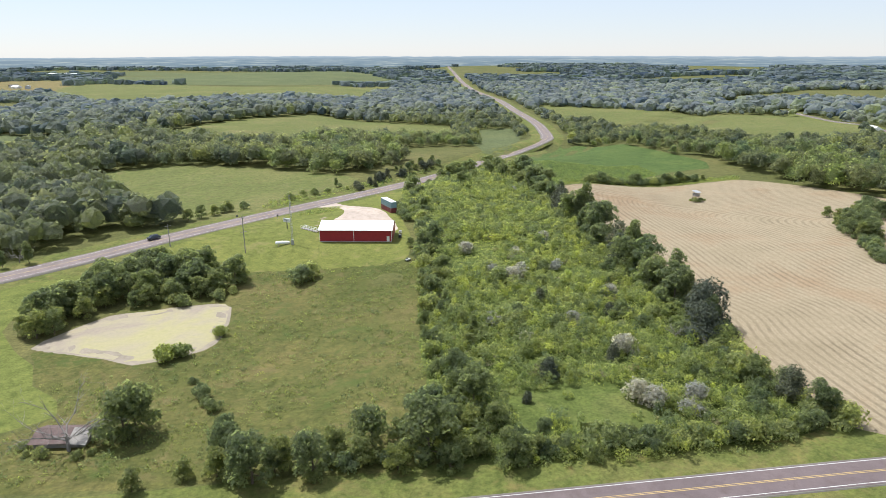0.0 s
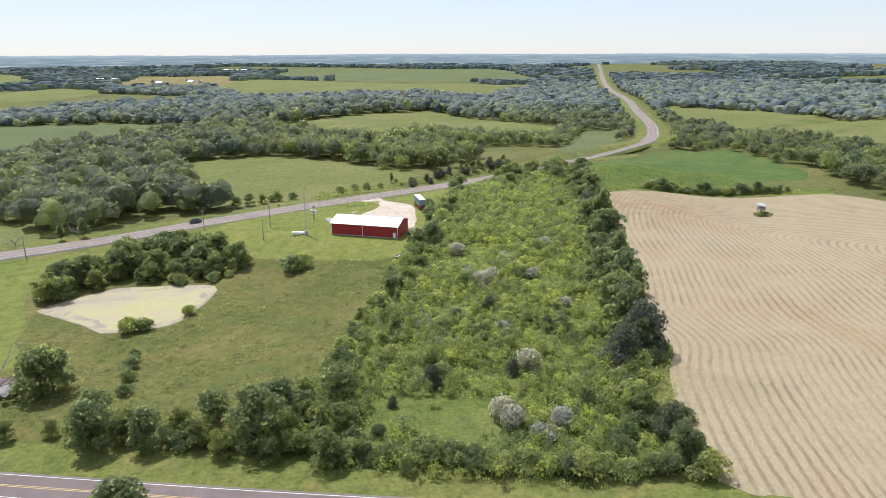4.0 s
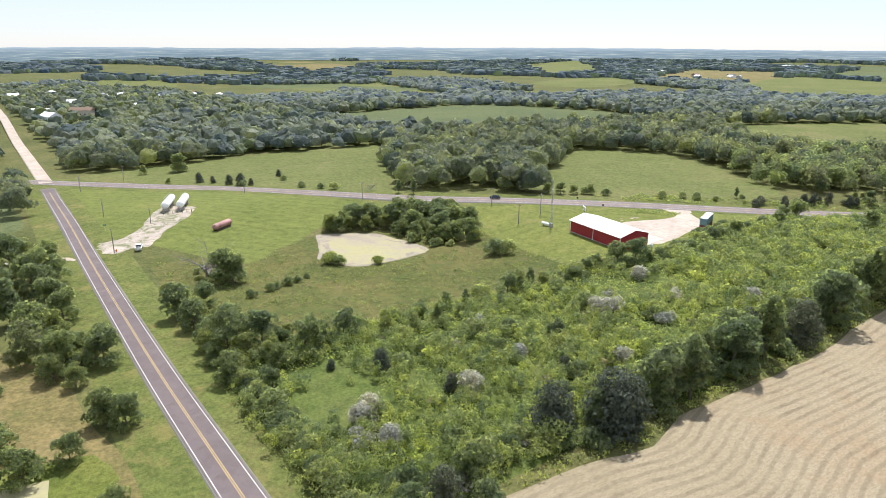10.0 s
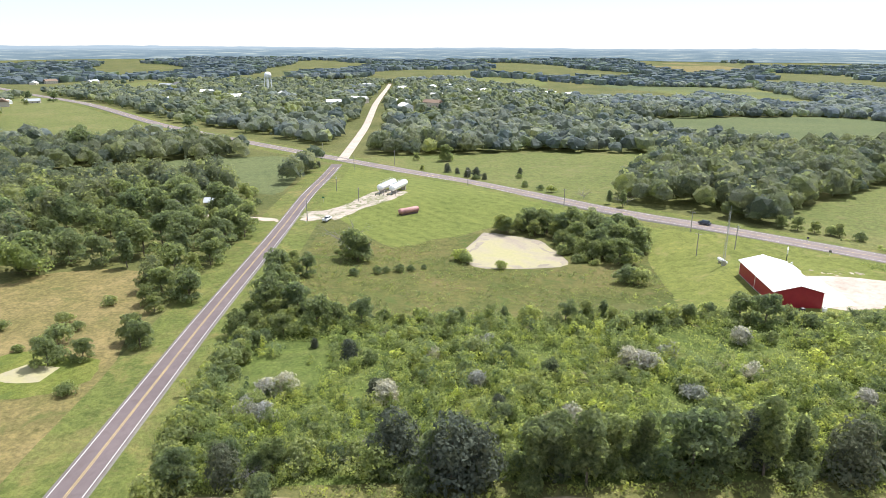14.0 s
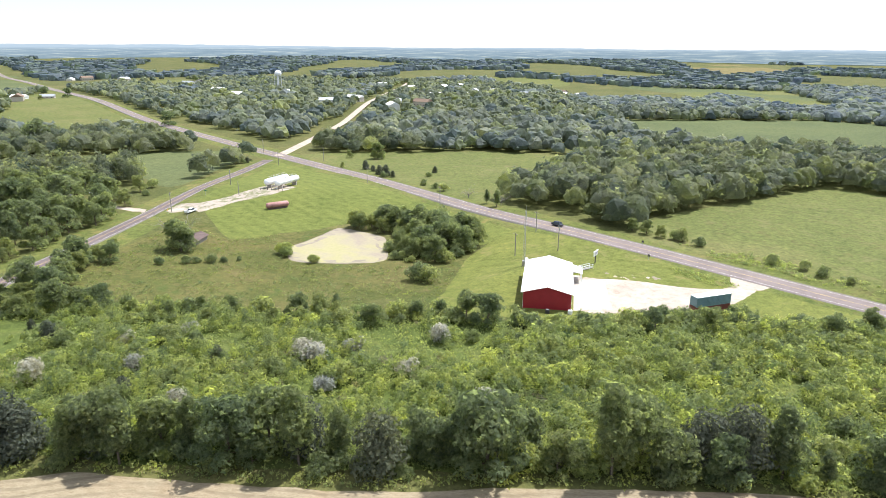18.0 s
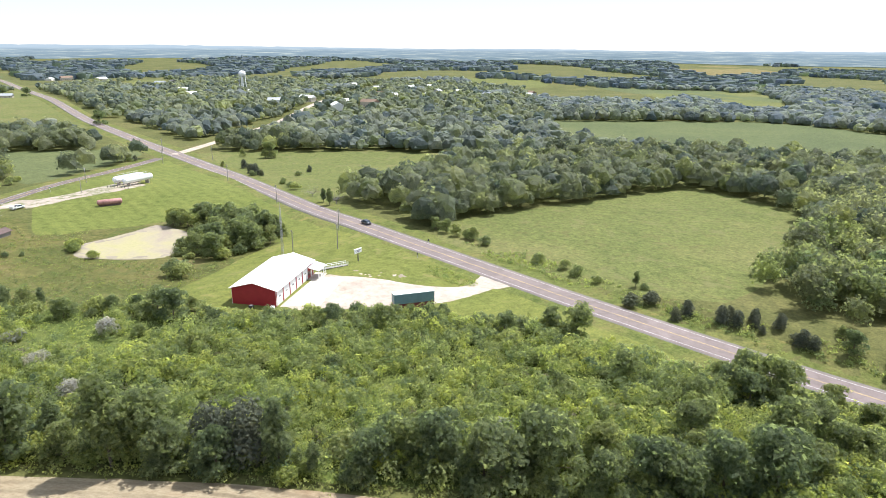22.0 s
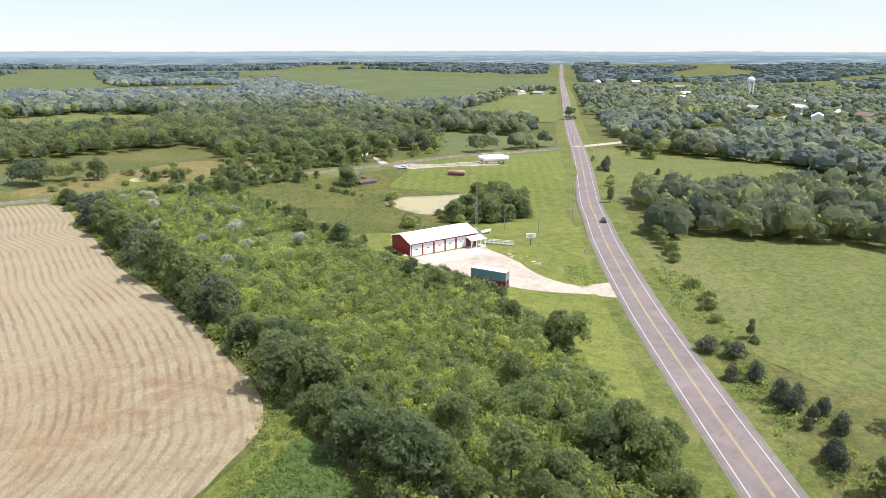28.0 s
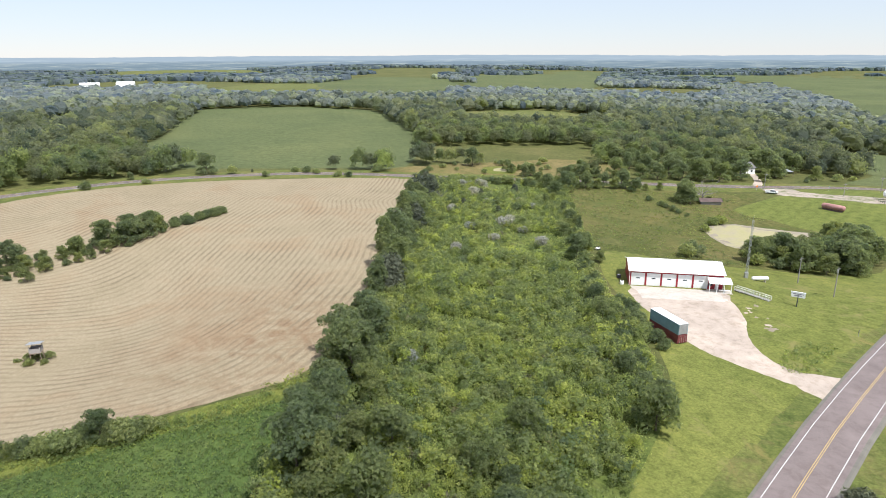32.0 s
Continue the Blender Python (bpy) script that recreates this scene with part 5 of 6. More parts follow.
# ---- far distance: glowing ring beyond the modelled plain, haze painted in ----
def distance_backdrop():
    m = bpy.data.materials.new("hazy_distance")
    m.use_nodes = True
    nt = m.node_tree
    nt.nodes.remove(nt.nodes["Principled BSDF"])
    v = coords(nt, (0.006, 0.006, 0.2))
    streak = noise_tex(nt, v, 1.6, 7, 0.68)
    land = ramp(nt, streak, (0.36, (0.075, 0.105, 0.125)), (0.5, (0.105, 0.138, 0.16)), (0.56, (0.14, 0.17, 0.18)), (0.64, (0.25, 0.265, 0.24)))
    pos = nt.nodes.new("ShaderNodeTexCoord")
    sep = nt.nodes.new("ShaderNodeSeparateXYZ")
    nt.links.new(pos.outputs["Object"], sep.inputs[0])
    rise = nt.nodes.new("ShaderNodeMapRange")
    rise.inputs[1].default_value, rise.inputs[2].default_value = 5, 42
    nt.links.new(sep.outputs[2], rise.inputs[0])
    # haze mixed into the glow colour, paler blue towards the top
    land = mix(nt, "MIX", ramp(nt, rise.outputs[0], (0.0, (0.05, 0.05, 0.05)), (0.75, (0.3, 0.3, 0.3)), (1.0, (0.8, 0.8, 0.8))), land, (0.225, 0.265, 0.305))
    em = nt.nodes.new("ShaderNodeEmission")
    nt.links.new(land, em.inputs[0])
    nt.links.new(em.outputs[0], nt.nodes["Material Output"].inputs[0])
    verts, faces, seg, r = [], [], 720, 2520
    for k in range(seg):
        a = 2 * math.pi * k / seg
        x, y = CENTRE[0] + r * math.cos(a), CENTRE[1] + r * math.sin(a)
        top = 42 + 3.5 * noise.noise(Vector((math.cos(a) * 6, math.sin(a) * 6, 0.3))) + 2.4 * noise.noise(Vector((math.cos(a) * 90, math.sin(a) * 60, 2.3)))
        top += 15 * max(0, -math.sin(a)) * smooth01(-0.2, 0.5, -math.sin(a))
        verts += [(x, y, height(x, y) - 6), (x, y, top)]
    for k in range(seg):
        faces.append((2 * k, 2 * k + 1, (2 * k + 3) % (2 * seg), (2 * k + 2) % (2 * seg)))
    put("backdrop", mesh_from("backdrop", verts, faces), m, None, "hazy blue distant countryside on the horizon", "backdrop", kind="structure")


distance_backdrop()

# ---- water ----
def duckweed_material():
    m, nt, b = material("duckweed", 0.8, 0.12)
    v = coords(nt)
    c = ramp(nt, noise_tex(nt, v, 0.045, 5, 0.6, 0.8), (0.4, (0.255, 0.215, 0.172)), (0.48, (0.285, 0.25, 0.175)), (0.58, (0.3, 0.272, 0.15)), (0.72, (0.275, 0.262, 0.125)))
    c = mix(nt, "MULTIPLY", 0.4, c, ramp(nt, noise_tex(nt, v, 0.9, 6, 0.7), (0.3, (0.75, 0.76, 0.74)), (0.6, (1.08, 1.07, 1.04))))
    nt.links.new(c, b.inputs["Base Color"])
    return m


M_WEEDWATER = duckweed_material()
sheet("pond", POND, M_WEEDWATER, 0.09, "pond covered in pale yellow-green algae", "pond", 3, 0.5)
sheet("pond_grass", [(27, 40), (25, 49), (29, 61), (38, 63), (44, 55), (44, 44), (38, 39)], M_MARGIN, 0.09, "lush green grass ring round the small pond", "grass", 2, 1.2, 3)
sheet("small_pond", SMALL_POND, M_WEEDWATER, 0.12, "small algae-covered pond in dry grass", "pond", 2, 0.3)

# ---- shed ----
def siding_material(name, colour):
    """Painted ribbed steel: fine upright ribs, slight fading."""
    m = paint(name, colour, 0.45, 0.4, 0, 0.14, 0.7)
    nt = m.node_tree
    w = nt.nodes.new("ShaderNodeTexWave")
    w.wave_type, w.bands_direction = "BANDS", "X"
    w.inputs["Scale"].default_value = 1.05
    nt.links.new(coords(nt), w.inputs["Vector"])
    bump(nt, nt.nodes["Principled BSDF"], w.outputs["Fac"], 0.5, 0.02)
    return m


M_RED = siding_material("red_metal_siding", (0.30, 0.022, 0.032))
M_WHITEMETAL = siding_material("white_metal_roof", (0.80, 0.80, 0.78))
M_WHITEPAINT = paint("white_paint", (0.8, 0.8, 0.78), 0.5, 0.4, 0, 0.08)
M_DARK = paint("dark_grey_paint", (0.05, 0.05, 0.055), 0.6)
M_STEEL = paint("galvanised_steel", (0.45, 0.46, 0.47), 0.45, 0.5, 0.6)
M_GLASS = paint("dark_window_glass", (0.03, 0.04, 0.05), 0.08, 0.6, 0, 0.05)
M_TEAL = siding_material("teal_container_steel", (0.17, 0.265, 0.275))
M_MAROON = siding_material("maroon_container_steel", (0.17, 0.045, 0.045))
M_WOOD = paint("weathered_wood", (0.26, 0.20, 0.15), 0.9, 0.1, 0, 0.35)
M_GREYWOOD = paint("grey_boards", (0.30, 0.28, 0.26), 0.9, 0.1, 0, 0.3)
M_RUST = paint("rusty_tin", (0.14, 0.1, 0.092), 0.8, 0.2, 0.1, 0.5, 0.8)
M_TANKRED = paint("faded_red_tank", (0.42, 0.22, 0.2), 0.6, 0.3, 0, 0.5, 0.5)
M_SHINGLE = paint("grey_shingles", (0.16, 0.155, 0.15), 0.9, 0.1, 0, 0.3)
M_SHINGLE_B = paint("brown_shingles", (0.22, 0.16, 0.12), 0.9, 0.1, 0, 0.3)
M_RUBBER = paint("black_rubber", (0.02, 0.02, 0.02), 0.8)


def box(bm, x0, y0, z0, x1, y1, z1):
    v = [bm.verts.new((x, y, z)) for z in (z0, z1) for x, y in ((x0, y0), (x1, y0), (x1, y1), (x0, y1))]
    for f in ((0, 3, 2, 1), (4, 5, 6, 7), (0, 1, 5, 4), (1, 2, 6, 5), (2, 3, 7, 6), (3, 0, 4, 7)):
        bm.faces.new([v[i] for i in f])


def boxed(*dims, bevel=0.0):
    bm = bmesh.new()
    box(bm, *dims)
    if bevel:
        bmesh.ops.bevel(bm, geom=bm.edges[:], offset=bevel, segments=2, affect="EDGES")
    return bm


def slab(points, thick):
    """A flat or sloping plate with thickness, from its upper outline."""
    bm = bmesh.new()
    top = [bm.verts.new(p) for p in points]
    low = [bm.verts.new((p[0], p[1], p[2] - thick)) for p in points]
    bm.faces.new(top)
    bm.faces.new(low[::-1])
    n = len(points)
    for k in range(n):
        bm.faces.new((top[k], low[k], low[(k + 1) % n], top[(k + 1) % n]))
    bmesh.ops.recalc_face_normals(bm, faces=bm.faces[:])
    return bm


def rod(points, radius, sides=8):
    bm = bmesh.new()
    for a, b in zip(points, points[1:]):
        limb(bm, a, b, radius, radius, sides)
    return bm


def tank_shell(length, r, sides=20):
    """A lying pressure tank with domed ends, axis along x, centre at 0."""
    prof = [(-length / 2 + r * 0.7 * (1 - math.cos(a)), r * math.sin(a)) for a in [k * math.pi / 12 for k in range(7)]]
    prof += [(-x, y) for x, y in prof[::-1]]
    bm = bmesh.new()
    rings = []
    for x, rr in prof:
        rr = max(rr, 0.01)
        rings.append([bm.verts.new((x, rr * math.cos(2 * math.pi * k / sides), rr * math.sin(2 * math.pi * k / sides))) for k in range(sides)])
    for p, q in zip(rings, rings[1:]):
        for k in range(sides):
            bm.faces.new((p[k], q[k], q[(k + 1) % sides], p[(k + 1) % sides])).smooth = True
    bm.faces.new(rings[0]), bm.faces.new(rings[-1][::-1])
    bmesh.ops.recalc_face_normals(bm, faces=bm.faces[:])
    return bm


def stand(name, label, category, x, y, rot=0.0, z=None, group=""):
    ob = tagged(new(name), label, category, group)
    ob.matrix_basis = pose(x, y, height(x, y) if z is None else z, 0, 0, rot)
    return ob


L, W, EAVE, RIDGE = 24.6, 11.8, 4.35, 6.0
shed = stand("shed", "red metal-sided shed with white roof and five overhead doors", "shed", -22.3, 218.0, -6.8, PAD + 0.05)
part("back_wall", boxed(0, 0, -0.5, L, 0.15, EAVE), M_RED, shed)
for x in (0, L - 0.15):
    bm = bmesh.new()
    out = [(x, 0.15, -0.5), (x, W - 0.15, -0.5), (x, W - 0.15, EAVE), (x, W / 2, RIDGE - 0.06), (x, 0.15, EAVE)]
    a = [bm.verts.new(p) for p in out]
    b = [bm.verts.new((p[0] + 0.15, p[1], p[2])) for p in out]
    bm.faces.new(a), bm.faces.new(b[::-1])
    for k in range(5):
        bm.faces.new((a[k], b[k], b[(k + 1) % 5], a[(k + 1) % 5]))
    bmesh.ops.recalc_face_normals(bm, faces=bm.faces[:])
    part("gable_wall", bm, M_RED, shed)
DOORS = [L - 0.45 - 4.12 * k - 3.65 for k in range(5)]   # overhead doors, from the east end
edges = [L] + [e for d in DOORS for e in (d + 3.65, d)] + [4.0 - 0.9, 3.1 - 1.0, 0]
bm = bmesh.new()
box(bm, 0, W - 0.15, 3.65, L, W, EAVE)
for k in range(0, 11, 2):
    hi, lo = edges[k], edges[k + 1]
    box(bm, lo if k < 10 else 0.0, W - 0.15, -0.5, hi, W, 3.65)
part("front_wall", bm, M_RED, shed)
for d in DOORS:
    door = part("overhead_door", boxed(d - 0.02, W - 0.12, 0.0, d + 3.67, W - 0.06, 3.65), M_WHITEPAINT, shed, "white sectional overhead door")
    for k in range(4):
        part("door_panel", boxed(d + 0.06, W - 0.06, 0.06 + 0.9 * k, d + 3.59, W - 0.035, 0.06 + 0.9 * k + 0.83), M_WHITEPAINT, door)
    part("window", boxed(d + 1.3, W - 0.035, 1.98, d + 2.35, W - 0.028, 2.28), M_GLASS, door)
    for x in (d - 0.12, d + 3.65):
        part("door_trim", boxed(x, W, 0, x + 0.12, W + 0.03, 3.75), M_RED, shed)
for x in (1.2, 2.9):
    part("entry_window" if x > 2 else "entry_door", boxed(x, W, 0.1 if x < 2 else 1.0, x + 0.95, W + 0.03, 2.15), M_GLASS if x > 2 else M_WHITEPAINT, shed)
part("back_door", boxed(L - 1.7, -0.04, 0, L - 0.75, 0, 2.1), M_WHITEPAINT, shed, "white steel side door")
for x, y in ((-0.04, -0.04), (L - 0.1, -0.04), (L - 0.1, W - 0.02), (-0.04, W - 0.02)):
    part("corner_trim", boxed(x, y, -0.4, x + 0.14, y + 0.06, EAVE), M_WHITEPAINT, shed)
part("downspout", boxed(11.6, -0.12, 0, 11.72, 0, EAVE), M_WHITEPAINT, shed)
part("base_trim", boxed(0, -0.05, -0.4, L, 0, 0.3), M_STEEL, shed)
for s in (0, 1):
    y0, y1 = (-0.5, W / 2) if not s else (W + 0.5, W / 2)
    part("roof_slope", slab([(-0.4, y0, EAVE - 0.05), (L + 0.4, y0, EAVE - 0.05), (L + 0.4, y1, RIDGE), (-0.4, y1, RIDGE)], 0.09), M_WHITEMETAL, shed)
    part("gutter", boxed(-0.4, min(y0, y0 + (0.1 if s else -0.1)), EAVE - 0.2, L + 0.4, max(y0, y0 + (0.1 if s else -0.1)), EAVE - 0.08), M_WHITEPAINT, shed)
part("ridge_cap", slab([(-0.42, W / 2 - 0.3, RIDGE + 0.03), (L + 0.42, W / 2 - 0.3, RIDGE + 0.03), (L + 0.42, W / 2 + 0.3, RIDGE + 0.03), (-0.42, W / 2 + 0.3, RIDGE + 0.03)], 0.05), M_WHITEPAINT, shed)

porch = stand("porch", "white-roofed entry porch on white posts", "porch", -22.3, 218.0, -6.8, PAD + 0.05)
part("porch_roof", slab([(-1.6, W - 0.02, 3.5), (4.3, W + 0.05, 3.5), (4.3, W + 3.4, 2.75), (-1.6, W + 3.4, 2.75)], 0.12), M_WHITEMETAL, porch)
for x in (-1.4, 0.4, 2.2, 4.1):
    part("post", boxed(x, W + 3.1, 0, x + 0.14, W + 3.24, 2.72), M_WHITEPAINT, porch)
part("railing", boxed(-1.4, W + 3.14, 0.85, 1.8, W + 3.2, 0.95), M_WHITEPAINT, porch)
part("slab", boxed(-1.8, W, -0.4, 4.4, W + 3.5, 0.08), M_CONCRETE, porch)

access_ramp = stand("ramp", "long white railed access ramp beside the porch", "ramp", -24.0, 230.2, 131, PAD)
part("deck", slab([(0, -0.7, 0.45), (9.5, -0.7, 0.1), (9.5, 0.7, 0.1), (0, 0.7, 0.45)], 0.12), M_GREYWOOD, access_ramp)
for sy in (-0.68, 0.68):
    for k in range(7):
        z = 0.45 - 0.35 * k / 6
        part("post", boxed(k * 1.56, sy - 0.05, z - 1.0, k * 1.56 + 0.1, sy + 0.05, z + 1.0), M_WHITEPAINT, access_ramp)
    for h in (0.45, 0.98):
        part("rail", rod([(0, sy, 0.45 + h), (9.5, sy, 0.1 + h)], 0.06), M_WHITEPAINT, access_ramp)

sheet("gravel_yard", [(3, 229), (4.5, 237), (2.5, 250), (-1.4, 264), (-5, 269.5), (-9.2, 273.8), (-13.6, 277.2), (-17.7, 280.6), (-20, 285.5), (-23, 290), (-33, 279), (-29.5, 276.8), (-25.1, 276), (-19.3, 273.4), (-16.4, 267.4), (-16.6, 259), (-19.4, 251), (-20, 238), (-20, 232)], M_GRAVEL, 0.13, "pale pinkish gravel yard and drive", "driveway", 3, 0.4, 3)
sheet("concrete_apron", [(3.4, 227.5), (2.4, 237.6), (-19.2, 239.5), (-20.4, 231)], M_CONCRETE, 0.17, "pale concrete apron before the shed doors", "apron", 0, 0, 3)
wash = random.Random(12)
for k in range(11):
    x, y, r0 = -20.5 - 5 * wash.random(), 241 + 14 * wash.random(), 0.35 + 1.0 * wash.random()
    pl = [(x + r0 * (0.35 + 1.1 * wash.random()) * math.cos(a * 0.45), y + r0 * (0.35 + 1.1 * wash.random()) * math.sin(a * 0.45)) for a in range(14)]
    sheet("worn_gravel", pl, M_GRAVEL if k % 2 else M_DIRT, 0.125 + 0.003 * k, "bare washed-out gravel beside the drive", "dirt", 0, 0, 3)
sheet("gravel_pad", [(-90, 80.5), (-93, 92), (-92, 95), (-106, 103), (-116, 112), (-122, 116), (-133, 121), (-141, 113), (-135, 106), (-118, 98), (-105, 89), (-104, 80.5)], M_PINKGRAVEL, 0.125, "washed-out gravel pad at the tanks", "driveway", 2, 1.6, 3)
sheet("farm_drive", [(-94, 73), (-98, 62), (-104, 40), (-106, 28), (-102, 28), (-100, 42), (-94, 62), (-88, 73)], M_GRAVEL, 0.13, "pale gravel farm drive", "driveway", 3, 0.3, 3)
M_MUD = asphalt_material("grey_pond_mud", (0.25, 0.212, 0.165))
sheet("pond_margin", [(-85, 150.5), (-79, 165), (-71.5, 171.5), (-58, 173), (-44.5, 174.5), (-42, 166), (-40.8, 151), (-43.5, 143.6), (-54.5, 138.5), (-64.5, 141.8), (-75.5, 147.2)], M_MUD, 0.075, "muddy pale margin of the pond", "mud", 3, 1.0, 6)

# stacked shipping containers
def container(name, mat, z, label):
    c = stand(name, label, "container", -1.0, 265.0, -67.8, height(1, 261) + z)
    LN, WD, HT = 10.2, 2.44, 2.55 if z > 1 else 2.06
    part("body", boxed(0.05, 0.05, 0.14, LN - 0.05, WD - 0.05, HT - 0.06), mat, c)
    part("roof", boxed(0, 0, HT - 0.06, LN, WD, HT), M_WHITEPAINT if z > 1 else M_MAROON, c, "sun-bleached pale roof" if z > 1 else "")
    for x in (0, LN - 0.14):
        for y in (0, WD - 0.14):
            part("corner_post", boxed(x, y, 0, x + 0.14, y + 0.14, HT - 0.06), mat, c)
    for y in (0, WD - 0.1):
        part("bottom_rail", boxed(0.14, y, 0, LN - 0.14, y + 0.1, 0.14), mat, c)
        for k in range(26):
            x = 0.3 + k * 0.37
            yy = y - 0.0 if y == 0 else WD - 0.04
            part("rib", boxed(x, yy, 0.15, x + 0.18, yy + 0.04, HT - 0.1), mat, c)
    for y0 in (0.16, WD / 2 + 0.01):
        d = part("door", boxed(-0.03, y0, 0.16, 0.05, y0 + WD / 2 - 0.18, HT - 0.1), M_STEEL if z > 1 else M_MAROON, c)
        for k in (0.25, 0.7):
            part("lock_bar", rod([(-0.06, y0 + k, 0.2), (-0.06, y0 + k, HT - 0.15)], 0.025, 6), M_STEEL, d)
    return c


container("shipping_container", M_MAROON, 0.05, "maroon steel shipping container under a teal one")
container("shipping_container", M_TEAL, 2.11, "teal steel shipping container stacked on another")
trailer = stand("utility_trailer", "small dark utility trailer parked in weeds", "trailer", 6.4, 256.5, 110)
part("bed", boxed(0, 0, 0.45, 2.4, 1.4, 0.6), M_DARK, trailer)
part("side_board", boxed(0, 0, 0.6, 2.4, 0.06, 0.95), M_WHITEPAINT, trailer), part("side_board", boxed(0, 1.34, 0.6, 2.4, 1.4, 0.95), M_DARK, trailer)
for y in (-0.12, 1.4):
    bm = bmesh.new()
    limb(bm, (1.2, y, 0.3), (1.2, y + 0.14, 0.3), 0.3, 0.3, 14)
    part("wheel", bm, M_RUBBER, trailer)
for k in range(9):
    plant(("bush", "dark_bush")[k % 2], 7.5 + rs.random() * 2 - k * 0.55, 251 + k * 1.9, 0.35 + 0.15 * rs.random())

# beside the east wall of the shed
unit = stand("air_conditioner", "dark grey outdoor cooling unit on a pad", "air conditioner", 4.6, 220.5, -6.8, PAD)
part("casing", boxed(0, 0, 0.08, 1.0, 1.0, 1.0, bevel=0.04), M_DARK, unit)
part("pad", boxed(-0.1, -0.1, -0.2, 1.1, 1.1, 0.08), M_CONCRETE, unit)
bm = bmesh.new()
limb(bm, (0.5, 0.5, 1.0), (0.5, 0.5, 1.05), 0.4, 0.38, 16)
part("fan_grille", bm, M_STEEL, unit)
drum = stand("white_barrel", "white plastic barrel beside the shed wall", "barrel", 5.4, 226.4, 0, PAD)
bm = bmesh.new()
limb(bm, (0, 0, 0), (0, 0, 0.15), 0.5, 0.56, 16), limb(bm, (0, 0, 0.15), (0, 0, 0.95), 0.56, 0.56, 16), limb(bm, (0, 0, 0.95), (0, 0, 1.1), 0.56, 0.45, 16)
part("body", bm, M_WHITEPAINT, drum)
part("lid", boxed(-0.25, -0.25, 1.1, 0.25, 0.25, 1.15, bevel=0.02), M_DARK, drum)
mower = stand("lawn_mower", "small grey riding mower beside the brush", "mower", 6.6, 193.5, 40)
part("body", boxed(-0.8, -0.4, 0.3, 0.8, 0.4, 0.8, bevel=0.1), M_WHITEPAINT, mower)
part("seat", boxed(-0.6, -0.25, 0.8, -0.1, 0.25, 1.15, bevel=0.08), M_DARK, mower)
for x in (-0.55, 0.55):
    for y in (-0.5, 0.4):
        bm = bmesh.new()
        limb(bm, (x, y, 0.25), (x, y + 0.12, 0.25), 0.25, 0.25, 12)
        part("wheel", bm, M_RUBBER, mower)

# lattice mast
mast = stand("radio_mast", "tall grey steel lattice radio mast", "mast", -31.5, 217.7)
H_MAST, R0 = 17.0, 0.42
legs = [(R0 * math.cos(a), R0 * math.sin(a)) for a in (0.3, 2.4, 4.5)]
for x, y in legs:
    part("leg", rod([(x, y, -0.2), (x * 0.6, y * 0.6, H_MAST)], 0.035, 6), M_STEEL, mast)
for k in range(17):
    f0, f1 = 1 - 0.4 * k / 17, 1 - 0.4 * (k + 1) / 17
    bm = bmesh.new()
    for i in range(3):
        a, b = legs[i], legs[(i + 1) % 3]
        limb(bm, (a[0] * f0, a[1] * f0, k), (b[0] * f1, b[1] * f1, k + 1), 0.025, 0.025, 4)
        limb(bm, (a[0] * f1, a[1] * f1, k + 1), (b[0] * f1, b[1] * f1, k + 1), 0.02, 0.02, 4)
    part("brace", bm, M_STEEL, mast)
part("antenna", rod([(0, 0, H_MAST), (0, 0, H_MAST + 1.6)], 0.03, 6), M_STEEL, mast)
part("base_cabinet", boxed(-0.5, -0.5, -0.3, 0.5, 0.5, 1.7, bevel=0.04), M_STEEL, mast, "grey steel equipment cabinet")

gas = stand("propane_tank", "long white propane tank on the lawn", "gas tank", -35.0, 219.0, 4)
sh = part("shell", tank_shell(4.9, 0.55), M_WHITEPAINT, gas)
sh.location = (0, 0, 0.95)
for x in (-1.4, 1.4):
    part("saddle", boxed(x - 0.12, -0.4, -0.3, x + 0.12, 0.4, 0.6), M_CONCRETE, gas)
part("valve_dome", boxed(-0.25, -0.2, 1.45, 0.25, 0.2, 1.68, bevel=0.06), M_WHITEPAINT, gas)

sign = stand("road_sign_board", "white business sign on a dark post", "sign", -36.0, 239.5, 150)
part("post", boxed(-0.12, -0.12, -0.2, 0.12, 0.12, 3.3), M_DARK, sign)
part("board", boxed(-1.6, -0.12, 2.6, 1.6, 0.12, 3.9, bevel=0.03), M_WHITEPAINT, sign)
part("board_cap", boxed(-1.7, -0.16, 3.9, 1.7, 0.16, 4.05), M_WHITEPAINT, sign)
M_SIGNBAR = paint("sign_lettering", (0.22, 0.20, 0.26), 0.6)
for sy in (-0.13, 0.125):
    for k, (w, z) in enumerate(((1.2, 3.4), (0.9, 3.0))):
        part("lettering_bar", boxed(-w, sy - 0.002, z, w, sy + 0.007, z + 0.22), M_SIGNBAR, sign)


def utility_pole(x, y, h, rot=0.0, light=False):
    p = stand("utility_pole", "weathered wooden utility pole with a crossarm", "utility pole", x, y, rot, group="utility poles")
    bm = bmesh.new()
    limb(bm, (0, 0, -0.3), (0, 0, h), 0.16, 0.11, 10)
    part("pole", bm, M_GREYWOOD, p)
    part("crossarm", boxed(-1.1, -0.06, h - 0.7, 1.1, 0.06, h - 0.57), M_GREYWOOD, p)
    for k in (-0.95, 0.0, 0.95):
        bm = bmesh.new()
        limb(bm, (k, 0, h - 0.57), (k, 0, h - 0.38), 0.05, 0.03, 8)
        part("insulator", bm, M_GREYWOOD, p)
    if light:
        bm = bmesh.new()
        limb(bm, (0.2, 0, h - 1.6), (0.2, 0, h - 0.8), 0.2, 0.2, 12)
        part("transformer", bm, M_STEEL, p)


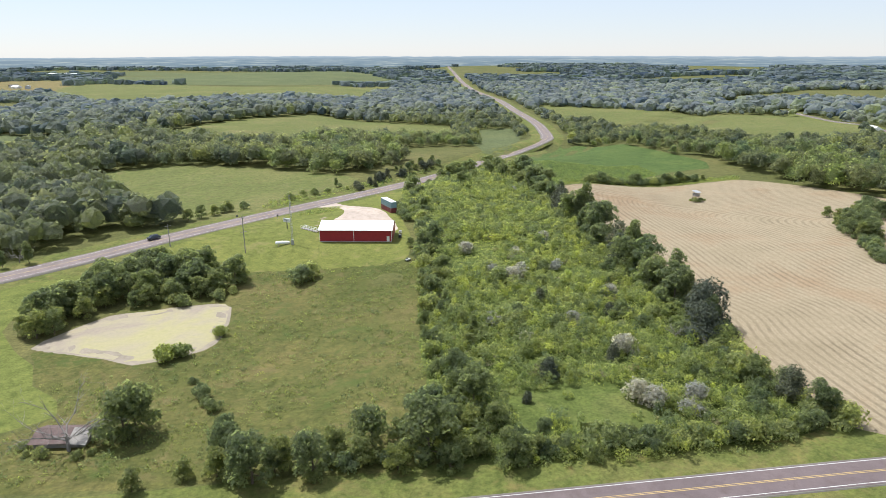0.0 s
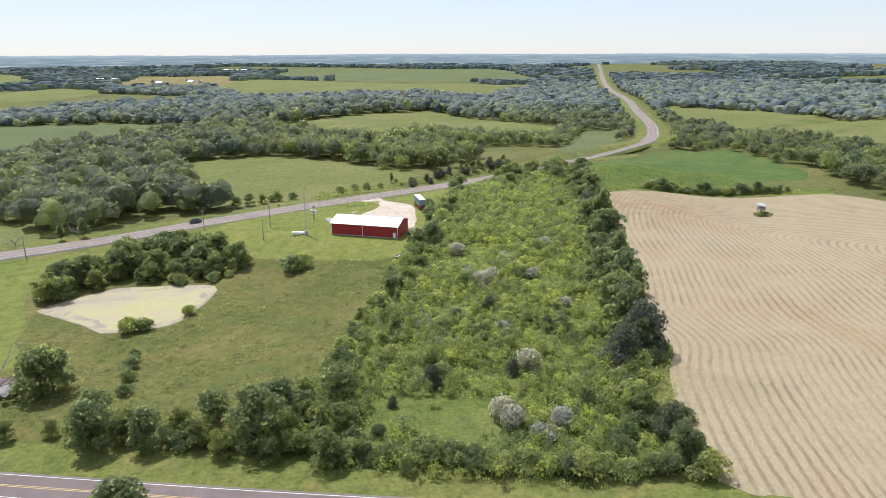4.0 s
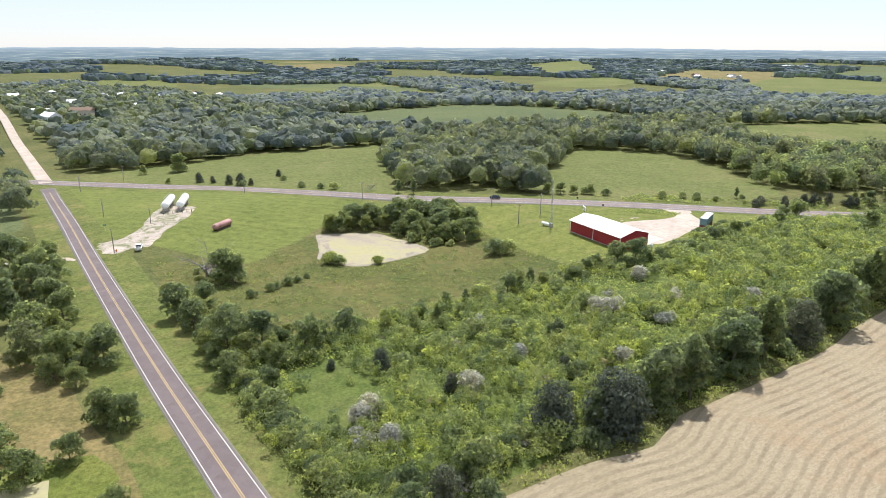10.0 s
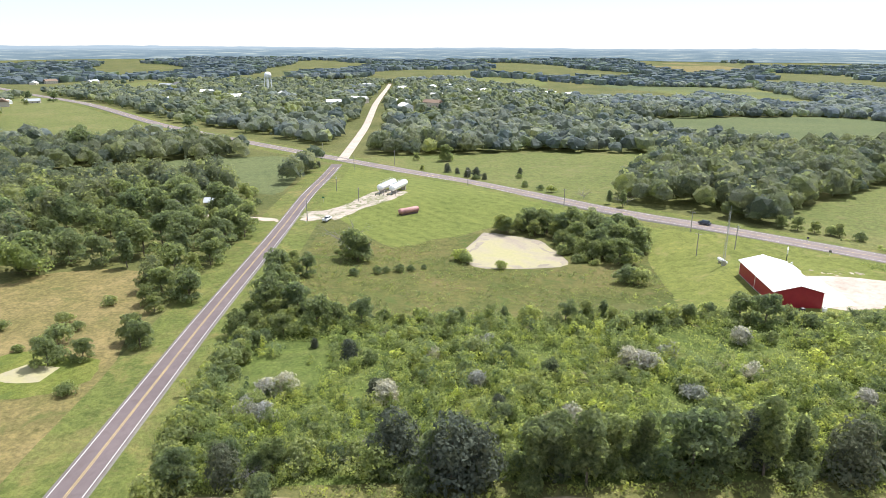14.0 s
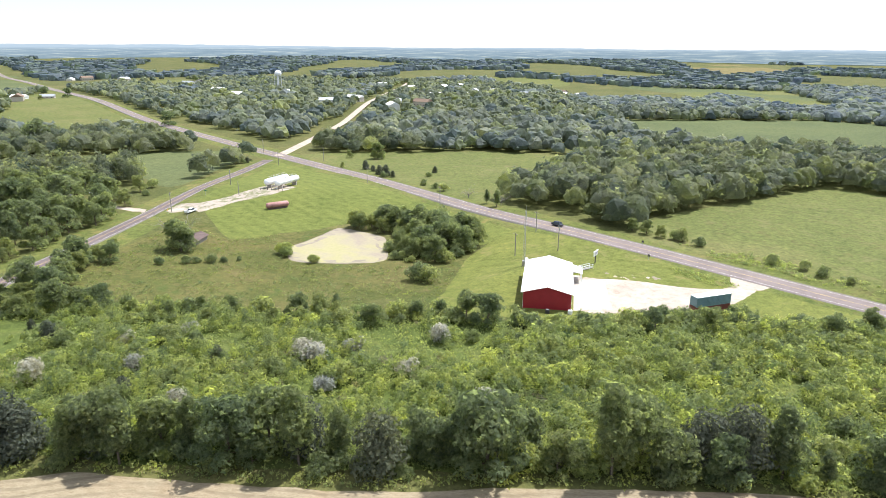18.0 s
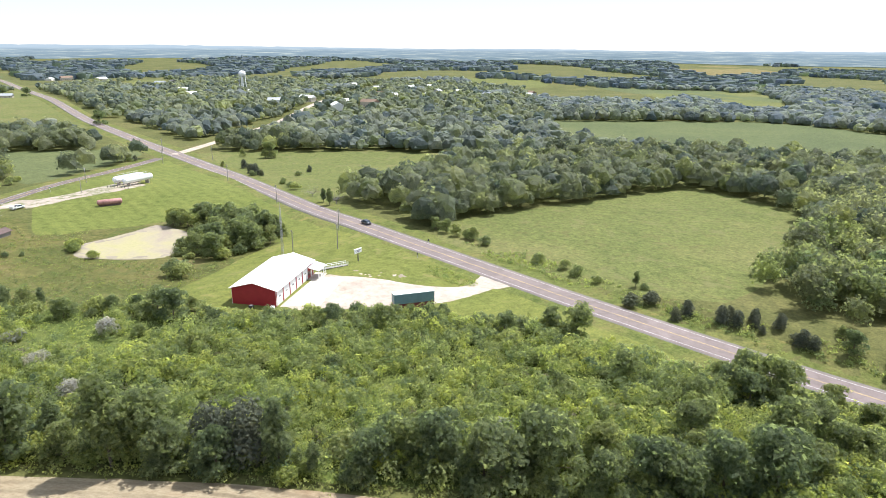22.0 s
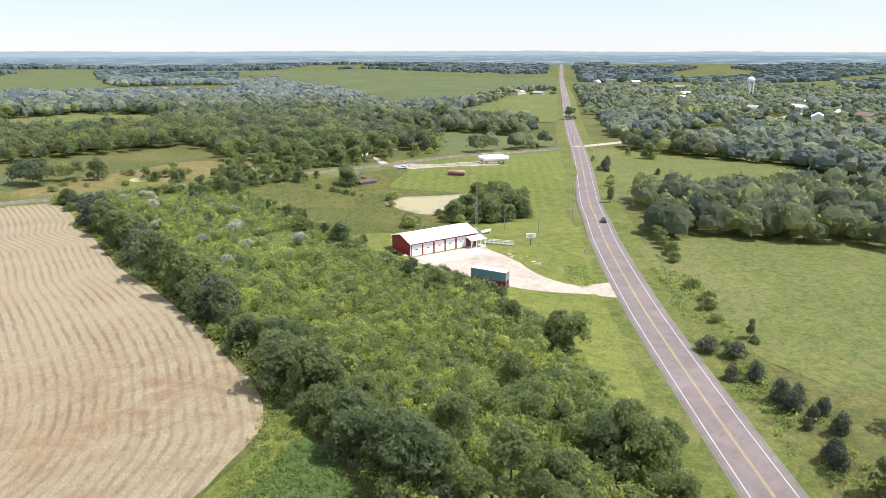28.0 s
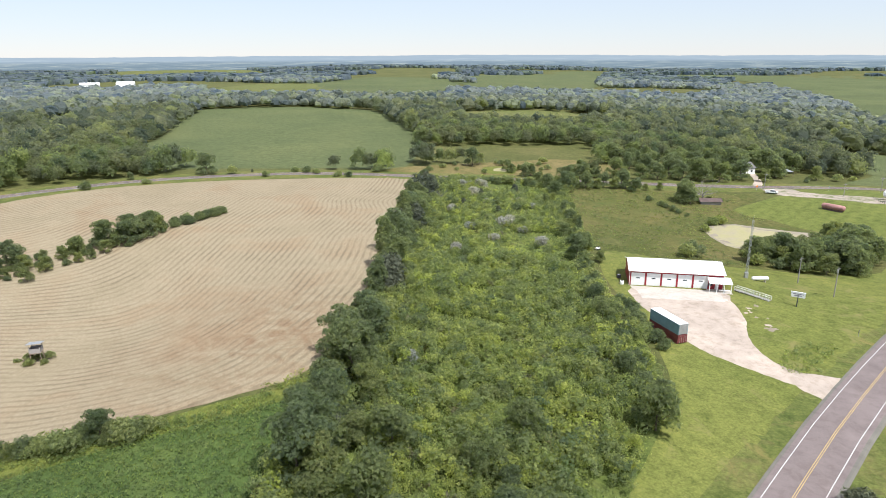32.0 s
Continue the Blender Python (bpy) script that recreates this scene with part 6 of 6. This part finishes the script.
for q in ((-50, 230, 8.6, 40, True), (-47, 216, 8.0, 40), (-90, 84, 8.2, 0), (-141, 89, 7.4, 0, True), (-118, 101, 6.0, 20), (-214, 90, 8.5, 0), (-74, 225, 8.0, 42), (-118, 188, 8.0, 42), (-160, 150, 8.0, 42), (-262, 66, 9, 0), (-232, 112, 8.5, 42)):
    utility_pole(*q)

# ---- tank lot ----
for x0, y0, x1, y1 in ((-130.2, 108.8, -144.5, 115.2), (-128.6, 114.0, -143.6, 120.4)):
    a = math.degrees(math.atan2(y1 - y0, x1 - x0))
    tk = stand("gas_storage_tank", "huge white gas storage tank on steel saddles", "storage tank", (x0 + x1) / 2, (y0 + y1) / 2, a, None, "gas storage tanks")
    sh = part("shell", tank_shell(15.5, 1.45, 28), M_WHITEPAINT, tk)
    sh.location = (0, 0, 2.9)
    for x in (-5, 5):
        part("saddle", boxed(x - 0.25, -1.2, -0.6, x + 0.25, 1.2, 1.9), M_CONCRETE, tk)
    part("walkway", boxed(-5.5, -0.4, 4.4, 5.5, 0.4, 4.5), M_STEEL, tk)
    part("pipe", rod([(-7.2, 0, 1.6), (-7.8, 0, 0.4), (-7.8, 0.9, 0.4)], 0.09), M_STEEL, tk)
    for y in (-0.4, 0.4):
        part("handrail", rod([(-5.5, y, 5.2), (5.5, y, 5.2)], 0.03, 6), M_STEEL, tk)
for k in range(7):
    p = stand("bollard", "short dark steel guard post", "bollard", -127.2 + 0.5 * k * 0.3, 107.5 + 1.7 * k, 0, None, "guard posts at the tanks")
    bm = bmesh.new()
    limb(bm, (0, 0, -0.2), (0, 0, 1.1), 0.1, 0.1, 10)
    part("post", bm, M_DARK, p)
red = stand("rusty_tank", "faded red and white old storage tank on skids", "storage tank", -103.2, 122.2, math.degrees(math.atan2(8.1, -5.9)))
sh = part("shell", tank_shell(9.6, 1.15, 24), M_TANKRED, red)
sh.location = (0, 0, 1.55)
for y in (-0.7, 0.7):
    part("skid", boxed(-4, y - 0.1, -0.2, 4, y + 0.1, 0.55), M_RUST, red)
for x in (-2.6, 0, 2.6):
    part("band", boxed(x - 0.12, -1.17, 0.55, x + 0.12, 1.17, 0.75), M_RUST, red)


def vehicle(name, x, y, rot, mat, label, pickup=False, z=0.0):
    """A car or pickup: shaped body, glazed cabin, wheels, lamps."""
    v = stand(name, label, "pickup" if pickup else "car", x, y, rot, height(x, y) + z)
    ln = 5.5 if pickup else 4.6
    bm = boxed(-ln / 2, -0.93, 0.35, ln / 2, 0.93, 0.98)
    bmesh.ops.bevel(bm, geom=bm.edges[:], offset=0.13, segments=3, affect="EDGES")
    body = part("body", bm, mat, v)
    cx0, cx1 = (-0.5, 1.35) if pickup else (-1.6, 1.05)
    bm = bmesh.new()
    lo = [bm.verts.new(p) for p in ((cx0 - 0.1, -0.85, 0.97), (cx1 + 0.5, -0.85, 0.97), (cx1 + 0.5, 0.85, 0.97), (cx0 - 0.1, 0.85, 0.97))]
    hi = [bm.verts.new(p) for p in ((cx0 + 0.25, -0.7, 1.55), (cx1 - 0.1, -0.7, 1.55), (cx1 - 0.1, 0.7, 1.55), (cx0 + 0.25, 0.7, 1.55))]
    for k in range(4):
        bm.faces.new((lo[k], lo[(k + 1) % 4], hi[(k + 1) % 4], hi[k]))
    bm.faces.new(hi), bm.faces.new(lo[::-1])
    bmesh.ops.recalc_face_normals(bm, faces=bm.faces[:])
    part("glass_cabin", bm, M_GLASS, v)
    part("roof", boxed(cx0 + 0.2, -0.73, 1.54, cx1 - 0.05, 0.73, 1.62, bevel=0.03), mat, v)
    if pickup:
        part("cargo_bed", boxed(-ln / 2 + 0.15, -0.75, 0.985, -0.75, 0.75, 1.0), M_DARK, v, "dark open cargo bed")
        for y0 in (-0.93, 0.85):
            part("bed_side", boxed(-ln / 2 + 0.05, y0, 0.95, -0.6, y0 + 0.08, 1.25), mat, v)
        part("tailgate", boxed(-ln / 2 + 0.02, -0.85, 0.95, -ln / 2 + 0.1, 0.85, 1.25), mat, v)
    for wx in (-ln * 0.31, ln * 0.31):
        for wy in (-0.95, 0.72):
            bm = bmesh.new()
            limb(bm, (wx, wy, 0.36), (wx, wy + 0.23, 0.36), 0.36, 0.36, 18)
            wh = part("wheel", bm, M_RUBBER, v)
            bm = bmesh.new()
            limb(bm, (wx, wy - 0.01, 0.36), (wx, wy + 0.24, 0.36), 0.2, 0.2, 12)
            part("rim", bm, M_STEEL, wh)
    for sy in (-0.7, 0.45):
        part("headlight", boxed(ln / 2 - 0.05, sy, 0.62, ln / 2 + 0.01, sy + 0.25, 0.78), M_WHITEPAINT, v)
        part("tail_light", boxed(-ln / 2 - 0.01, sy, 0.65, -ln / 2 + 0.05, sy + 0.25, 0.82), M_TANKRED, v)
    return v


vehicle("pickup_truck", -90.5, 91.3, 165, M_WHITEPAINT, "white pickup truck parked on the gravel", True, 0.12)
vehicle("car", -82, 233.5, 222, paint("dark_blue_car_paint", (0.05, 0.06, 0.08), 0.25, 0.6), "dark compact car on the highway", False, 0.31)
warning = stand("warning_sign", "orange diamond road warning sign on a post", "sign", -86.5, 84.2, 20)
part("post", boxed(-0.04, -0.04, -0.2, 0.04, 0.04, 1.8), M_STEEL, warning)
bm = boxed(-0.45, -0.03, -0.45, 0.45, 0.03, 0.45)
bmesh.ops.rotate(bm, verts=bm.verts[:], cent=(0, 0, 0), matrix=Matrix.Rotation(radians(45), 3, "Y"))
bmesh.ops.translate(bm, verts=bm.verts[:], vec=(0, 0, 1.9))
part("panel", bm, paint("orange_sign_face", (0.75, 0.22, 0.03), 0.5), warning)
street = stand("street_sign", "small green street sign on a post", "sign", -119, 86, 70)
part("post", boxed(-0.04, -0.04, -0.2, 0.04, 0.04, 2.3), M_STEEL, street)
part("panel", boxed(-0.6, -0.02, 2.0, 0.6, 0.02, 2.4), paint("green_sign_face", (0.03, 0.2, 0.13), 0.5), street)
for x, y in ((-42, 257), (-58, 259)):
    ms = stand("marker_sign", "small roadside marker sign on a post", "sign", x, y, 48)
    part("post", boxed(-0.04, -0.04, -0.2, 0.04, 0.04, 1.6), M_STEEL, ms)
    part("panel", boxed(-0.35, -0.02, 1.1, 0.35, 0.02, 1.8), M_DARK, ms)

# ---- fallen-in shed, dead tree ----
ruin = stand("ruined_shed", "low collapsed shed with a rusty tin roof", "shed", -57.5, 106.5, -4)
part("wall", boxed(-4.3, -2.6, -0.3, 4.3, 2.6, 1.5), M_GREYWOOD, ruin)
part("roof_sheet", slab([(-4.9, -3.2, 1.35), (1.6, -3.2, 1.5), (1.6, 0.2, 2.6), (-4.9, 0.2, 2.45)], 0.05), M_RUST, ruin)
part("roof_sheet", slab([(1.65, -3.2, 1.45), (4.9, -3.3, 1.2), (4.9, 0.1, 2.4), (1.65, 0.2, 2.62)], 0.05), M_GREYWOOD, ruin, "bare greyed tin sheet")
part("roof_sheet", slab([(-4.9, 0.25, 2.45), (4.9, 0.15, 2.4), (4.9, 3.1, 1.3), (-4.9, 3.1, 1.3)], 0.05), M_RUST, ruin)


def dead_tree(x, y, s, seed, name="dead_tree", label="bare bleached dead tree with spreading branches"):
    r = random.Random(seed)
    t = stand(name, label, "tree", x, y)
    bm = bmesh.new()
    limb(bm, (0, 0, -0.2), (0.1, 0, 1.8 * s), 0.2 * s, 0.15 * s, 8)
    part("trunk", bm, M_DEADWOOD, t)
    for k in range(9):
        a, up = k * 0.72 + r.random() * 0.4, 0.35 + 0.6 * r.random()
        bm = bmesh.new()
        p, d = Vector((0.05, 0, (1.0 + 0.8 * r.random()) * s)), Vector((math.cos(a), math.sin(a), up)).normalized()
        w = 0.085 * s
        for i in range(5):
            q = p + d * (0.9 + 0.35 * r.random()) * s
            limb(bm, p, q, w, w * 0.72, 5)
            for _ in range(2):
                e = (d + Vector((r.gauss(0, 0.6), r.gauss(0, 0.6), r.gauss(0.1, 0.45)))).normalized()
                m = q + e * (0.8 + 0.6 * r.random()) * s
                limb(bm, q, m, w * 0.5, w * 0.22, 4)
                for _ in range(2):
                    e2 = (e + Vector((r.gauss(0, 0.6), r.gauss(0, 0.6), r.gauss(0, 0.5)))).normalized()
                    limb(bm, m, m + e2 * (0.5 + 0.5 * r.random()) * s, w * 0.22, 0.012, 3)
            d = (d + Vector((r.gauss(0, 0.22), r.gauss(0, 0.22), r.gauss(0.02, 0.2)))).normalized()
            p, w = q, w * 0.74
        part("branch", bm, M_DEADWOOD, t)
    return t


dead_tree(-55.5, 102.6, 1.75, 4)
for x, y, s, sd in ((66, 117, 0.7, 6), (62, 126, 0.6, 7), (70, 101, 0.5, 8), (66, 310, 0.75, 9), (-118, 214, 0.9, 10), (-132, 200, 0.8, 12)):
    dead_tree(x, y, s, sd, "dead_tree", "small grey dead tree among brush")
for x, y, s in ((-62, 101.5, 0.5), (-59, 101, 0.6), (-53, 99.5, 0.7), (-51, 101, 0.5), (-63.5, 104, 0.6)):
    plant("bush", x, y, s)

# ---- deer blind in the stubble ----
blind = stand("hunting_blind", "grey wooden hunting blind on tall legs", "hunting blind", 140.3, 276.4, 20)
for x in (-0.9, 0.9):
    for y in (-0.9, 0.9):
        part("leg", rod([(x * 1.25, y * 1.25, -0.3), (x, y, 2.5)], 0.09, 6), M_WOOD, blind)
part("floor", boxed(-1.2, -1.2, 2.5, 1.2, 1.2, 2.62), M_WOOD, blind)
for x0, y0, x1, y1 in ((-1.1, -1.1, 1.1, -1.0), (-1.1, 1.0, 1.1, 1.1), (-1.1, -1.0, -1.0, 1.0), (1.0, -1.0, 1.1, 1.0)):
    part("wall", boxed(x0, y0, 2.62, x1, y1, 3.6), M_GREYWOOD, blind)
for x in (-1.05, 0.95):
    for y in (-1.05, 0.95):
        part("corner_post", boxed(x, y, 3.6, x + 0.1, y + 0.1, 4.3), M_GREYWOOD, blind)
part("roof", slab([(-1.45, -1.5, 4.3), (1.45, -1.5, 4.3), (1.45, 1.5, 4.9), (-1.45, 1.5, 4.9)], 0.08), M_STEEL, blind)
part("ladder", rod([(1.1, 0.3, 2.5), (2.1, 0.3, -0.2)], 0.05, 5), M_WOOD, blind), part("ladder", rod([(1.1, -0.3, 2.5), (2.1, -0.3, -0.2)], 0.05, 5), M_WOOD, blind)
for x, y, s in ((139, 274.5, 0.55), (141, 274.8, 0.6), (142.5, 276, 0.55), (138.6, 277, 0.5), (144.5, 277, 0.45), (141, 278.4, 0.5)):
    plant("bush", x, y, s)

# ---- farmsteads and the village ----
def house(x, y, rot, ln, wd, wall_h, wall, roof, label, name="house", cat="house"):
    h = stand(name, label, cat, x, y, rot)
    part("wall", boxed(-ln / 2, -wd / 2, -1.0, ln / 2, wd / 2, wall_h), wall, h)
    bm = bmesh.new()
    o, rz = 0.5, wall_h + wd * 0.28
    v = [bm.verts.new(p) for p in ((-ln / 2 - o, -wd / 2 - o, wall_h - 0.15), (ln / 2 + o, -wd / 2 - o, wall_h - 0.15), (ln / 2 + o, wd / 2 + o, wall_h - 0.15), (-ln / 2 - o, wd / 2 + o, wall_h - 0.15), (-ln / 2 - o, 0, rz), (ln / 2 + o, 0, rz))]
    for f in ((0, 1, 5, 4), (2, 3, 4, 5), (0, 4, 3), (1, 2, 5), (0, 3, 2, 1)):
        bm.faces.new([v[i] for i in f])
    part("roof", bm, roof, h)
    for sy in (-1, 1):
        for k in range(max(2, int(ln / 4))):
            wx = -ln / 2 + (k + 0.5) * ln / max(2, int(ln / 4))
            w = part("window", boxed(wx - 0.55, sy * wd / 2 - 0.04, 1.0, wx + 0.55, sy * wd / 2 + 0.04, 2.1), M_GLASS, h)
    part("door", boxed(-0.5, wd / 2 - 0.02, 0, 0.5, wd / 2 + 0.05, 2.1), M_DARK, h)
    return h


WALLS = [M_WHITEPAINT, paint("cream_siding", (0.6, 0.55, 0.45)), paint("grey_siding", (0.42, 0.44, 0.46)), paint("tan_siding", (0.5, 0.45, 0.38)), M_WHITEPAINT]
ROOFS = [M_WHITEMETAL, M_SHINGLE_B, M_STEEL, M_SHINGLE, M_WHITEMETAL]
LABELS = ["white-sided village house with grey roof", "cream-sided village house among trees", "grey-sided village house among trees", "tan-sided village house among trees", "white-sided bungalow among trees"]
rv = random.Random(9)
for x, y in HOUSES + [(455, 595), (-697, 1428), (-734, 1458), (-780, 1400), (-820, 1450), (-760, 1500)]:
    k = rv.randrange(5)
    if near_line((x, y), HIGHWAY[::2], 16) or near_line((x, y), VILLAGE_ROAD, 12):
        y += 30
    house(x, y, rv.random() * 180, 13 + 9 * rv.random(), 8 + 4 * rv.random(), 3.2 + 2.2 * (rv.random() < 0.5), WALLS[k], rv.choice(ROOFS), LABELS[k])
for x, y, r_, ln, wd, lb in ((-1300, -600, 40, 34, 16, "long white roadside shop building"), (-1380, -600, 40, 28, 14, "long white roadside shop building"), (372, 466, 75, 14, 9, "grey-roofed white farm house beyond the pasture"), (758, -783, 30, 32, 14, "long white poultry barn"), (634, -674, 60, 26, 14, "white metal farm barn with gable roof"), (700, -800, 20, 30, 14, "white metal farm barn with gable roof"), (-1020, 1560, 10, 70, 16, "long white poultry barn"), (-900, 2050, 0, 80, 16, "long white poultry barn")):
    house(x, y, r_, ln, wd, 4.5, M_WHITEPAINT, M_WHITEMETAL, lb, "barn", "barn")
house(-97, 33, 20, 13, 9, 3.4, M_WHITEPAINT, M_SHINGLE, "white farmhouse half hidden by trees")
shelter = stand("open_shelter", "open-sided pole shelter with a tin roof", "shelter", -117, 40, 15)
part("roof", slab([(-5, -3, 3.3), (5, -3, 3.3), (5, 3, 2.8), (-5, 3, 2.8)], 0.1), M_STEEL, shelter)
for x in (-4.7, 0, 4.7):
    for y in (-2.7, 2.7):
        part("post", boxed(x - 0.08, y - 0.08, -0.5, x + 0.08, y + 0.08, 2.8), M_WOOD, shelter)
tower = stand("water_tower", "white water tower on steel legs above the village", "water tower", -837, -92)
gz = height(-837, -92)
top = 21.7 - gz
bm = bmesh.new()
bmesh.ops.create_uvsphere(bm, u_segments=20, v_segments=12, radius=5.2, matrix=Matrix.Translation((0, 0, top - 5)) @ Matrix.Diagonal((1, 1, 0.9, 1)))
for f in bm.faces:
    f.smooth = True
part("tank", bm, M_WHITEPAINT, tower)
for k in range(5):
    a = k * 1.2566
    part("leg", rod([(6.2 * math.cos(a), 6.2 * math.sin(a), -1), (4.6 * math.cos(a), 4.6 * math.sin(a), top - 5)], 0.4, 6), M_WHITEPAINT, tower)
part("riser", rod([(0, 0, -1), (0, 0, top - 8)], 0.8, 8), M_WHITEPAINT, tower)
unused_trees()
